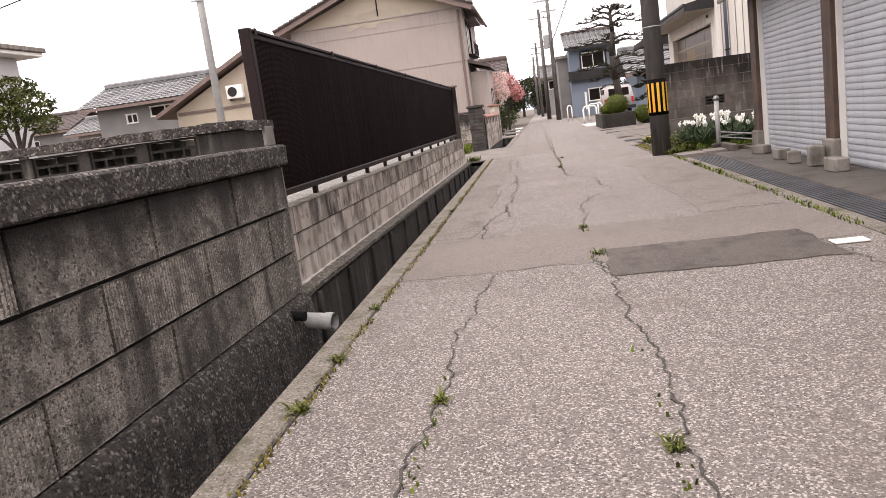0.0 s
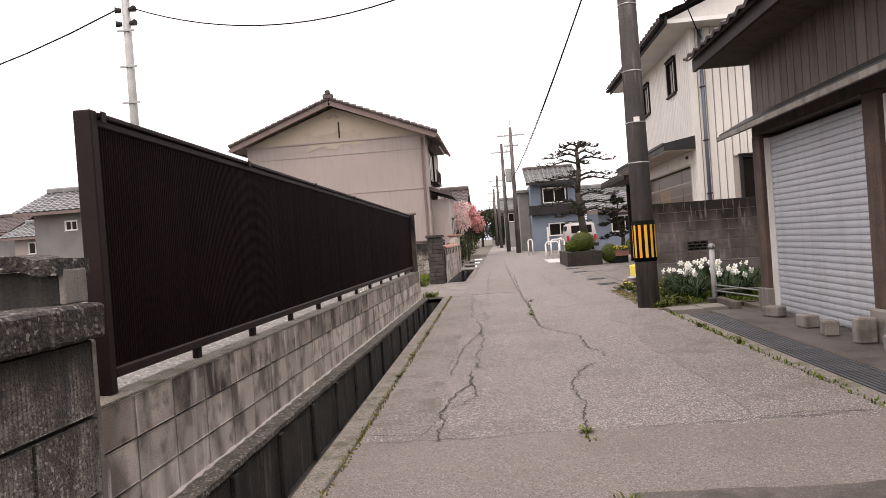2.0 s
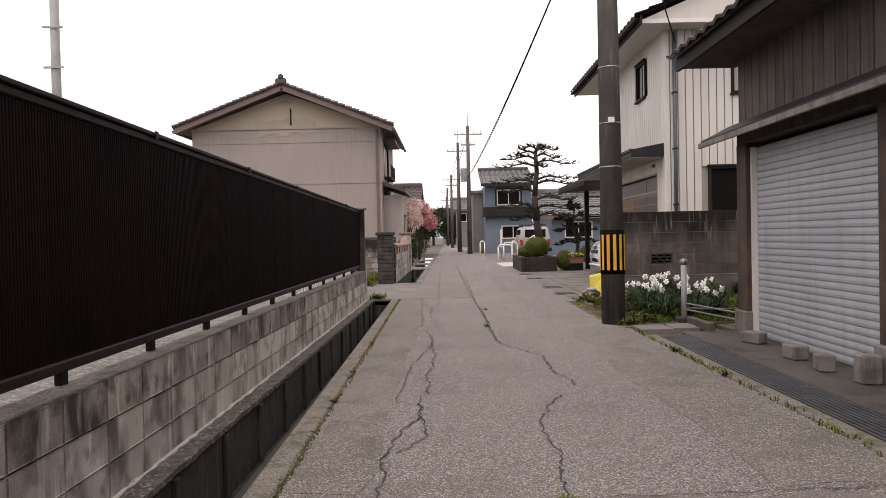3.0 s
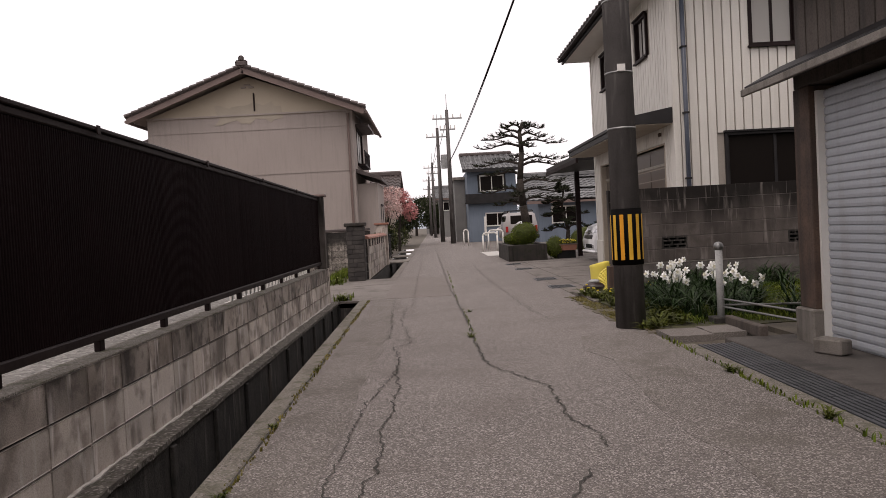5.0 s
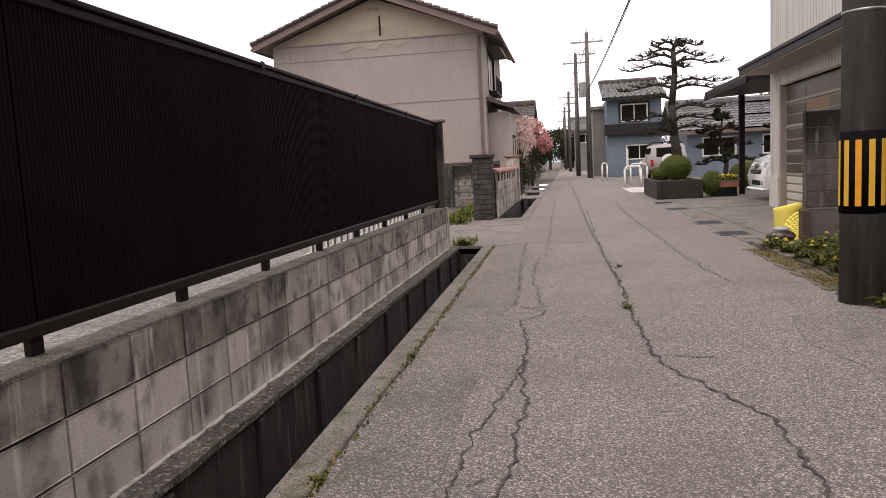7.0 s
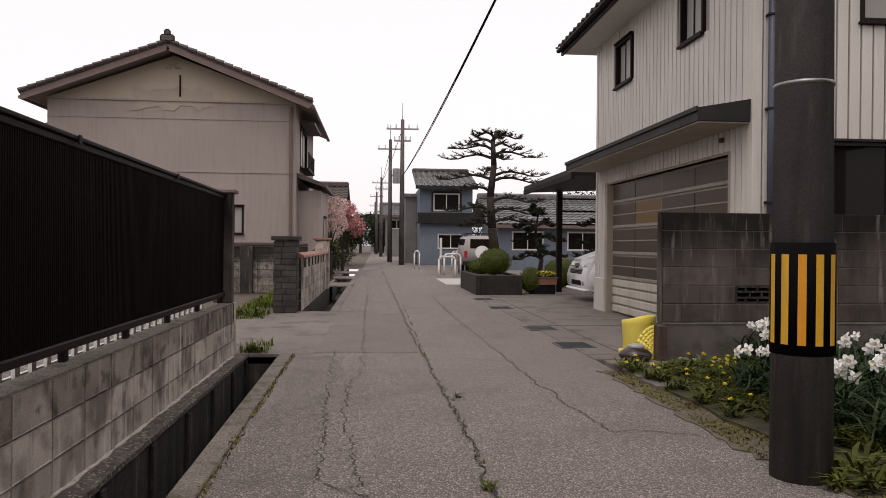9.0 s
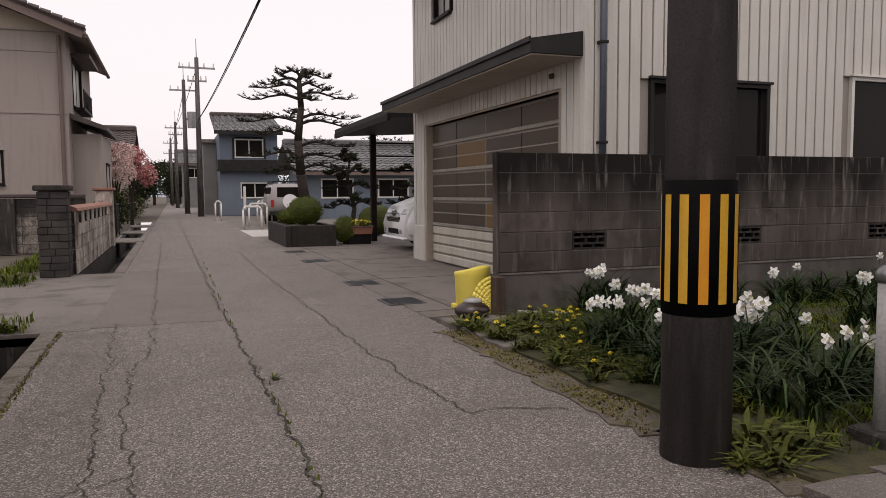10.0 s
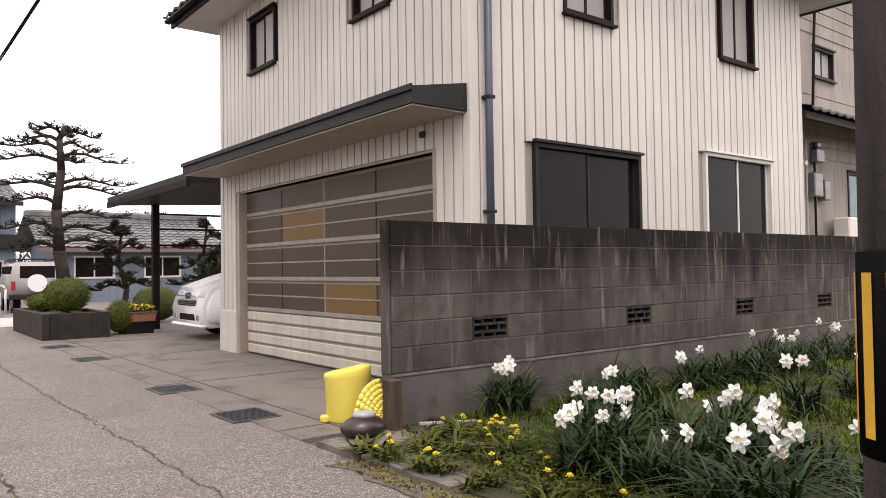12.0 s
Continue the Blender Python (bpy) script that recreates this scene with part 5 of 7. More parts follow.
crest = part("gable_vent", boxes((-6.63, -6.37, GY - 0.06, GY - 0.013, 6.68, 6.75), (-6.74, -6.54, GY - 0.05, GY - 0.013, 6.60, 6.67), (-6.46, -6.26, GY - 0.05, GY - 0.013, 6.60, 6.67), bevel=0.02), M["stucco"], gh, "small ornamental gable vent")
part("stay", rod(bmesh.new(), (-6.28, GY - 0.03, 6.42), (-6.28, GY - 0.03, 5.75), 0.03, seg=8), M["frame_brown"], gh)
window(front, "y", GY, -4.95, -4.3, 1.45, 2.35, -1, M["frame_brown"], 2, glass=M["glass_pale"])
bm = bmesh.new()
wall_grid(bm, "x", GXR, -0.18, GY + 0.18, GY1, 0, GE, [(34.3, 36.6, 3.75, 5.1), (35.2, 36.8, 0.9, 2.2)])
side = part("wall_lane_side", bm, M["stucco"], gh)
part("wall_back", boxes((GXL, GXR - 0.185, GY1 - 0.18, GY1, 0, GE), (GXL, GXL + 0.18, GY + 0.185, GY1 - 0.185, 0, GE)), M["stucco"], gh)
window(side, "x", GXR, 34.3, 36.6, 3.75, 5.1, 1, M["frame_brown"], 2, glass=M["glass_pale"])
window(side, "x", GXR, 35.2, 36.8, 0.9, 2.2, 1, M["frame_brown"], 2, glass=M["glass_pale"])
part("window_hood", boxes((GXR, GXR + 0.5, 34.1, 36.8, 5.14, 5.24)), M["roof_brown"], side)
part("balcony_rail", boxes((GXR, GXR + 0.3, 34.3, 36.6, 3.65, 3.72), (GXR + 0.27, GXR + 0.3, 34.3, 36.6, 4.2, 4.25), *[(GXR + 0.275, GXR + 0.295, 34.3 + 0.15 * k, 34.33 + 0.15 * k, 3.72, 4.2) for k in range(16)]), M["frame_brown"], side)
# corner downpipe and lean-to
part("downpipe", rod(bmesh.new(), (GXR - 0.15, GY - 0.06, 0.1), (GXR - 0.15, GY - 0.06, 5.5), 0.05, seg=10), M["fascia"], gh, "brown downpipe")
lean = part("lean_to", boxes((GXR + 0.004, GXR + 0.75, GY + 0.7, 37.2, 0, 2.9)), M["stucco"], gh)
bm = bmesh.new()
prism(bm, [(GXR + 0.006, GY + 0.3, 3.45), (GXR + 0.006, GY + 0.3, 3.3), (GXR + 0.95, GY + 0.3, 2.98), (GXR + 0.95, GY + 0.3, 3.1)], (0, 4.4, 0))
part("lean_to_roof", bm, M["roof_brown"], gh, "brown lean-to roof")
window(lean, "x", GXR + 0.75, 35.0, 36.2, 1.0, 2.1, 1, M["frame_brown"], 2, glass=M["glass_pale"])
# roof: thick verge with a fascia under it
for sx, (ex, ez) in ((-1, (GXL - 0.49, 5.52)), (1, (GXR + 0.53, 5.45))):
    top = Vector((GM, 0, GR + 0.14))
    eave = Vector((ex, 0, ez + 0.02))
    d = eave - top
    nrm = Vector((-d.z, 0, d.x)).normalized()
    if nrm.z < 0:
        nrm = -nrm
    def slab(o0, o1, y0, y1):
        b = bmesh.new()
        return prism(b, [top + nrm * o0 + Vector((0, y0, 0)), top + nrm * o1 + Vector((0, y0, 0)), eave + nrm * o1 + Vector((0, y0, 0)), eave + nrm * o0 + Vector((0, y0, 0))], (0, y1 - y0, 0))
    part("roof_deck", slab(0.0, 0.07, GY - 0.62, GY1 + 0.6), M["stucco"], gh, "plastered eaves")
    part("bargeboard", slab(-0.13, 0.068, GY - 0.68, GY - 0.623), M["fascia"], gh, "reddish brown bargeboard")
    part("verge_tiles", slab(0.071, 0.16, GY - 0.72, GY - 0.45), M["roof_brown"], gh)
    n = 16
    for i in range(n):
        p = top.lerp(eave, (i + 0.5) / n) + nrm * 0.165
        part("verge_tile", rod(bmesh.new(), (p.x - 0.12 * sx, GY - 0.7, p.z + 0.02), (p.x + 0.12 * sx, GY - 0.7, p.z - 0.06), 0.06, 0.075, 8), M["roof_brown"], gh)
    tile_slope(gh, eave + Vector((0, GY - 0.45, 0.08)), eave + Vector((0, GY1 + 0.6, 0.08)), top - eave, material=M["roof_brown"])
    part("gutter", rod(bmesh.new(), (ex + 0.05 * sx, GY - 0.6, ez - 0.02), (ex + 0.05 * sx, GY1 + 0.5, ez - 0.02), 0.06, seg=8), M["fascia"], gh)
ridge = part("ridge", boxes((GM - 0.14, GM + 0.14, GY - 0.7, GY1 + 0.6, GR + 0.2, GR + 0.36), bevel=0.05), M["roof_brown"], gh)
bm = boxes((GM - 0.22, GM + 0.22, GY - 0.78, GY - 0.70, GR + 0.22, GR + 0.46), (GM - 0.1, GM + 0.1, GY - 0.78, GY - 0.7, GR + 0.4, GR + 0.62), bevel=0.06)
part("ridge_end", bm, M["roof_brown"], ridge, "ornamental ridge-end tile")
# rear wing seen past its left edge
part("rear_wing", boxes((GXL - 1.2, GXL - 0.004, 36, 42, 0, 4.9)), M["stucco_cream"], gh)
bm = bmesh.new()
prism(bm, [(GXL - 2.0, 35.4, 4.75), (GXL - 0.003, 35.4, 5.45), (GXL - 0.003, 35.4, 5.58), (GXL - 2.0, 35.4, 4.88)], (0, 7, 0))
part("wing_roof", bm, M["roof_brown"], gh)

hub = Vector((0.1, 5.4, 0))
gh.location = hub + 1.04 * (gh.location - hub)
gh.scale = (1.04, 1.04, 1.04)

# ---- gate wall and posts ----
STONE = mat("dark_stone", (0.022, 0.019, 0.017), (0.058, 0.05, 0.045), 0.85, 4, 60, 0.7, island=0.35)
gp = thing("gate_post", (-1.69, 22.42, 0), "stout gate post faced with dark split stone", "gate post")
part("core", boxes((-1.87, -1.51, 22.26, 22.60, 0, 1.26)), M["mortar"], gp)
rng = random.Random(12)
for f in range(4):
    for r in range(12):
        z = 0.01 + r * 0.104
        cut = 0.5 + rng.uniform(-0.22, 0.22)
        for a, b in ((0.0, cut), (cut, 1.0)):
            o = rng.uniform(0.012, 0.03)
            if f == 0:
                row = (-1.88 + 0.38 * a + 0.004, -1.88 + 0.38 * b - 0.004, 22.26 - o, 22.262, z, z + 0.096)
            elif f == 1:
                row = (-1.512, -1.51 + o, 22.25 + 0.36 * a + 0.004, 22.25 + 0.36 * b - 0.004, z, z + 0.096)
            elif f == 2:
                row = (-1.88 + 0.38 * a + 0.004, -1.88 + 0.38 * b - 0.004, 22.598, 22.60 + o, z, z + 0.096)
            else:
                row = (-1.87 - o, -1.868, 22.25 + 0.36 * a + 0.004, 22.25 + 0.36 * b - 0.004, z, z + 0.096)
            part("stone", boxes(row, bevel=0.004), STONE, gp)
part("cap", boxes((-1.93, -1.45, 22.20, 22.66, 1.262, 1.34), bevel=0.015), M["concrete_dark"], gp, "dark stone cap")
HOLES = [(23.1 + 0.8 * k, 23.5 + 0.8 * k, 0.70, 0.89) for k in range(7)]
gtw = block_wall("wall_gate", "low pale block wall with a row of openings and a red coping", "x", -1.45, -0.15, 22.64, 29.2, 0.0, 5, 0.4, 0.19, M["block_pale"], skip=HOLES, start=0.06)
RED = mat("red_coping", (0.22, 0.09, 0.06), (0.30, 0.14, 0.095), 0.7, 5, 60, 0.3, island=0.2)
for k in range(22):
    y = 22.66 + k * 0.298
    bm = bmesh.new()
    prism(bm, [(-1.64, y, 0.955), (-1.40, y, 0.955), (-1.42, y, 1.0), (-1.52, y, 1.045), (-1.62, y, 1.0)], (0, 0.29, 0))
    part("coping_tile", bm, RED, gtw)
part("end_pillar", boxes((-1.75, -1.38, 29.2, 29.55, 0, 1.3), bevel=0.01), M["block_pale"], gtw)
part("end_cap", boxes((-1.80, -1.33, 29.15, 29.6, 1.302, 1.37), bevel=0.015), RED, gtw)
dw = block_wall("wall_dark", "dark weathered yard wall with a rough tiled coping", "y", 27.6, 0.15, -9.0, -1.80, 0.0, 6, 0.4, 0.19, M["block_old"])
part("coping", boxes((-9.0, -1.8, 27.54, 27.82, 1.145, 1.23), bevel=0.02), M["roof_brown"], dw)
part("pier", boxes((-3.4, -3.1, 27.5, 27.598, 0, 1.14), bevel=0.01), M["concrete_dark"], dw)


# ---- houses over the yard ----
fb = thing("flat_roofed_building", (-23, 17, 0), "plain pale grey building with a flat overhanging roof", "building")
part("wall", boxes((-30, -17.4, 9, 24.4, 0, 5.05)), mat("pale_grey_render", (0.42, 0.41, 0.42), (0.47, 0.46, 0.47), 0.85, 0.5, 60, 0.2, streak=(0.36, 0.35, 0.35), streak_amount=0.4), fb)
part("roof_slab", boxes((-30.6, -16.8, 8.4, 25.0, 5.06, 5.2), bevel=0.02), M["white_frame"], fb)
part("roof_rim", boxes((-30.7, -16.7, 8.3, 25.1, 5.202, 5.36), bevel=0.02), M["concrete"], fb)


def tiled_house(name, x0, x1, y0, y1, eave, ridge_h, label, wall_mat, roof_mat, wins=(), over=0.7):
    """A house with its ridge along x, its windows on the side towards the lane's start."""
    hs = thing(name, ((x0 + x1) / 2, (y0 + y1) / 2, 0), label, "house")
    holes = [(a, b, c, d) for a, b, c, d in wins]
    bm = bmesh.new()
    wall_grid(bm, "y", y0, 0.2, x0, x1, 0, eave, holes)
    fr = part("wall_front", bm, wall_mat, hs)
    my = (y0 + y1) / 2
    for x in (x0, x1 - 0.2):
        bm = bmesh.new()
        prism(bm, [(x, y0 + 0.205, 0), (x, y1, 0), (x, y1, eave), (x, my, ridge_h - 0.1), (x, y0 + 0.205, eave)], (0.2, 0, 0) if x == x0 else (0.19, 0, 0))
        part("wall_side", bm, wall_mat, hs)
    part("wall_back", boxes((x0 + 0.21, x1 - 0.21, y1 - 0.2, y1 - 0.005, 0, eave)), wall_mat, hs)
    for a, b, c, d in wins:
        window(fr, "y", y0, a, b, c, d, -1, M["white_frame"], 2)
    tile_slope(hs, (x0 - over, y0 - over, eave - 0.1), (x1 + over, y0 - over, eave - 0.1), (0, my - y0 + over, ridge_h - eave + 0.1), material=roof_mat, tile=0.34, rise=0.05)
    tile_slope(hs, (x1 + over, y1 + over, eave - 0.1), (x0 - over, y1 + over, eave - 0.1), (0, my - y1 - over, ridge_h - eave + 0.1), material=roof_mat, tile=0.34, rise=0.05)
    part("ridge", boxes((x0 - over, x1 + over, my - 0.18, my + 0.18, ridge_h - 0.05, ridge_h + 0.28), bevel=0.08), roof_mat, hs)
    part("eaves_board", boxes((x0 - over, x1 + over, y0 - over, y0 - over + 0.06, eave - 0.28, eave - 0.12)), M["fascia"], hs)
    return hs


GREY_WALL = mat("grey_house_wall", (0.14, 0.135, 0.13), (0.19, 0.185, 0.175), 0.85, 1, 50, 0.2)
tiled_house("tiled_house", -24.6, -18.2, 40, 45, 4.35, 5.5, "grey-walled house with a pale glazed tile roof", GREY_WALL, M["roof_grey"], ((-21.4, -19.6, 3.4, 3.95), (-22.9, -22.2, 3.2, 3.7)))
tiled_house("small_house", -34, -30.5, 52, 57, 3.7, 4.7, "small far house with a grey tile roof", M["stucco"], M["roof_grey"], ((-33, -32, 2.4, 3.2),))
tiled_house("small_house", -47, -40, 60, 66, 4.6, 6.0, "small far house with a dark tile roof", GREY_WALL, M["roof_brown"], ((-45, -43, 3.0, 3.9),))
bh = thing("beige_house", (-11.95, 33, 0), "low beige house with a red-brown sloping roof edge", "house")
bm = bmesh.new()
prism(bm, [(-14.95, 30.3, 0), (-11.40, 30.3, 0), (-11.40, 30.3, 4.6), (-14.95, 30.3, 2.85)], (0, 6, 0))
bw = part("wall", bm, M["stucco_cream"], bh)
bm = bmesh.new()
prism(bm, [(-15.65, 29.8, 2.62), (-11.35, 29.8, 4.75), (-11.35, 29.8, 4.93), (-15.65, 29.8, 2.80)], (0, 7, 0))
part("roof", bm, M["fascia"], bh, "red-brown sloping roof edge")
part("band", boxes((-14.85, -11.45, 30.24, 30.295, 2.7, 2.8)), M["fascia"], bh)
ac = thing("air_conditioner", (-12.15, 30, 3.0), "white outdoor air conditioner unit on the beige house", "air conditioner")
part("case", boxes((-12.50, -11.80, 30.02, 30.298, 3.05, 3.6), bevel=0.02), M["white_frame"], ac)
part("fan_grille", rod(bmesh.new(), (-12.23, 30.02, 3.33), (-12.23, 30.005, 3.33), 0.2, seg=20), M["dark_metal"], ac)
part("bracket", boxes((-12.45, -12.40, 30.02, 30.3, 2.98, 3.048), (-11.90, -11.85, 30.02, 30.3, 2.98, 3.048)), M["steel"], ac)

# ---- blue house down the lane ----
bl = thing("blue_house", (4.1, 57, 0), "blue-grey two-storey house with a tiled roof", "house")
bm = bmesh.new()
wall_grid(bm, "y", 54, 0.2, 2.5, 5.72, 0, 4.7, [(3.32, 4.93, 3.3, 4.32), (3.6, 5.2, 1.0, 1.85)])
bf = part("wall_front", bm, M["blue_render"], bl)
part("wall_side", boxes((2.5, 2.7, 54.205, 62, 0, 4.7), (5.52, 5.72, 54.205, 62, 0, 4.7), (2.71, 5.51, 61.8, 62, 0, 4.7)), M["blue_render"], bl)
window(bf, "y", 54, 3.32, 4.93, 3.3, 4.32, -1, M["white_frame"], 2)
part("window_surround", boxes((3.2, 3.318, 53.95, 53.998, 3.22, 4.4), (4.932, 5.05, 53.95, 53.998, 3.22, 4.4), (3.318, 4.932, 53.95, 53.998, 4.36, 4.46)), M["dark_metal"], bf)
window(bf, "y", 54, 3.6, 5.2, 1.0, 1.85, -1, M["white_frame"], 2, glass=M["glass"])
part("shade_blind", boxes((3.62, 5.18, 54.12, 54.14, 1.4, 1.85)), M["fascia"], bf)
part("band", boxes((2.3, 5.9, 53.6, 53.995, 2.5, 2.6), (2.35, 5.85, 53.62, 53.66, 2.6, 3.15)), M["dark_metal"], bl, "dark balcony band")
tile_slope(bl, (2.2, 53.3, 4.72), (5.95, 53.3, 4.72), (0, 4.7, 1.3), material=M["roof_grey"], tile=0.36, rise=0.07)
part("ridge", boxes((2.2, 5.95, 57.85, 58.15, 5.98, 6.25), bevel=0.08), M["roof_brown"], bl)
part("eaves_board", boxes((2.2, 5.95, 53.25, 53.32, 4.55, 4.74)), M["dark_metal"], bl)
an = thing("annex", (2.1, 64, 0), "narrow grey annex beside the blue house", "building")
part("wall", boxes((1.75, 2.48, 57, 66, 0, 4.3)), GREY_WALL, an)
part("roof", boxes((1.65, 2.49, 56.8, 66.2, 4.304, 4.5)), M["concrete"], an)
tiled_house("tiled_house", 5.9, 12.5, 45.5, 51, 2.35, 3.7, "low blue-grey house with a silver tile roof behind the pine", M["blue_render"], M["roof_grey"], ((6.6, 8.2, 1.0, 1.9), (9.4, 11.0, 1.0, 1.9)))
tiled_house("far_house", -1.0, 1.6, 130, 136, 4.6, 6.0, "far house at the end of the lane", GREY_WALL, M["roof_brown"], ())
tiled_house("far_house", -8.2, -2.4, 48, 56, 3.0, 4.5, "low house with a dark tile roof beyond the cherry tree", M["stucco_cream"], M["roof_brown"], ((-5, -3.6, 1.0, 2.1),))
tiled_house("far_house", 0.9, 3.2, 84, 92, 4.2, 5.4, "grey house by the far poles", GREY_WALL, M["roof_grey"], ((1.3, 2.6, 2.8, 3.7),))

# ---- house behind, past the garden wall ----
rh = thing("rear_house", (14, 20, 0), "grey-beige boarded house with a tiled pent roof", "house")
BOARD = mat("grey_boarding", (0.26, 0.235, 0.21), (0.33, 0.30, 0.265), 0.8, 2, 50, 0.25, streak=(0.15, 0.13, 0.115), streak_amount=0.4)
bm = bmesh.new()
wall_grid(bm, "y", 18.3, 0.15, 11.3, 20, 0, 7.0, [(12.95, 13.75, 4.5, 5.05), (14.2, 16.2, 1.5, 2.9)])
rf = part("wall_front", bm, BOARD, rh)
part("wall_side", boxes((11.3, 11.45, 18.455, 24, 0, 7.0)), BOARD, rh)
z = 0.2
while z < 6.9:
    if not (1.3 < z < 3.0 or 4.3 < z < 5.1):
        part("lap_board", boxes((11.28, 20, 18.285, 18.298, z, z + 0.2)), BOARD, rf)
    z += 0.22
window(rf, "y", 18.3, 12.95, 13.75, 4.5, 5.05, -1, M["dark_metal"], 2, glass=M["glass_pale"])
window(rf, "y", 18.3, 14.2, 16.2, 1.5, 2.9, -1, M["dark_metal"], 2, glass=mat("teal_curtain_glass", (0.06, 0.16, 0.18), (0.08, 0.2, 0.22), 0.2, 2, 20, 0.0))
bm = bmesh.new()
prism(bm, [(11.2, 17.6, 3.45), (11.2, 18.28, 3.7), (11.2, 18.28, 3.8), (11.2, 17.6, 3.55)], (8, 0, 0))
part("pent_roof_deck", bm, M["old_boards"], rh)
tile_slope(rh, (11.15, 17.5, 3.56), (19.2, 17.5, 3.56), (0, 0.78, 0.29), material=M["roof_grey"])
part("roof", boxes((10.9, 20.4, 17.9, 24.4, 7.0, 7.2)), M["roof_brown"], rh)
for i, (x, z, w, h) in enumerate(((12.6, 2.35, 0.3, 0.42), (12.98, 2.3, 0.2, 0.36), (12.72, 2.95, 0.26, 0.24), (12.75, 3.2, 0.12, 0.1))):
    mb = part("meter_box", boxes((x, x + w, 18.14, 18.284, z, z + h), bevel=0.02), M["steel"], rh, "grey electric meter box")
part("conduit", rod(bmesh.new(), (12.75, 18.22, 1.4), (12.75, 18.22, 3.3), 0.02, seg=8), M["rubber"], rh)
part("conduit", rod(bmesh.new(), (12.45, 18.22, 1.0), (12.45, 18.22, 3.3), 0.02, seg=8), M["pvc"], rh)
part("wall_lamp", rod(bmesh.new(), (12.3, 18.14, 2.9), (12.3, 18.282, 2.9), 0.05, seg=10), M["white_frame"], rh)
wire((PX, PY, 7.6), (12.9, 18.2, 6.0), 0.4, 0.02, label="thick black service cable to the rear house")
wire((12.9, 18.2, 6.0), (12.6, 18.15, 3.9), -0.1, 0.025, label="black service cable hanging down the rear house")
ac2 = thing("air_conditioner", (14, 18.0, 0.5), "pale outdoor air conditioner unit by the rear house", "air conditioner")
part("case", boxes((13.3, 14.0, 17.9, 18.18, 1.6, 2.0), bevel=0.02), M["white_frame"], ac2)
part("stand", boxes((13.35, 13.4, 17.95, 18.15, 0, 1.598), (13.9, 13.95, 17.95, 18.15, 0, 1.598)), M["steel"], ac2)


# ---- plants ----
LEAF = {
    "pine": mat("pine_needles", (0.016, 0.020, 0.011), (0.032, 0.037, 0.019), 0.85, 3, 40, 0.0, leafy=0.4, spec=0.12),
    "box": mat("clipped_leaves", (0.040, 0.068, 0.004), (0.105, 0.132, 0.010), 0.75, 3, 40, 0.0, leafy=0.5, spec=0.12),
    "shrub": mat("shrub_leaves", (0.032, 0.042, 0.010), (0.075, 0.085, 0.022), 0.7, 2, 40, 0.0, leafy=0.5, spec=0.15),
    "dark": mat("dark_leaves", (0.013, 0.018, 0.008), (0.032, 0.038, 0.014), 0.75, 2, 40, 0.0, leafy=0.5, spec=0.12),
    "pink": mat("pale_blossom", (0.66, 0.45, 0.42), (0.78, 0.62, 0.57), 0.7, 3, 40, 0.0, leafy=0.3),
    "red": mat("deep_pink_blossom", (0.44, 0.14, 0.14), (0.58, 0.28, 0.26), 0.7, 3, 40, 0.0, leafy=0.4),
    "grass": mat("grass_blades", (0.050, 0.082, 0.008), (0.13, 0.155, 0.02), 0.8, 1.2, 30, 0.0, leafy=0.5, spec=0.15),
    "weed": mat("weed_leaves", (0.042, 0.055, 0.009), (0.10, 0.108, 0.018), 0.7, 6, 40, 0.0, leafy=0.5, spec=0.2),
    "dry": mat("dry_moss_blades", (0.10, 0.092, 0.016), (0.18, 0.145, 0.04), 0.8, 2.5, 30, 0.0, leafy=0.5, spec=0.15),
    "verge": mat("verge_dirt", (0.085, 0.070, 0.052), (0.145, 0.122, 0.095), 0.95, 4, 90, 0.9, blotch=(0.075, 0.072, 0.018), speck=(0.16, 0.138, 0.11), speck_scale=120, dots=(0.045, 0.036, 0.024)),
    "strap": mat("daffodil_leaves", (0.010, 0.026, 0.006), (0.030, 0.056, 0.014), 0.45, 4, 40, 0.0, leafy=0.5, spec=0.22),
    "moss": mat("moss_grass", (0.028, 0.030, 0.009), (0.062, 0.056, 0.022), 0.95, 2.5, 60, 0.8, blotch=(0.018, 0.015, 0.010)),
}
PETAL = mat("white_petal", (0.86, 0.86, 0.83), (0.90, 0.90, 0.87), 0.6, 10, 60, 0.0)
CORONA = mat("cream_corona", (0.84, 0.81, 0.68), (0.88, 0.85, 0.72), 0.6, 10, 60, 0.0)
GOLD = mat("dandelion_yellow", (0.82, 0.68, 0.04), (0.88, 0.76, 0.08), 0.7, 20, 80, 0.0, grit=0.1)


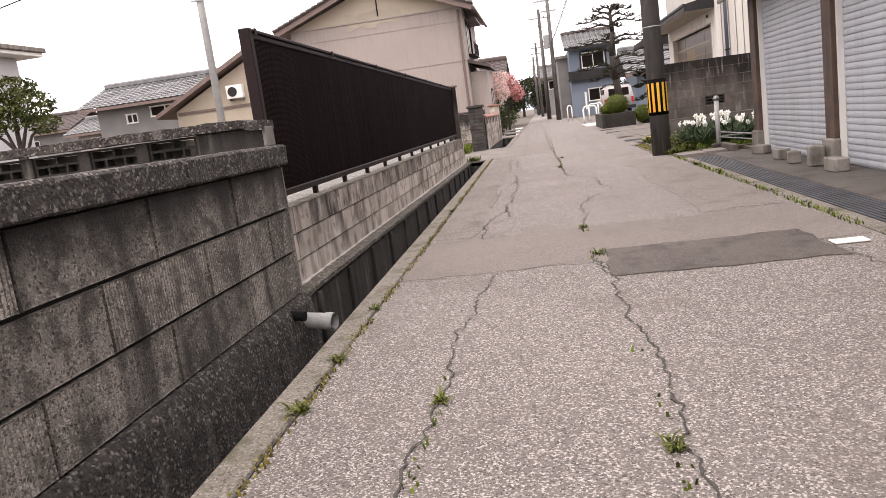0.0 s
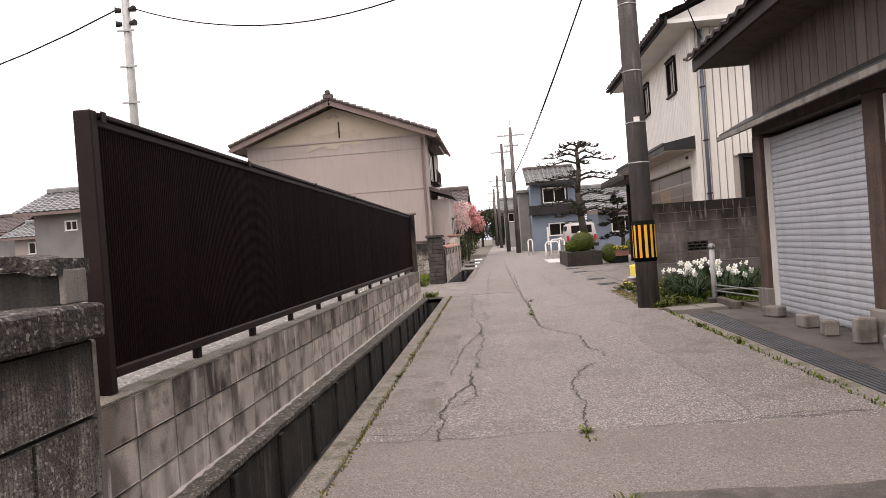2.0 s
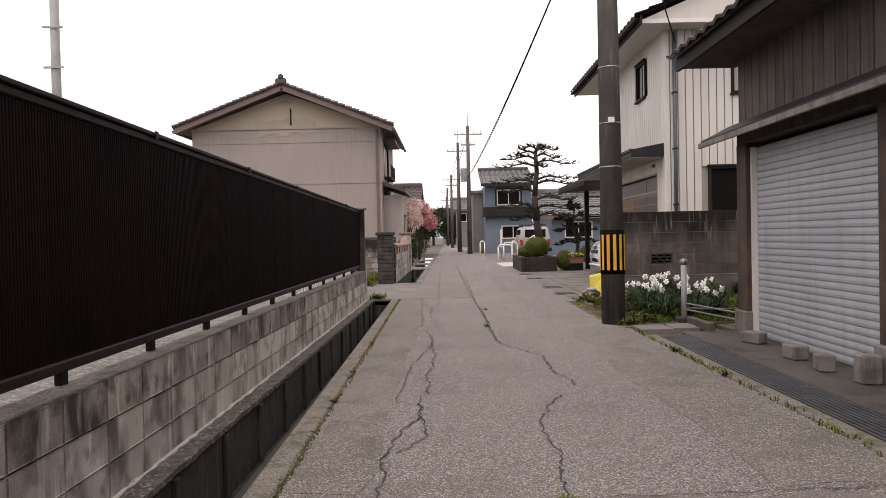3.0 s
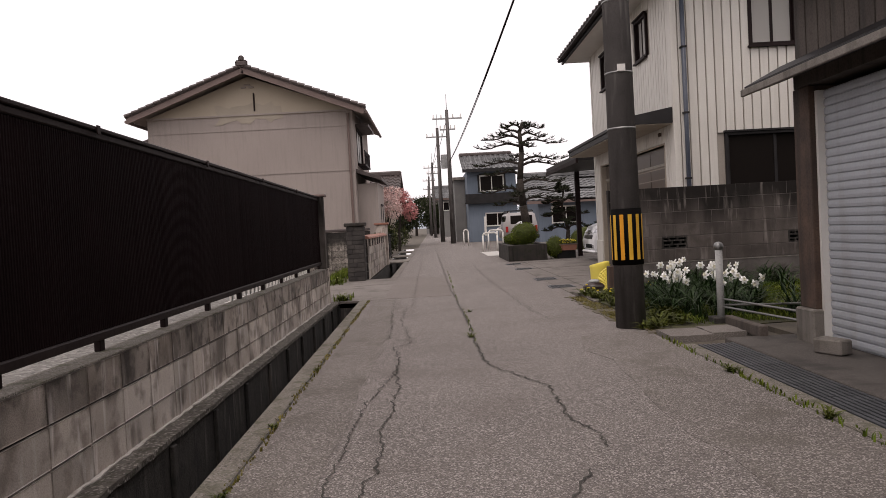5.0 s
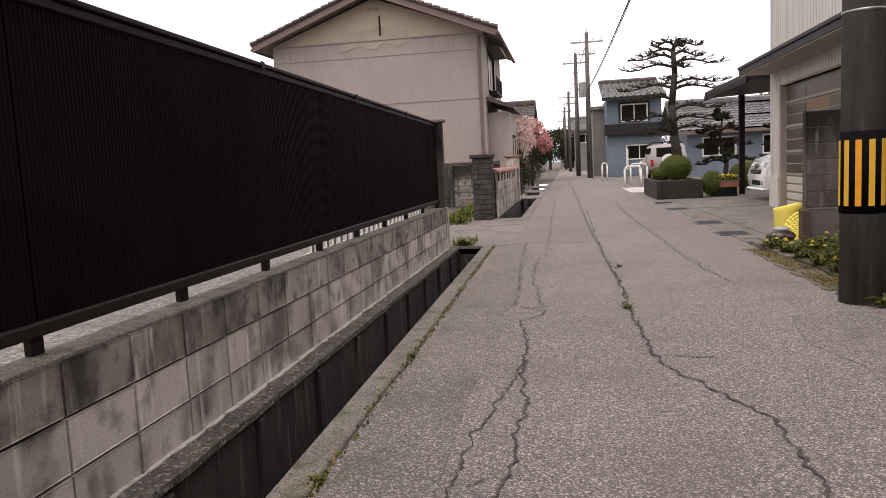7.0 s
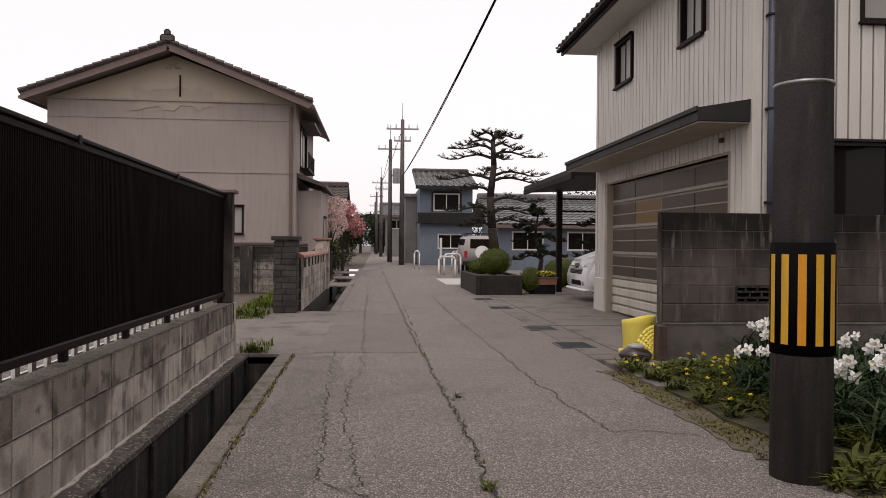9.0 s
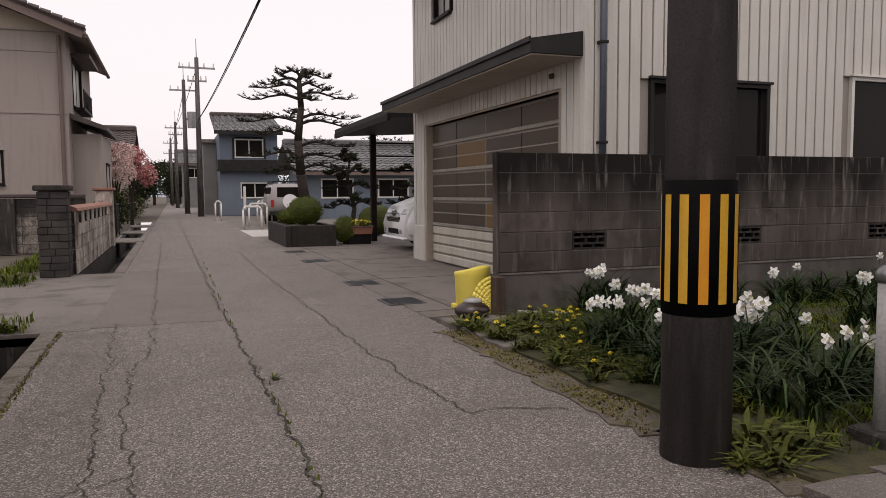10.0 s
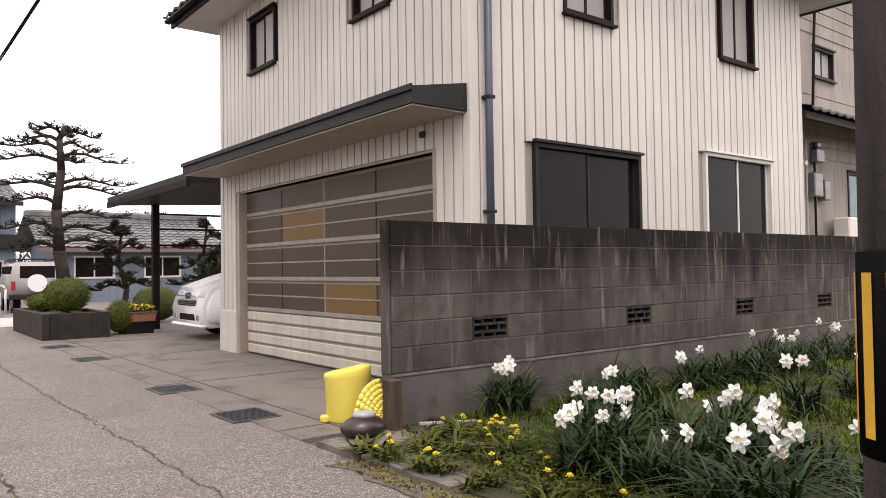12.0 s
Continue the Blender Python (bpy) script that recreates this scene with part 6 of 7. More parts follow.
def leaf_cloud(name, parent, material, blobs, n, size, seed=0, flat=1.0):
    """Many small leaves through a set of ellipsoids (centre, radii), densest near their skin."""
    rng, verts, faces = random.Random(seed), [], []
    vol = [r[0] * r[1] * r[2] for _, r in blobs]
    for _ in range(n):
        c, r = rng.choices(blobs, vol)[0]
        d = Vector((rng.gauss(0, 1), rng.gauss(0, 1), rng.gauss(0, 1))).normalized() * (rng.uniform(0.45, 1.0) ** 0.5 * rng.uniform(0.88, 1.1))
        p = Vector(c) + Vector((d.x * r[0], d.y * r[1], d.z * r[2]))
        s = size * rng.uniform(0.6, 1.3)
        u = Vector((rng.gauss(0, 1), rng.gauss(0, 1), rng.gauss(0, flat))).normalized()
        w = u.cross(Vector((rng.gauss(0, 1), rng.gauss(0, 1), rng.gauss(0, 1)))).normalized()
        k = len(verts)
        verts += [p - u * s, p - w * s * 0.45, p + u * s, p + w * s * 0.45]
        faces.append((k, k + 1, k + 2, k + 3))
    me = bpy.data.meshes.new(name)
    o = ORIGIN[parent]
    me.from_pydata([tuple(v - o) for v in verts], [], faces)
    me.materials.append(material)
    ob = new(name, me)
    ob.parent = parent
    ORIGIN[ob] = o
    return tagged(ob, kind="stuff")


def limb(bm, pts, r0, r1, seg=7):
    for i in range(len(pts) - 1):
        a, b = r0 + (r1 - r0) * i / (len(pts) - 1), r0 + (r1 - r0) * (i + 1) / (len(pts) - 1)
        rod(bm, pts[i], pts[i + 1], a, b, seg)


def clipped_bush(x, y, z, rx, ry, rz, label, n=7000):
    b = thing("clipped_bush", (x, y, z), label, "bush")
    leaf_cloud("crown", b, LEAF["box"], [((x, y, z + rz), (rx, ry, rz))], n, 0.02, seed=int(x * 100))
    bm = bmesh.new()
    rod(bm, (x, y, z), (x, y, z + rz * 0.9), 0.04, 0.02, 8)
    for a in range(7):
        rod(bm, (x, y, z + rz * 0.4), (x + 0.6 * rx * math.cos(a), y + 0.6 * ry * math.sin(a), z + rz * 1.2), 0.018, 0.008, 6)
    part("stems", bm, M["bark"], b)
    bm = bmesh.new()
    bmesh.ops.create_icosphere(bm, subdivisions=3, radius=1.0, matrix=Matrix.Translation((x, y, z + rz)) @ Matrix.Diagonal((rx * 0.9, ry * 0.9, rz * 0.92, 1)))
    for v in bm.verts:
        v.co += 0.03 * noise.noise_vector(v.co * 9)
    part("twig_core", bm, LEAF["shrub"], b)


def pine(name, x, y, z, trunk, tiers, label, seed, r0=0.13, needle=0.055, per=70):
    """A cloud-pruned pine: a leaning trunk and flat tiers of branches (height, reach, angle in degrees)."""
    rng = random.Random(seed)
    t = thing(name, (x, y, z), label, "tree")
    bm = bmesh.new()
    pts = [Vector((x + dx, y + dy, z + h)) for dx, dy, h in trunk]
    limb(bm, pts, r0, r0 * 0.25, 10)
    part("trunk", bm, M["bark"], t, smooth=True)
    verts, faces = [], []
    twigs = bmesh.new()

    def at_height(h):
        for a, b in zip(pts, pts[1:]):
            if a.z <= h + z <= b.z:
                return a.lerp(b, (h + z - a.z) / (b.z - a.z))
        return pts[-1]

    def needles(p, n):
        for _ in range(n):
            d = Vector((rng.gauss(0, 0.75), rng.gauss(0, 0.75), rng.uniform(0.1, 1.0))).normalized()
            w = d.cross(Vector((rng.gauss(0, 1), rng.gauss(0, 1), rng.gauss(0, 1)))).normalized() * 0.0065
            e = p + d * needle * rng.uniform(0.7, 1.3)
            k = len(verts)
            verts.extend((p - w, p + w, e + w * 0.4, e - w * 0.4))
            faces.append((k, k + 1, k + 2, k + 3))

    for h, reach, ang in tiers:
        a = at_height(h)
        d = Vector((math.cos(radians(ang)), math.sin(radians(ang)), 0))
        bp = [a]
        m = 5
        for i in range(1, m + 1):
            f = i / m
            bp.append(a + d * reach * f + Vector((rng.uniform(-0.05, 0.05), rng.uniform(-0.05, 0.05), 0.10 * math.sin(f * 5) + 0.08 * f)))
        lb = bmesh.new()
        limb(lb, bp, 0.045, 0.012, 6)
        part("branch", lb, M["bark"], t)
        for i in range(1, m + 1):
            for _ in range(5):
                f = rng.uniform(0.12, 0.34) * reach * (1.2 - 0.5 * i / m)
                aa = ang + rng.uniform(-100, 100)
                q = bp[i] + Vector((math.cos(radians(aa)) * f, math.sin(radians(aa)) * f, rng.uniform(0.0, 0.12)))
                rod(twigs, bp[i], q, 0.011, 0.006, 4, False)
                for s in range(4):
                    g = bp[i].lerp(q, 0.4 + 0.2 * s) + Vector((rng.uniform(-0.03, 0.03), rng.uniform(-0.03, 0.03), 0))
                    needles(g, per // 11)
    tagged(part("twig_mass", twigs, M["bark"], t), kind="stuff")
    me = bpy.data.meshes.new("needles")
    me.from_pydata([tuple(v - ORIGIN[t]) for v in verts], [], faces)
    me.materials.append(LEAF["pine"])
    ob = new("needles", me)
    ob.parent = t
    tagged(ob, kind="stuff")
    return t


def tree(name, x, y, z, h, blobs, label, material, n, size, seed, r=0.1):
    t = thing(name, (x, y, z), label, "tree")
    bm = bmesh.new()
    limb(bm, [Vector((x, y, z - 0.02)), Vector((x + 0.04, y, z + h * 0.25)), Vector((x, y + 0.05, z + h * 0.45))], r, r * 0.7, 9)
    for i, (c, rr) in enumerate(blobs):
        limb(bm, [Vector((x, y + 0.02, z + h * (0.3 + 0.1 * (i % 2)))), Vector((x, y, z + h * 0.45)).lerp(Vector(c), 0.5), Vector(c)], r * 0.5, r * 0.15, 6)
    part("trunk", bm, M["bark"], t)
    leaf_cloud("crown", t, material, blobs, n, size, seed)
    return t


PTIERS = [(1.75, 0.9, 185), (1.85, 1.35, 5), (2.0, 1.1, 250), (2.15, 1.5, 20), (2.2, 1.25, 170), (2.45, 1.35, 330), (2.75, 1.2, 200), (3.05, 1.5, 10), (3.1, 1.5, 178), (3.2, 1.35, 345),
          (3.3, 1.0, 100), (3.6, 0.9, 280), (3.7, 1.3, 172), (3.8, 1.35, 12), (3.95, 1.1, 190), (4.05, 1.0, 30), (4.15, 0.95, 150), (4.25, 0.8, 330), (4.3, 0.75, 210), (4.35, 0.6, 60)]
pine("pine_tree", 3.25, 30.3, 0.0, [(0.12, 0, 0), (0.05, 0, 0.9), (-0.06, 0, 1.7), (-0.12, 0, 2.6), (-0.02, 0, 3.5), (-0.06, 0, 4.2), (0.06, 0, 4.5)], PTIERS,
     "old cloud-pruned pine tree with flat sparse tiers of needles", 4, 0.17)
pine("pine_tree", 4.75, 31.2, 0.0, [(0, 0, 0), (0.1, 0, 0.8), (-0.1, 0, 1.5), (0, 0, 2.3)],
     [(h, rch, a) for h, rch, a in ((0.8, 0.8, 180), (0.85, 0.8, 20), (1.0, 0.7, 270), (1.3, 0.75, 200), (1.35, 0.7, 340), (1.6, 0.65, 100), (1.75, 0.6, 180), (1.8, 0.6, 10), (2.1, 0.45, 240), (2.15, 0.45, 60), (2.25, 0.3, 150))],
     "dense dark pruned garden pine beside the carport", 9, 0.09, 0.07, 110)
pine("pine_tree", 6.6, 30.5, 0.0, [(0, 0, 0), (0.1, 0, 0.8), (-0.1, 0, 1.6), (0, 0, 2.4)],
     [(h, rch, a) for h, rch, a in ((0.9, 0.9, 180), (1.0, 0.8, 20), (1.3, 0.8, 200), (1.5, 0.7, 340), (1.8, 0.7, 180), (2.0, 0.6, 10), (2.3, 0.5, 240))],
     "dark pruned garden pine behind the carport", 11, 0.09, 0.07, 110)
# planter and its bushes
pl = thing("planter", (3.0, 28.5, 0), "low weathered concrete block planter by the lane", "planter")
for i, row in enumerate(((2.28, 2.40, 26.95, 30.2, 0, 0.48), (2.404, 3.3, 26.95, 27.07, 0, 0.48), (2.404, 3.42, 30.08, 30.2, 0, 0.48), (3.3, 3.42, 26.95, 30.076, 0, 0.48))):
    part("side", boxes(row, bevel=0.008), M["planter"], pl)
part("earth", boxes((2.404, 3.296, 27.074, 30.076, 0, 0.42)), M["soil"], pl)
clipped_bush(2.95, 28.3, 0.42, 0.43, 0.45, 0.36, "round clipped green bush in the planter")
clipped_bush(3.74, 27.5, 0.0, 0.30, 0.3, 0.34, "small clipped green bush beside the planter", 4000)
clipped_bush(2.75, 29.4, 0.42, 0.35, 0.35, 0.2, "low green and yellow bush at the planter's back", 3500)
clipped_bush(5.3, 30.4, 0.0, 0.6, 0.5, 0.45, "dark rounded azalea bush under the pines", 2500)
fbx = thing("flower_box", (4.05, 27.4, 0), "terracotta trough of yellow pansies on a dark stand", "flower box")
bm = bmesh.new()
prism(bm, [(3.76, 27.28, 0.24), (4.34, 27.28, 0.24), (4.37, 27.28, 0.42), (3.73, 27.28, 0.42)], (0, 0.24, 0))
part("trough", bm, mat("terracotta", (0.24, 0.10, 0.065), (0.31, 0.14, 0.09), 0.8, 5, 60, 0.3), fbx)
part("rim", boxes((3.71, 4.39, 27.26, 27.54, 0.40, 0.43), bevel=0.006), M["fascia"], fbx)
part("stand", boxes((3.78, 4.32, 27.3, 27.5, 0.0, 0.238)), M["rubber"], fbx)
leaf_cloud("foliage", fbx, LEAF["shrub"], [((4.05, 27.4, 0.47), (0.32, 0.13, 0.08))], 500, 0.03, 3)
leaf_cloud("flowers", fbx, GOLD, [((4.05, 27.4, 0.52), (0.32, 0.13, 0.06))], 160, 0.03, 4)

# trees over the yard and down the lane
SB = [((-11.4, 15, 2.55), (0.45, 0.5, 0.32)), ((-10.4, 15, 2.5), (0.45, 0.5, 0.34)), ((-10.9, 15.1, 2.9), (0.55, 0.5, 0.28)), ((-11.5, 14.9, 2.1), (0.35, 0.4, 0.22)), ((-10.3, 15.1, 2.1), (0.35, 0.4, 0.22)), ((-10.9, 15.0, 2.3), (0.3, 0.4, 0.3))]
tree("garden_tree", -10.9, 15, 0.47, 2.6, SB, "small rounded broadleaf garden tree in the yard", LEAF["shrub"], 3000, 0.055, 21)
CB = [((-2.0, 40.3, 2.4), (0.65, 0.7, 0.5)), ((-1.75, 40.6, 2.85), (0.5, 0.6, 0.35)), ((-1.7, 40.2, 2.0), (0.45, 0.5, 0.4)), ((-2.3, 40.6, 2.9), (0.4, 0.5, 0.3))]
tree("cherry_tree", -2.1, 40.8, 0.0, 2.6, CB, "cherry tree in pale pink blossom", LEAF["pink"], 3200, 0.05, 31, 0.09)
CR = [((-1.3, 42.6, 2.4), (0.5, 0.6, 0.55)), ((-1.0, 42.8, 2.0), (0.4, 0.5, 0.5)), ((-1.4, 42.8, 2.85), (0.35, 0.5, 0.35))]
tree("cherry_tree", -1.65, 43, 0.0, 2.6, CR, "cherry tree in deep pink blossom", LEAF["red"], 2200, 0.05, 32, 0.08)
for i, (x, y, r, h) in enumerate(((-1.95, 31.0, 0.35, 0.85), (-1.95, 33.2, 0.35, 1.1), (-1.9, 36.5, 0.4, 1.2), (-1.95, 38.6, 0.45, 1.3), (-1.9, 44.5, 0.5, 1.5), (-1.9, 48, 0.6, 1.3), (-2.1, 55, 0.8, 1.4))):
    b = thing("hedge_shrub", (x, y, 0), "dark leafy shrub along the lane edge", "shrub", "shrubs along the lane")
    leaf_cloud("crown", b, LEAF["shrub" if i % 2 else "dark"], [((x, y, h * 0.55), (r, r * 1.6, h * 0.5))], 900, 0.05, 40 + i)
    part("stems", rod(bmesh.new(), (x, y, -0.03), (x, y, h * 0.8), 0.04, 0.02, 6), M["bark"], b)
for i, (x, y, r, h) in enumerate(((-5, 104, 2.6, 5.0), (-2.2, 108, 2.4, 5.4), (0.8, 112, 2.0, 4.6), (-8, 100, 3, 5.5), (-3.5, 98, 1.8, 3.6), (2.6, 116, 2.2, 5), (3.6, 104, 2.4, 5.2), (0.2, 118, 3.0, 6.2), (5.2, 112, 2.6, 5.6))):
    tree("broad_tree", x, y, 0, h, [((x, y, h * 0.6), (r, r, h * 0.4)), ((x + r * 0.4, y, h * 0.75), (r * 0.6, r * 0.6, h * 0.25)), ((x - r * 0.5, y, h * 0.45), (r * 0.6, r * 0.6, h * 0.3))],
         "dark broadleaf tree at the far end of the lane", LEAF["dark"], 2600, 0.16, 60 + i, 0.2)
for i, (x, y, r, h) in enumerate(((-14, 75, 3, 5.0), (-20, 80, 3.5, 5), (9, 75, 3, 5), (16, 70, 3.5, 6), (8.5, 34, 0.9, 2.0), (10.5, 35, 1.1, 2.2))):
    tree("broad_tree", x, y, 0, h, [((x, y, h * 0.6), (r, r, h * 0.4)), ((x + r * 0.4, y, h * 0.75), (r * 0.6, r * 0.6, h * 0.25))], "dark broadleaf tree behind the houses", LEAF["dark"], 1500, 0.14, 80 + i, 0.15)
# hill on the horizon
bm, last = bmesh.new(), None
for i in range(61):
    x = -700 + i * 1400 / 60
    hz = 14 + 14 * noise.noise(Vector((x * 0.004, 3, 0))) + 6 * noise.noise(Vector((x * 0.015, 9, 0)))
    now = [bm.verts.new((x, 640, -1)), bm.verts.new((x, 690, max(3, hz)))]
    if last:
        bm.faces.new((last[0], now[0], now[1], last[1]))
    last = now
tagged(part("backdrop", bm, mat("far_hill", (0.30, 0.34, 0.38), (0.36, 0.40, 0.44), 1.0, 0.02, 1.0, 0.0)), "pale blue hills on the horizon", "hills", kind="structure")

# ---- garden bed ----
bed_bm = worn_slab(2.3, 10.8, 12.55, 16.73, -0.06, 0.03, 0.3, 0.05, 15)
bed = tagged(part("ground_bed", bed_bm, LEAF["moss"]), "mossy garden plot of grass and daffodils", "garden", kind="structure")
tagged(part("ground_plot_behind", boxes((3.3, 10.8, 11.65, 12.6, -0.06, 0.02)), M["soil"]), "bare soil beside the garage", "ground", kind="structure")
for i, (x0, x1, y0, y1) in enumerate(((2.23, 2.62, 12.05, 12.5), (2.64, 2.95, 12.1, 12.55), (2.2, 2.55, 16.25, 16.7), (2.24, 2.5, 15.75, 16.2), (2.54, 2.86, 16.3, 16.66), (2.58, 2.8, 15.9, 16.25), (2.23, 2.45, 15.3, 15.7))):
    st = part("flagstone", worn_slab(x0, x1, y0, y1, -0.03, 0.034 + 0.004 * (i % 3), 0.1, 0.012, i), M["concrete_path"], bed, "worn flat flagstone")
part("verge", worn_slab(2.04, 2.36, 13.3, 16.2, -0.03, 0.009, 0.12, 0.05, 44), LEAF["verge"], bed, "mossy dirt creeping over the road edge")
part("verge", worn_slab(2.16, 2.36, 12.5, 13.35, -0.03, 0.009, 0.12, 0.04, 45), LEAF["verge"], bed)
part("edging", boxes((2.83, 2.93, 15.6, 16.55, 0, 0.075), bevel=0.01), M["concrete_dark"], bed, "low dark edging stone")

LOW = []
for i in range(34):
    rng = random.Random(4000 + i)
    f = rng.uniform(0, 1)
    LOW.append(((2.42 + 0.5 * f + rng.uniform(-0.05, 0.2), rng.uniform(14.2, 16.35), 0.03), (rng.uniform(0.08, 0.17), rng.uniform(0.08, 0.2), rng.uniform(0.05, 0.13))))
leaf_cloud("low_foliage", bed, LEAF["weed"], LOW, 9000, 0.013, 61)


def grass(name, label, region, n, h, material, seed, lean=0.5, width=0.006):
    """Blades through rectangles of the plan, as one object."""
    rng, verts, faces = random.Random(seed), [], []
    areas = [(r[1] - r[0]) * (r[3] - r[2]) for r in region]
    for _ in range(n):
        x0, x1, y0, y1 = rng.choices(region, areas)[0]
        x, y = rng.uniform(x0, x1), rng.uniform(y0, y1)
        if noise.noise(Vector((x * 2.2, y * 2.2, seed))) < rng.uniform(-0.5, 0.25):
            continue
        a, hh = rng.uniform(0, math.tau), h * rng.uniform(0.4, 1.3)
        d, w = Vector((math.cos(a), math.sin(a), 0)), Vector((-math.sin(a), math.cos(a), 0)) * width
        p = Vector((x, y, 0.0))
        q = p + Vector((0, 0, hh * 0.6)) + d * hh * lean * 0.3
        e = p + Vector((0, 0, hh * 0.9)) + d * hh * lean
        k = len(verts)
        verts += [p - w, p + w, q + w * 0.8, q - w * 0.8, e]
        faces += [(k, k + 1, k + 2, k + 3), (k + 3, k + 2, k + 4)]
    me = bpy.data.meshes.new(name)
    me.from_pydata([tuple(v) for v in verts], [], faces)
    me.materials.append(material)
    return tagged(new(name, me), label, "grass", kind="stuff")


grass("lawn_grass", "short yellow-green grass of the garden plot", [(2.7, 10.7, 12.7, 16.7)], 90000, 0.085, LEAF["grass"], 1)
grass("verge_grass", "yellowed low grass and moss at the road edge", [(2.06, 2.8, 13.3, 16.2), (2.2, 2.9, 12.6, 13.4)], 15000, 0.024, LEAF["dry"], 2, 0.9, 0.005)
grass("ditch_grass", "tufts of grass along the ditch strip", [(strip_x(y) + 0.13, strip_x(y) + 0.18, y - 0.5, y + 0.5) for y in range(-1, 18)], 2600, 0.022, LEAF["dry"], 3)
grass("drain_grass", "grass sprouting along the drain edge", [(2.17, 2.23, -2, 12.2)], 1300, 0.04, LEAF["grass"], 4)
grass("driveway_grass", "weeds in the driveway mouth", [(-2.6, -1.9, 21.2, 22.1), (-1.6, -1.3, 17.5, 18.2), (-2.6, -1.7, 22.8, 27.4)], 5000, 0.12, LEAF["grass"], 5)
grass("crack_grass", "sparse grass sprouting from the cracks of the lane", [(-0.30, -0.25, 1.5, 3.2), (0.48, 0.53, 1.4, 3.4), (0.44, 0.48, 12.0, 15.5), (0.4, 0.43, 16, 24), (0.42, 0.5, 6.3, 6.7), (0.44, 0.56, 5.2, 5.45)], 350, 0.025, LEAF["grass"], 8)
grass("yard_grass", "green weeds behind the fence wall", [(-2.2, -1.86, 10.2, 12.6)], 1800, 0.14, LEAF["strap"], 6, 0.7, 0.009)


def weed(x, y, s, seed, yellow=0, z=0.0):
    rng = random.Random(seed)
    w = thing("dandelion" if yellow else "weed", (x, y, z), "dandelion with yellow heads and jagged leaves" if yellow else "small green weed growing from the asphalt edge", "plant",
              "dandelions of the verge" if yellow else "weeds along the lane")
    bm = bmesh.new()
    for k in range(int(22 + 22 * s)):
        a, L = rng.uniform(0, math.tau), s * rng.uniform(0.06, 0.16)
        d, sd = Vector((math.cos(a), math.sin(a), 0)), Vector((-math.sin(a), math.cos(a), 0))
        base = Vector((x + rng.uniform(-0.05, 0.05) * s, y + rng.uniform(-0.05, 0.05) * s, z))
        lift = rng.uniform(0.4, 1.2)
        pts = [base, base + d * L * 0.5 + Vector((0, 0, L * 0.55 * lift)), base + d * L + Vector((0, 0, L * 0.6 * lift))]
        wd = [0.004, 0.010 * s, 0.002]
        vs = [(bm.verts.new(p + sd * q), bm.verts.new(p - sd * q)) for p, q in zip(pts, wd)]
        for p, q in zip(vs, vs[1:]):
            bm.faces.new((p[0], p[1], q[1], q[0]))
    part("leaves", bm, LEAF["weed"], w)
    for k in range(yellow):
        a, rr, hh = rng.uniform(0, math.tau), rng.uniform(0.02, 0.1) * s, rng.uniform(0.09, 0.17)
        top = Vector((x + rr * math.cos(a), y + rr * math.sin(a), z + hh))
        st = part("stem", rod(bmesh.new(), (x, y, z), top, 0.003, seg=5), LEAF["shrub"], w)
        bm = bmesh.new()
        for k2 in range(46):
            aa, up = rng.uniform(0, math.tau), rng.uniform(0.05, 1.4)
            dv = Vector((math.cos(aa) * math.cos(up), math.sin(aa) * math.cos(up), math.sin(up) * 0.8)) * 0.022 * rng.uniform(0.8, 1.1)
            sv = Vector((-math.sin(aa), math.cos(aa), 0)) * 0.0035
            bm.faces.new((bm.verts.new(top), bm.verts.new(top + dv - sv), bm.verts.new(top + dv * 1.06), bm.verts.new(top + dv + sv)))
        part("flower_head", bm, GOLD, st)


for i, (x, y, s) in enumerate(((0.46, 6.5, 0.42), (0.5, 5.35, 0.45), (-0.83, 2.9, 0.5), (-0.84, 3.5, 0.45), (-0.86, 4.4, 0.4), (-0.91, 8.6, 0.4), (-0.92, 9.75, 0.38), (-0.94, 11.5, 0.35), (0.43, 12.9, 0.5), (0.53, 15.1, 0.4),
                               (-0.27, 2.9, 0.4), (0.5, 2.4, 0.4), (2.35, 12.75, 1.2), (2.2, 12.8, 0.9), (2.42, 13.0, 1.5), (2.55, 12.85, 1.3), (2.2, 10.6, 0.7), (2.2, 9.3, 0.6), (-1.45, 17.6, 1.3), (-2.1, 21.6, 1.6), (-2.4, 21.9, 1.4))):
    weed(x, y, s, 100 + i)
for i, (x, y, s, k) in enumerate(((2.3, 15.95, 1.1, 4), (2.38, 15.55, 1.0, 3), (2.42, 15.2, 0.9, 2), (2.5, 14.8, 0.9, 2), (2.55, 14.4, 0.8, 1), (2.95, 16.1, 1.2, 3), (3.05, 15.8, 1.2, 6), (3.15, 15.95, 1.1, 6), (2.9, 15.55, 1.0, 3), (2.75, 15.1, 1.0, 2), (2.35, 14.2, 0.8, 1))):
    weed(x, y, s, 200 + i, k, 0.03)
for i in range(34):
    rng = random.Random(900 + i)
    weed(rng.uniform(2.3, 2.95), rng.uniform(13.2, 16.3), rng.uniform(0.7, 1.3), 300 + i, 0, 0.02)


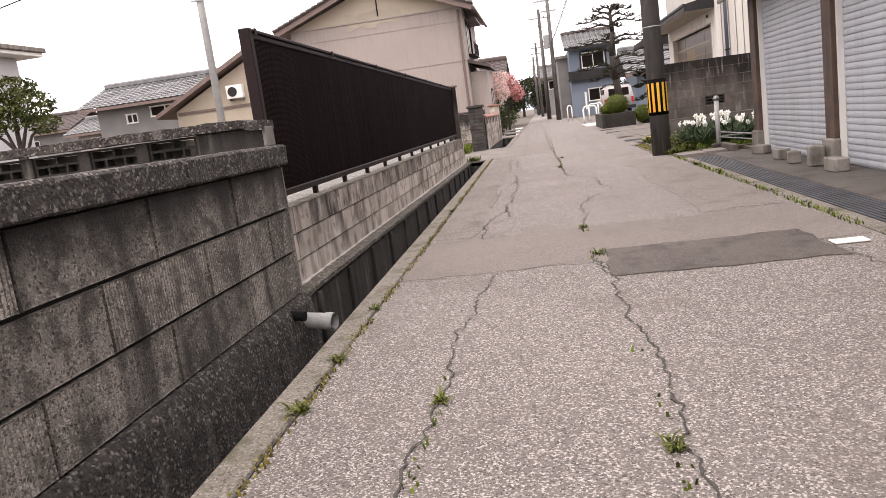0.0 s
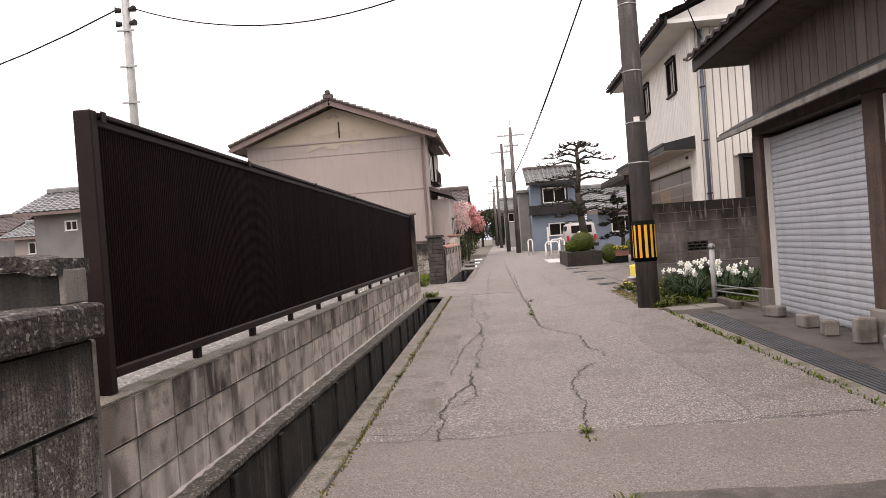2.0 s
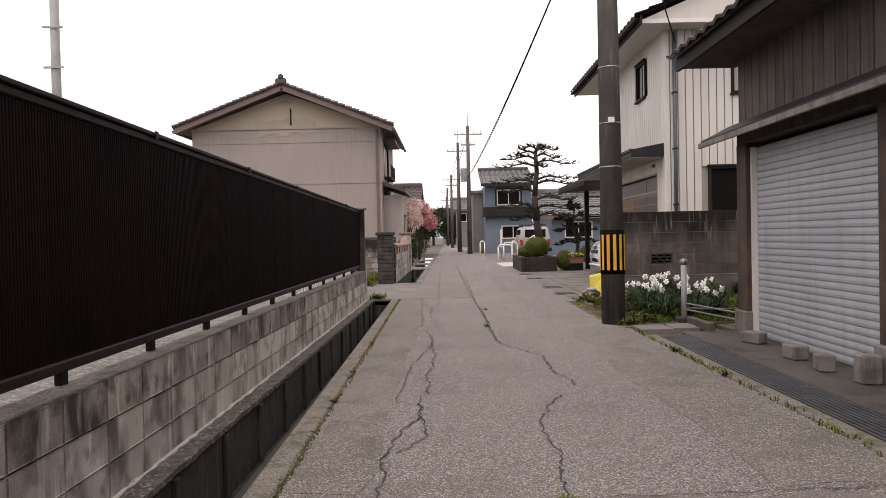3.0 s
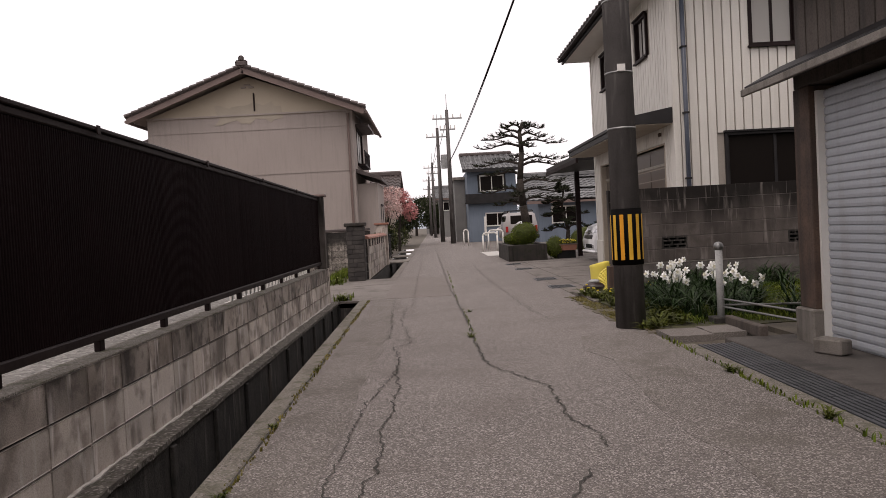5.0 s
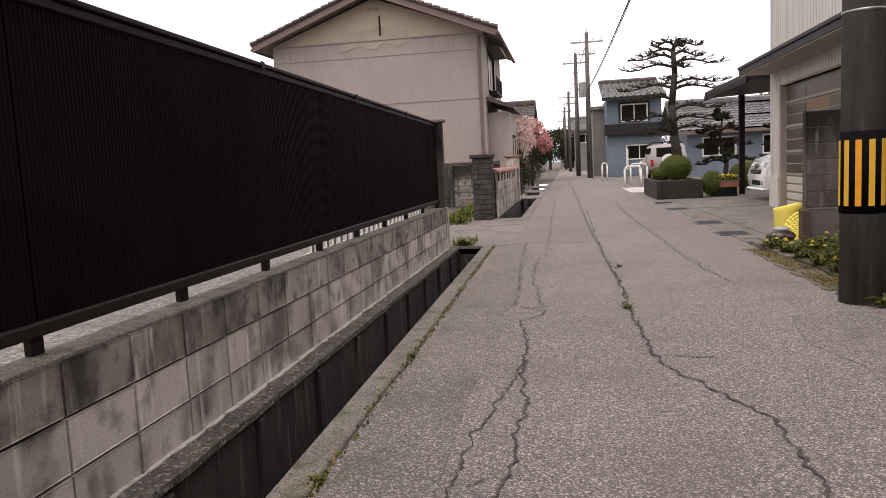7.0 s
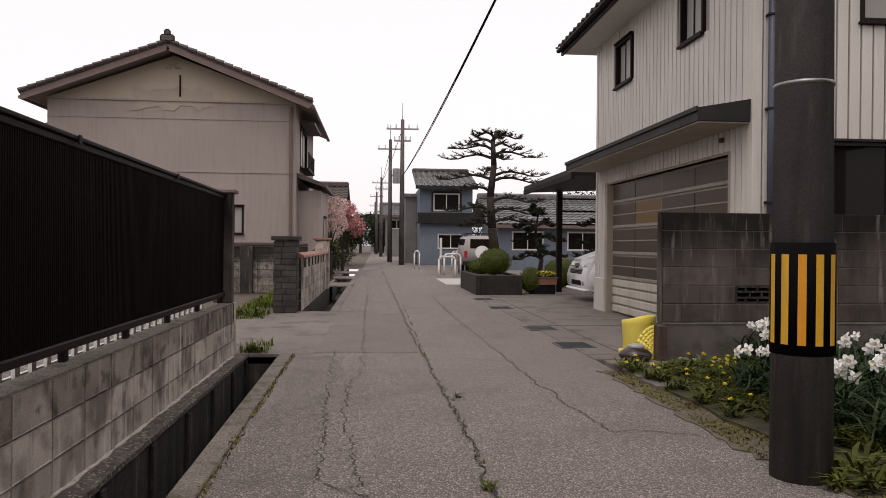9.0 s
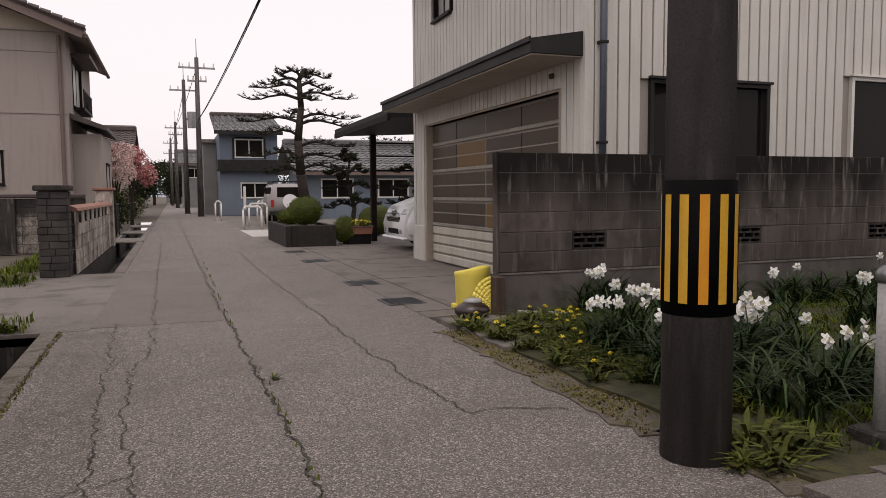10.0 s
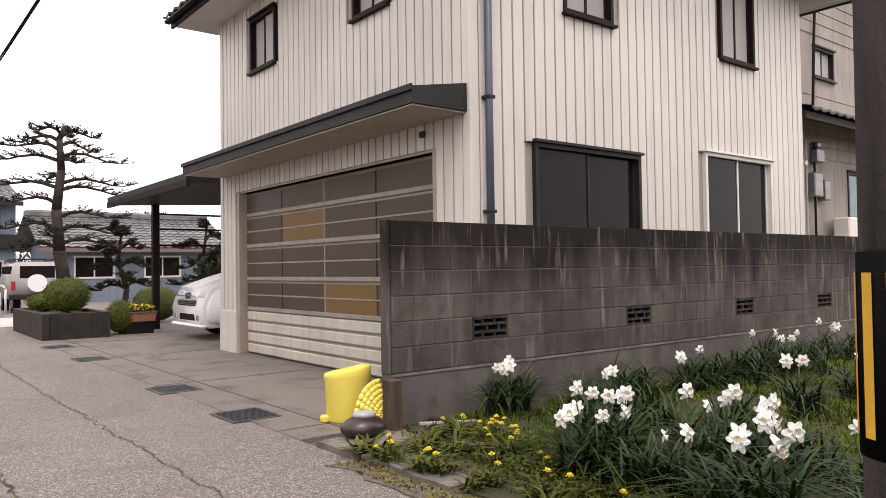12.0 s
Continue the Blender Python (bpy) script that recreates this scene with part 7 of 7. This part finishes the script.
def daffodil(seed, flowers, tall):
    """One clump at the origin: arching strap leaves, stems and white flowers."""
    rng = random.Random(seed)
    d = thing("daffodil", (0, 0, 0), "white daffodil clump with dark green strap leaves" if flowers else "tuft of dark green daffodil leaves without flowers", "flower", "daffodils of the garden plot")
    bm = bmesh.new()
    for k in range(rng.randint(20, 27)):
        a, L, bend = rng.uniform(0, math.tau), tall * rng.uniform(0.75, 1.3), rng.uniform(0.35, 1.45)
        dv, sd = Vector((math.cos(a), math.sin(a), 0)), Vector((-math.sin(a), math.cos(a), 0))
        base, prev, n = Vector((rng.uniform(-0.07, 0.07), rng.uniform(-0.07, 0.07), 0)), None, 6
        for i in range(n + 1):
            f = i / n
            p = base + dv * L * bend * f * f * 0.9 + Vector((0, 0, L * (f - 0.45 * bend * f ** 3)))
            w = 0.0095 * (1 - 0.7 * f ** 3)
            now = (bm.verts.new(p + sd * w + dv * 0.002), bm.verts.new(p - dv * 0.0015), bm.verts.new(p - sd * w + dv * 0.002))
            if prev:
                bm.faces.new((prev[0], prev[1], now[1], now[0]))
                bm.faces.new((prev[1], prev[2], now[2], now[1]))
            prev = now
    part("leaves", bm, LEAF["strap"], d, smooth=True)
    for k in range(flowers):
        a, rr, hh = rng.uniform(0, math.tau), rng.uniform(0.03, 0.12), tall * rng.uniform(0.85, 1.12)
        top = Vector((rr * math.cos(a), rr * math.sin(a), hh))
        face = Vector((-0.55 + rng.uniform(-0.5, 0.5), -0.75 + rng.uniform(-0.4, 0.4), rng.uniform(-0.25, 0.35))).normalized()
        bm = bmesh.new()
        limb(bm, [Vector((rr * 0.2, 0, 0)), top * 0.6 + Vector((0.01, 0, 0)), top - face * 0.03], 0.004, 0.003, 6)
        st = part("stem", bm, LEAF["strap"], d)
        turn = face.to_track_quat("Z", "Y").to_matrix().to_4x4()
        tm = Matrix.Translation(top) @ turn
        bm = bmesh.new()
        for i in range(6):
            b = i * math.tau / 6 + rng.uniform(-0.1, 0.1)
            u, v = Vector((math.cos(b), math.sin(b), 0)), Vector((-math.sin(b), math.cos(b), 0))
            L, z1, z2 = 0.054 * rng.uniform(0.85, 1.15), rng.uniform(0.0, 0.014), rng.uniform(-0.016, 0.012)
            c = [u * 0.004, u * L * 0.5 + v * 0.017 + Vector((0, 0, z1)), u * L * 0.85 + v * 0.011 + Vector((0, 0, z2)), u * L + Vector((0, 0, z2)), u * L * 0.85 - v * 0.011 + Vector((0, 0, z2)), u * L * 0.5 - v * 0.017 + Vector((0, 0, z1))]
            mid = bm.verts.new(tm @ (u * L * 0.55 + Vector((0, 0, z1 - 0.004))))
            ring = [bm.verts.new(tm @ q) for q in c]
            for j in range(6):
                bm.faces.new((mid, ring[j], ring[(j + 1) % 6]))
        fl = part("flower", bm, PETAL, st, "white six-petalled flower")
        bm = bmesh.new()
        n = 12
        low = [bm.verts.new(tm @ Vector((0.010 * math.cos(i * math.tau / n), 0.010 * math.sin(i * math.tau / n), 0.0))) for i in range(n)]
        hi = [bm.verts.new(tm @ Vector(((0.017 if i % 2 else 0.02) * math.cos(i * math.tau / n), (0.017 if i % 2 else 0.02) * math.sin(i * math.tau / n), 0.026))) for i in range(n)]
        for i in range(n):
            bm.faces.new((low[i], low[(i + 1) % n], hi[(i + 1) % n], hi[i]))
        bm.faces.new(low[::-1])
        # the tag of a third level stays within the flower's own mesh
        corona = bpy.data.meshes.new("corona")
        bm.to_mesh(corona)
        bm.free()
        fl_bm = bmesh.new()
        fl_bm.from_mesh(fl.data)
        off = ORIGIN[fl]
        for poly in corona.polygons:
            vs = [fl_bm.verts.new(corona.vertices[i].co - off) for i in poly.vertices]
            fl_bm.faces.new(vs).material_index = 1
        fl_bm.to_mesh(fl.data)
        fl_bm.free()
        fl.data.materials.append(CORONA)
        bpy.data.meshes.remove(corona)
    return d


KINDS = [daffodil(500, 1, 0.37), daffodil(501, 1, 0.40), daffodil(502, 2, 0.36), daffodil(503, 0, 0.38), daffodil(504, 1, 0.34), daffodil(505, 0, 0.33)]
rng = random.Random(77)
SPOTS = []
for cx, cy, rx, ry, n, bloom in ((3.05, 15.05, 0.30, 0.30, 13, 0.8), (3.35, 14.45, 0.45, 0.35, 18, 0.65), (2.95, 14.0, 0.3, 0.3, 12, 0.7), (3.75, 14.75, 0.4, 0.4, 14, 0.5), (3.2, 13.35, 0.4, 0.3, 12, 0.6),
                                 (4.3, 15.7, 0.35, 0.3, 7, 0.5), (3.85, 16.5, 0.35, 0.12, 6, 0.9), (4.9, 16.4, 0.4, 0.15, 6, 0.7), (5.2, 14.9, 0.4, 0.3, 3, 0.9), (6.2, 15.1, 0.3, 0.3, 3, 0.7),
                                 (6.2, 16.2, 0.7, 0.25, 16, 0.35), (7.4, 16.2, 0.6, 0.25, 12, 0.5), (8.8, 16.4, 0.7, 0.2, 9, 0.5), (4.0, 13.4, 0.4, 0.3, 6, 0.4), (5.4, 13.6, 0.5, 0.3, 4, 0.4)):
    for _ in range(n):
        SPOTS.append((cx + rng.gauss(0, rx * 0.6), min(16.62, cy + rng.gauss(0, ry * 0.6)), rng.random() < bloom * 0.55))
for i, (x, y, bloom) in enumerate(SPOTS):
    k = rng.choice((0, 1, 1, 2, 4)) if bloom else rng.choice((3, 5))
    m = pose(max(2.5, x), y, 0.02, 0, 0, rng.uniform(-35, 35) if bloom else rng.uniform(0, 360))
    if i < len(KINDS):
        KINDS[i].matrix_basis = m
    else:
        s = rng.uniform(0.82, 1.12)
        copy_thing(KINDS[k], m @ Matrix.Diagonal((s, s, s, 1)))

# white pipe post with a rope line, timber edge
gpst = thing("garden_post", (2.98, 12.78, 0), "peeling white pipe post with a rounded cap", "post")
part("shaft", rod(bmesh.new(), (2.98, 12.78, 0.0), (2.98, 12.78, 0.78), 0.036, seg=14), M["pvc"], gpst, smooth=True)
bm = bmesh.new()
bmesh.ops.create_uvsphere(bm, u_segments=14, v_segments=8, radius=0.05, matrix=Matrix.Translation((2.98, 12.78, 0.80)))
part("cap", bm, M["steel"], gpst, smooth=True)
part("foot", boxes((2.88, 3.08, 12.68, 12.88, 0, 0.09), bevel=0.01), M["concrete_dark"], gpst)
gr_rail = thing("garden_rail", (3.1, 12.3, 0.2), "thin weathered metal pipes from the post to the garage", "rail")
for z in (0.16, 0.24):
    part("pipe", rod(bmesh.new(), (2.99, 12.76, z + 0.03), (3.3, 11.64, z), 0.011, seg=8), M["steel"], gr_rail)
part("pipe", rod(bmesh.new(), (2.99, 12.8, 0.2), (4.4, 12.75, 0.16), 0.011, seg=8), M["steel"], gr_rail)
tb = thing("timber_edging", (3.2, 12.6, 0), "dark rotting timber edging of the plot", "edging")
part("board", boxes((2.98, 3.06, 11.9, 12.7, 0.0, 0.11), bevel=0.01), M["old_boards"], tb)

# yellow bin, hose, pot of stones, post, sticks at the wall's end
ybin = thing("yellow_bin", (2.80, 17.3, 0.006), "bright yellow oval plastic bin with a slanted rim", "bin")
bm = bmesh.new()
n = 28
rings = []
for z, r, t in ((0.006, 0.158, 0), (0.03, 0.165, 0), (0.33, 0.178, 0), (0.36, 0.184, 0.3), (0.40, 0.184, 1), (0.415, 0.176, 1), (0.418, 0.1, 1)):
    rings.append([bm.verts.new((2.80 + r * math.cos(i * math.tau / n), 17.3 + r * 1.1 * math.sin(i * math.tau / n), z + 0.035 * t * math.cos(i * math.tau / n + 0.9))) for i in range(n)])
for a, b in zip(rings, rings[1:]):
    for i in range(n):
        bm.faces.new((a[i], a[(i + 1) % n], b[(i + 1) % n], b[i]))
bm.faces.new(rings[-1])
bm.faces.new(rings[0][::-1])
part("body", bm, M["yellow_plastic"], ybin, smooth=True)
part("foot_tab", boxes((2.60, 2.66, 17.32, 17.40, 0.006, 0.06), bevel=0.01), M["yellow_plastic"], ybin)
hose = thing("yellow_hose", (2.78, 16.95, 0.006), "curved yellow ribbed plastic hose leaning at the wall end", "hose")
for k in range(7):
    R = 0.30 - 0.036 * k
    bm = bmesh.new()
    pts = [Vector((2.86 - R * math.cos(a) * 0.72, 16.93 - 0.02 * k, 0.06 + R * math.sin(a) * 0.98)) for a in [j * math.pi / 2 / 8 for j in range(9)]]
    limb(bm, pts, 0.02, 0.02, 8)
    part("rib", bm, M["yellow_plastic"], hose, smooth=True)
part("foot", boxes((2.58, 2.86, 16.80, 16.95, 0.007, 0.06), bevel=0.02), M["yellow_plastic"], hose)
bp = thing("brown_post", (2.81, 16.66, 0), "short dark brown plank post at the wall end", "post")
part("plank", boxes((2.755, 2.845, 16.60, 16.74, 0, 0.40), bevel=0.008), M["rust"], bp)
# glossy brown pot with pale stones, built as two rounded solids
pot = thing("brown_stone", (2.5, 16.62, 0.03), "rounded dark brown glossy pot with pale stones on top", "stone")
bm = bmesh.new()
bmesh.ops.create_icosphere(bm, subdivisions=3, radius=1, matrix=Matrix.Translation((2.52, 16.62, 0.10)) @ Matrix.Diagonal((0.17, 0.14, 0.085, 1)))
for v in bm.verts:
    v.co += 0.012 * noise.noise_vector(v.co * 9)
part("stone", bm, mat("brown_glaze", (0.018, 0.010, 0.009), (0.034, 0.019, 0.015), 0.35, 6, 40, 0.2), pot, smooth=True)
bm = bmesh.new()
bmesh.ops.create_icosphere(bm, subdivisions=2, radius=1, matrix=Matrix.Translation((2.53, 16.63, 0.185)) @ Matrix.Diagonal((0.09, 0.075, 0.035, 1)))
part("shell", bm, M["pvc"], pot, smooth=True)
for i, (a, b) in enumerate((((2.95, 16.55, 0.12), (3.45, 16.5, 0.1)), ((3.0, 16.45, 0.08), (3.5, 16.6, 0.12)), ((3.35, 16.3, 0.09), (3.75, 16.45, 0.04)), ((2.98, 16.35, 0.1), (3.3, 16.6, 0.06)), ((3.1, 16.62, 0.14), (3.3, 16.3, 0.05)), ((2.95, 16.25, 0.09), (3.25, 16.2, 0.04)))):
    tagged(part("dead_branch", rod(bmesh.new(), (a[0], a[1], a[2] - 0.05), (b[0], b[1], 0.035), 0.018, 0.012, 7), M["pvc"] if i == 0 else M["bark"]), "dead grey branch lying by the wall foot", "branch", "sticks at the wall foot")

# ---- vehicles ----
LIGHT = mat("headlamp", (0.45, 0.46, 0.47), (0.55, 0.56, 0.57), 0.1, 5, 20, 0.0, metal=0.5)
van = thing("white_van", (6.6, 25.3, 0), "white minivan parked nose out under the carport", "car")
VX, VY0, VY1 = 4.34, 24.6, 26.28
side_prof = [(0.12, 0.22), (0.0, 0.34), (-0.02, 0.55), (0.03, 0.72), (0.15, 0.92), (0.62, 1.09), (0.95, 1.18), (1.55, 1.74), (1.9, 1.82), (4.2, 1.80), (4.5, 1.2), (4.52, 0.4), (4.4, 0.22)]
bm = bmesh.new()
prism(bm, [(VX + a, VY0, b) for a, b in side_prof], (0, VY1 - VY0, 0))
bmesh.ops.bevel(bm, geom=[e for e in bm.edges if abs(e.verts[0].co.y - e.verts[1].co.y) < 1e-5], offset=0.09, segments=4, affect="EDGES")
body = part("body", bm, M["car_white"], van, smooth=True)
bm = bmesh.new()
prism(bm, [(VX + 1.0, VY0 + 0.13, 1.165), (VX + 1.51, VY0 + 0.2, 1.68), (VX + 1.525, VY0 + 0.2, 1.672), (VX + 1.015, VY0 + 0.13, 1.15)], (0, VY1 - VY0 - 0.3, 0))
bmesh.ops.translate(bm, verts=bm.verts, vec=(-0.018, 0, 0.02))
part("windscreen", bm, M["glass"], van)
for s, y in ((0, VY0 - 0.004), (1, VY1 - 0.004)):
    part("side_glass", boxes((VX + 1.65, VX + 4.1, y, y + 0.008, 1.15, 1.62)), M["glass"], van)
for y in (VY0 + 0.10, VY1 - 0.47):
    bm = boxes((-0.012, 0.12, 0, 0.34, 0, 0.15), bevel=0.02, m=pose(VX + 0.045, y, 0.745, 0, 31, 0))
    part("headlight", bm, LIGHT, van, "clear headlamp")
    part("fog_lamp", rod(bmesh.new(), (VX - 0.03, y + 0.18, 0.40), (VX + 0.05, y + 0.18, 0.40), 0.05, seg=14), LIGHT, van)
grille = part("grille", boxes((VX - 0.028, VX + 0.06, VY0 + 0.42, VY1 - 0.42, 0.60, 0.70), bevel=0.015), M["dark_metal"], van)
for z in (0.62, 0.65, 0.68, 0.77):
    part("grille_bar", boxes((VX - 0.036, VX - 0.0, VY0 + 0.40, VY1 - 0.40, z, z + 0.014)), M["steel"], grille)
part("badge", rod(bmesh.new(), (VX - 0.02, (VY0 + VY1) / 2, 0.77), (VX + 0.06, (VY0 + VY1) / 2, 0.78), 0.055, seg=14), M["steel"], van)
part("lower_intake", boxes((VX - 0.012, VX + 0.06, VY0 + 0.45, VY1 - 0.45, 0.34, 0.47), bevel=0.015), M["rubber"], van)
part("bumper_lip", boxes((VX - 0.05, VX + 0.1, VY0 + 0.08, VY1 - 0.08, 0.22, 0.29), bevel=0.03), M["car_white"], van)
for x in (VX + 0.85, VX + 3.6):
    for y in (VY0 - 0.01, VY1 - 0.19):
        wl_ = part("wheel", rod(bmesh.new(), (x, y, 0.31), (x, y + 0.2, 0.31), 0.31, seg=24), M["rubber"], van)
        part("rim", rod(bmesh.new(), (x, y - 0.006, 0.31), (x, y + 0.206, 0.31), 0.2, seg=18), M["steel"], wl_)

suv = thing("silver_jeep", (4.0, 39.5, 0), "small pale off-road car with a spare wheel, seen from behind", "car")
bm = bmesh.new()
prism(bm, [(3.30, 38.0, 0.42), (4.75, 38.0, 0.42), (4.75, 38.0, 1.0), (4.62, 38.0, 1.58), (3.43, 38.0, 1.58), (3.30, 38.0, 1.0)], (0, 2.3, 0))
prism(bm, [(3.30, 40.3, 0.42), (4.75, 40.3, 0.42), (4.75, 40.3, 1.0), (3.30, 40.3, 1.0)], (0, 1.1, 0))
bmesh.ops.bevel(bm, geom=list(bm.edges), offset=0.05, segments=2, affect="EDGES")
part("body", bm, glass_mat("pale_silver", (0.36, 0.34, 0.33), 0.25, 0.5), suv, smooth=True)
part("rear_window", boxes((3.55, 4.52, 37.985, 38.02, 1.08, 1.45), bevel=0.01), M["glass"], suv)
part("side_window", boxes((3.345, 3.375, 38.3, 40.1, 1.08, 1.45)), M["glass"], suv)
part("spare_wheel", rod(bmesh.new(), (4.0, 37.80, 0.92), (4.0, 37.99, 0.92), 0.27, seg=24), M["car_white"], suv, "white spare wheel cover")
part("bumper", boxes((3.25, 4.80, 37.88, 38.0, 0.42, 0.58), bevel=0.02), M["dark_metal"], suv)
for x in (3.32, 4.62):
    part("tail_light", boxes((x, x + 0.11, 37.975, 38.02, 0.72, 0.98), bevel=0.008), mat("tail_red", (0.35, 0.02, 0.02), (0.4, 0.03, 0.03), 0.2, 5, 20, 0.0), suv, "red tail light")
for x in (3.42, 4.42):
    for y in (38.6, 40.8):
        w_ = part("wheel", rod(bmesh.new(), (x, y, 0.33), (x + 0.2, y, 0.33), 0.33, seg=22), M["rubber"], suv)
        part("rim", rod(bmesh.new(), (x - 0.006, y, 0.33), (x + 0.206, y, 0.33), 0.19, seg=16), M["steel"], w_)
part("roof_rack", boxes((3.45, 3.49, 38.3, 40.2, 1.6, 1.66), (4.56, 4.6, 38.3, 40.2, 1.6, 1.66), (3.45, 4.6, 38.6, 38.64, 1.66, 1.69), (3.45, 4.6, 39.8, 39.84, 1.66, 1.69)), M["dark_metal"], suv)

# white hoop barriers by the lane
for x0, x1, y, h in ((2.15, 2.75, 36.0, 0.78), (2.55, 3.2, 38.2, 0.85), (1.75, 2.0, 45.5, 0.9), (3.4, 4.4, 43.5, 0.9)):
    hb = thing("hoop_barrier", ((x0 + x1) / 2, y, 0), "white painted steel hoop barrier", "barrier", "hoop barriers by the lane")
    bm = bmesh.new()
    limb(bm, [Vector((x0, y, 0)), Vector((x0, y, h - 0.1)), Vector((x0 + 0.08, y, h)), Vector((x1 - 0.08, y, h)), Vector((x1, y, h - 0.1)), Vector((x1, y, 0))], 0.036, 0.036, 10)
    part("hoop", bm, M["white_frame"], hb, smooth=True)
sg = thing("notice_board", (2.6, 40, 0), "white framed notice stand by the lane", "sign")
part("panel", boxes((2.52, 2.62, 39.98, 40.02, 0.6, 1.5), bevel=0.01), M["white_frame"], sg)
part("leg", boxes((2.55, 2.59, 39.985, 40.015, 0, 0.6)), M["steel"], sg)
for i, (x, y, w, h) in enumerate(((-1.62, 30.4, 0.06, 0.9), (-1.62, 33.6, 0.06, 0.95))):
    gt = thing("garden_gate", (x, y, 0), "low dark metal garden gate beside the ditch", "gate")
    part("gate_frame", boxes((x - 0.02, x + 0.02, y, y + 1.2, 0.08, 0.12), (x - 0.02, x + 0.02, y, y + 1.2, h - 0.04, h), (x - 0.02, x + 0.02, y, y + 0.04, 0, h), (x - 0.02, x + 0.02, y + 1.16, y + 1.2, 0, h)), M["dark_metal"], gt)
    for k in range(9):
        part("bar", boxes((x - 0.012, x + 0.012, y + 0.12 + 0.115 * k, y + 0.15 + 0.115 * k, 0.12, h - 0.04)), M["dark_metal"], gt)
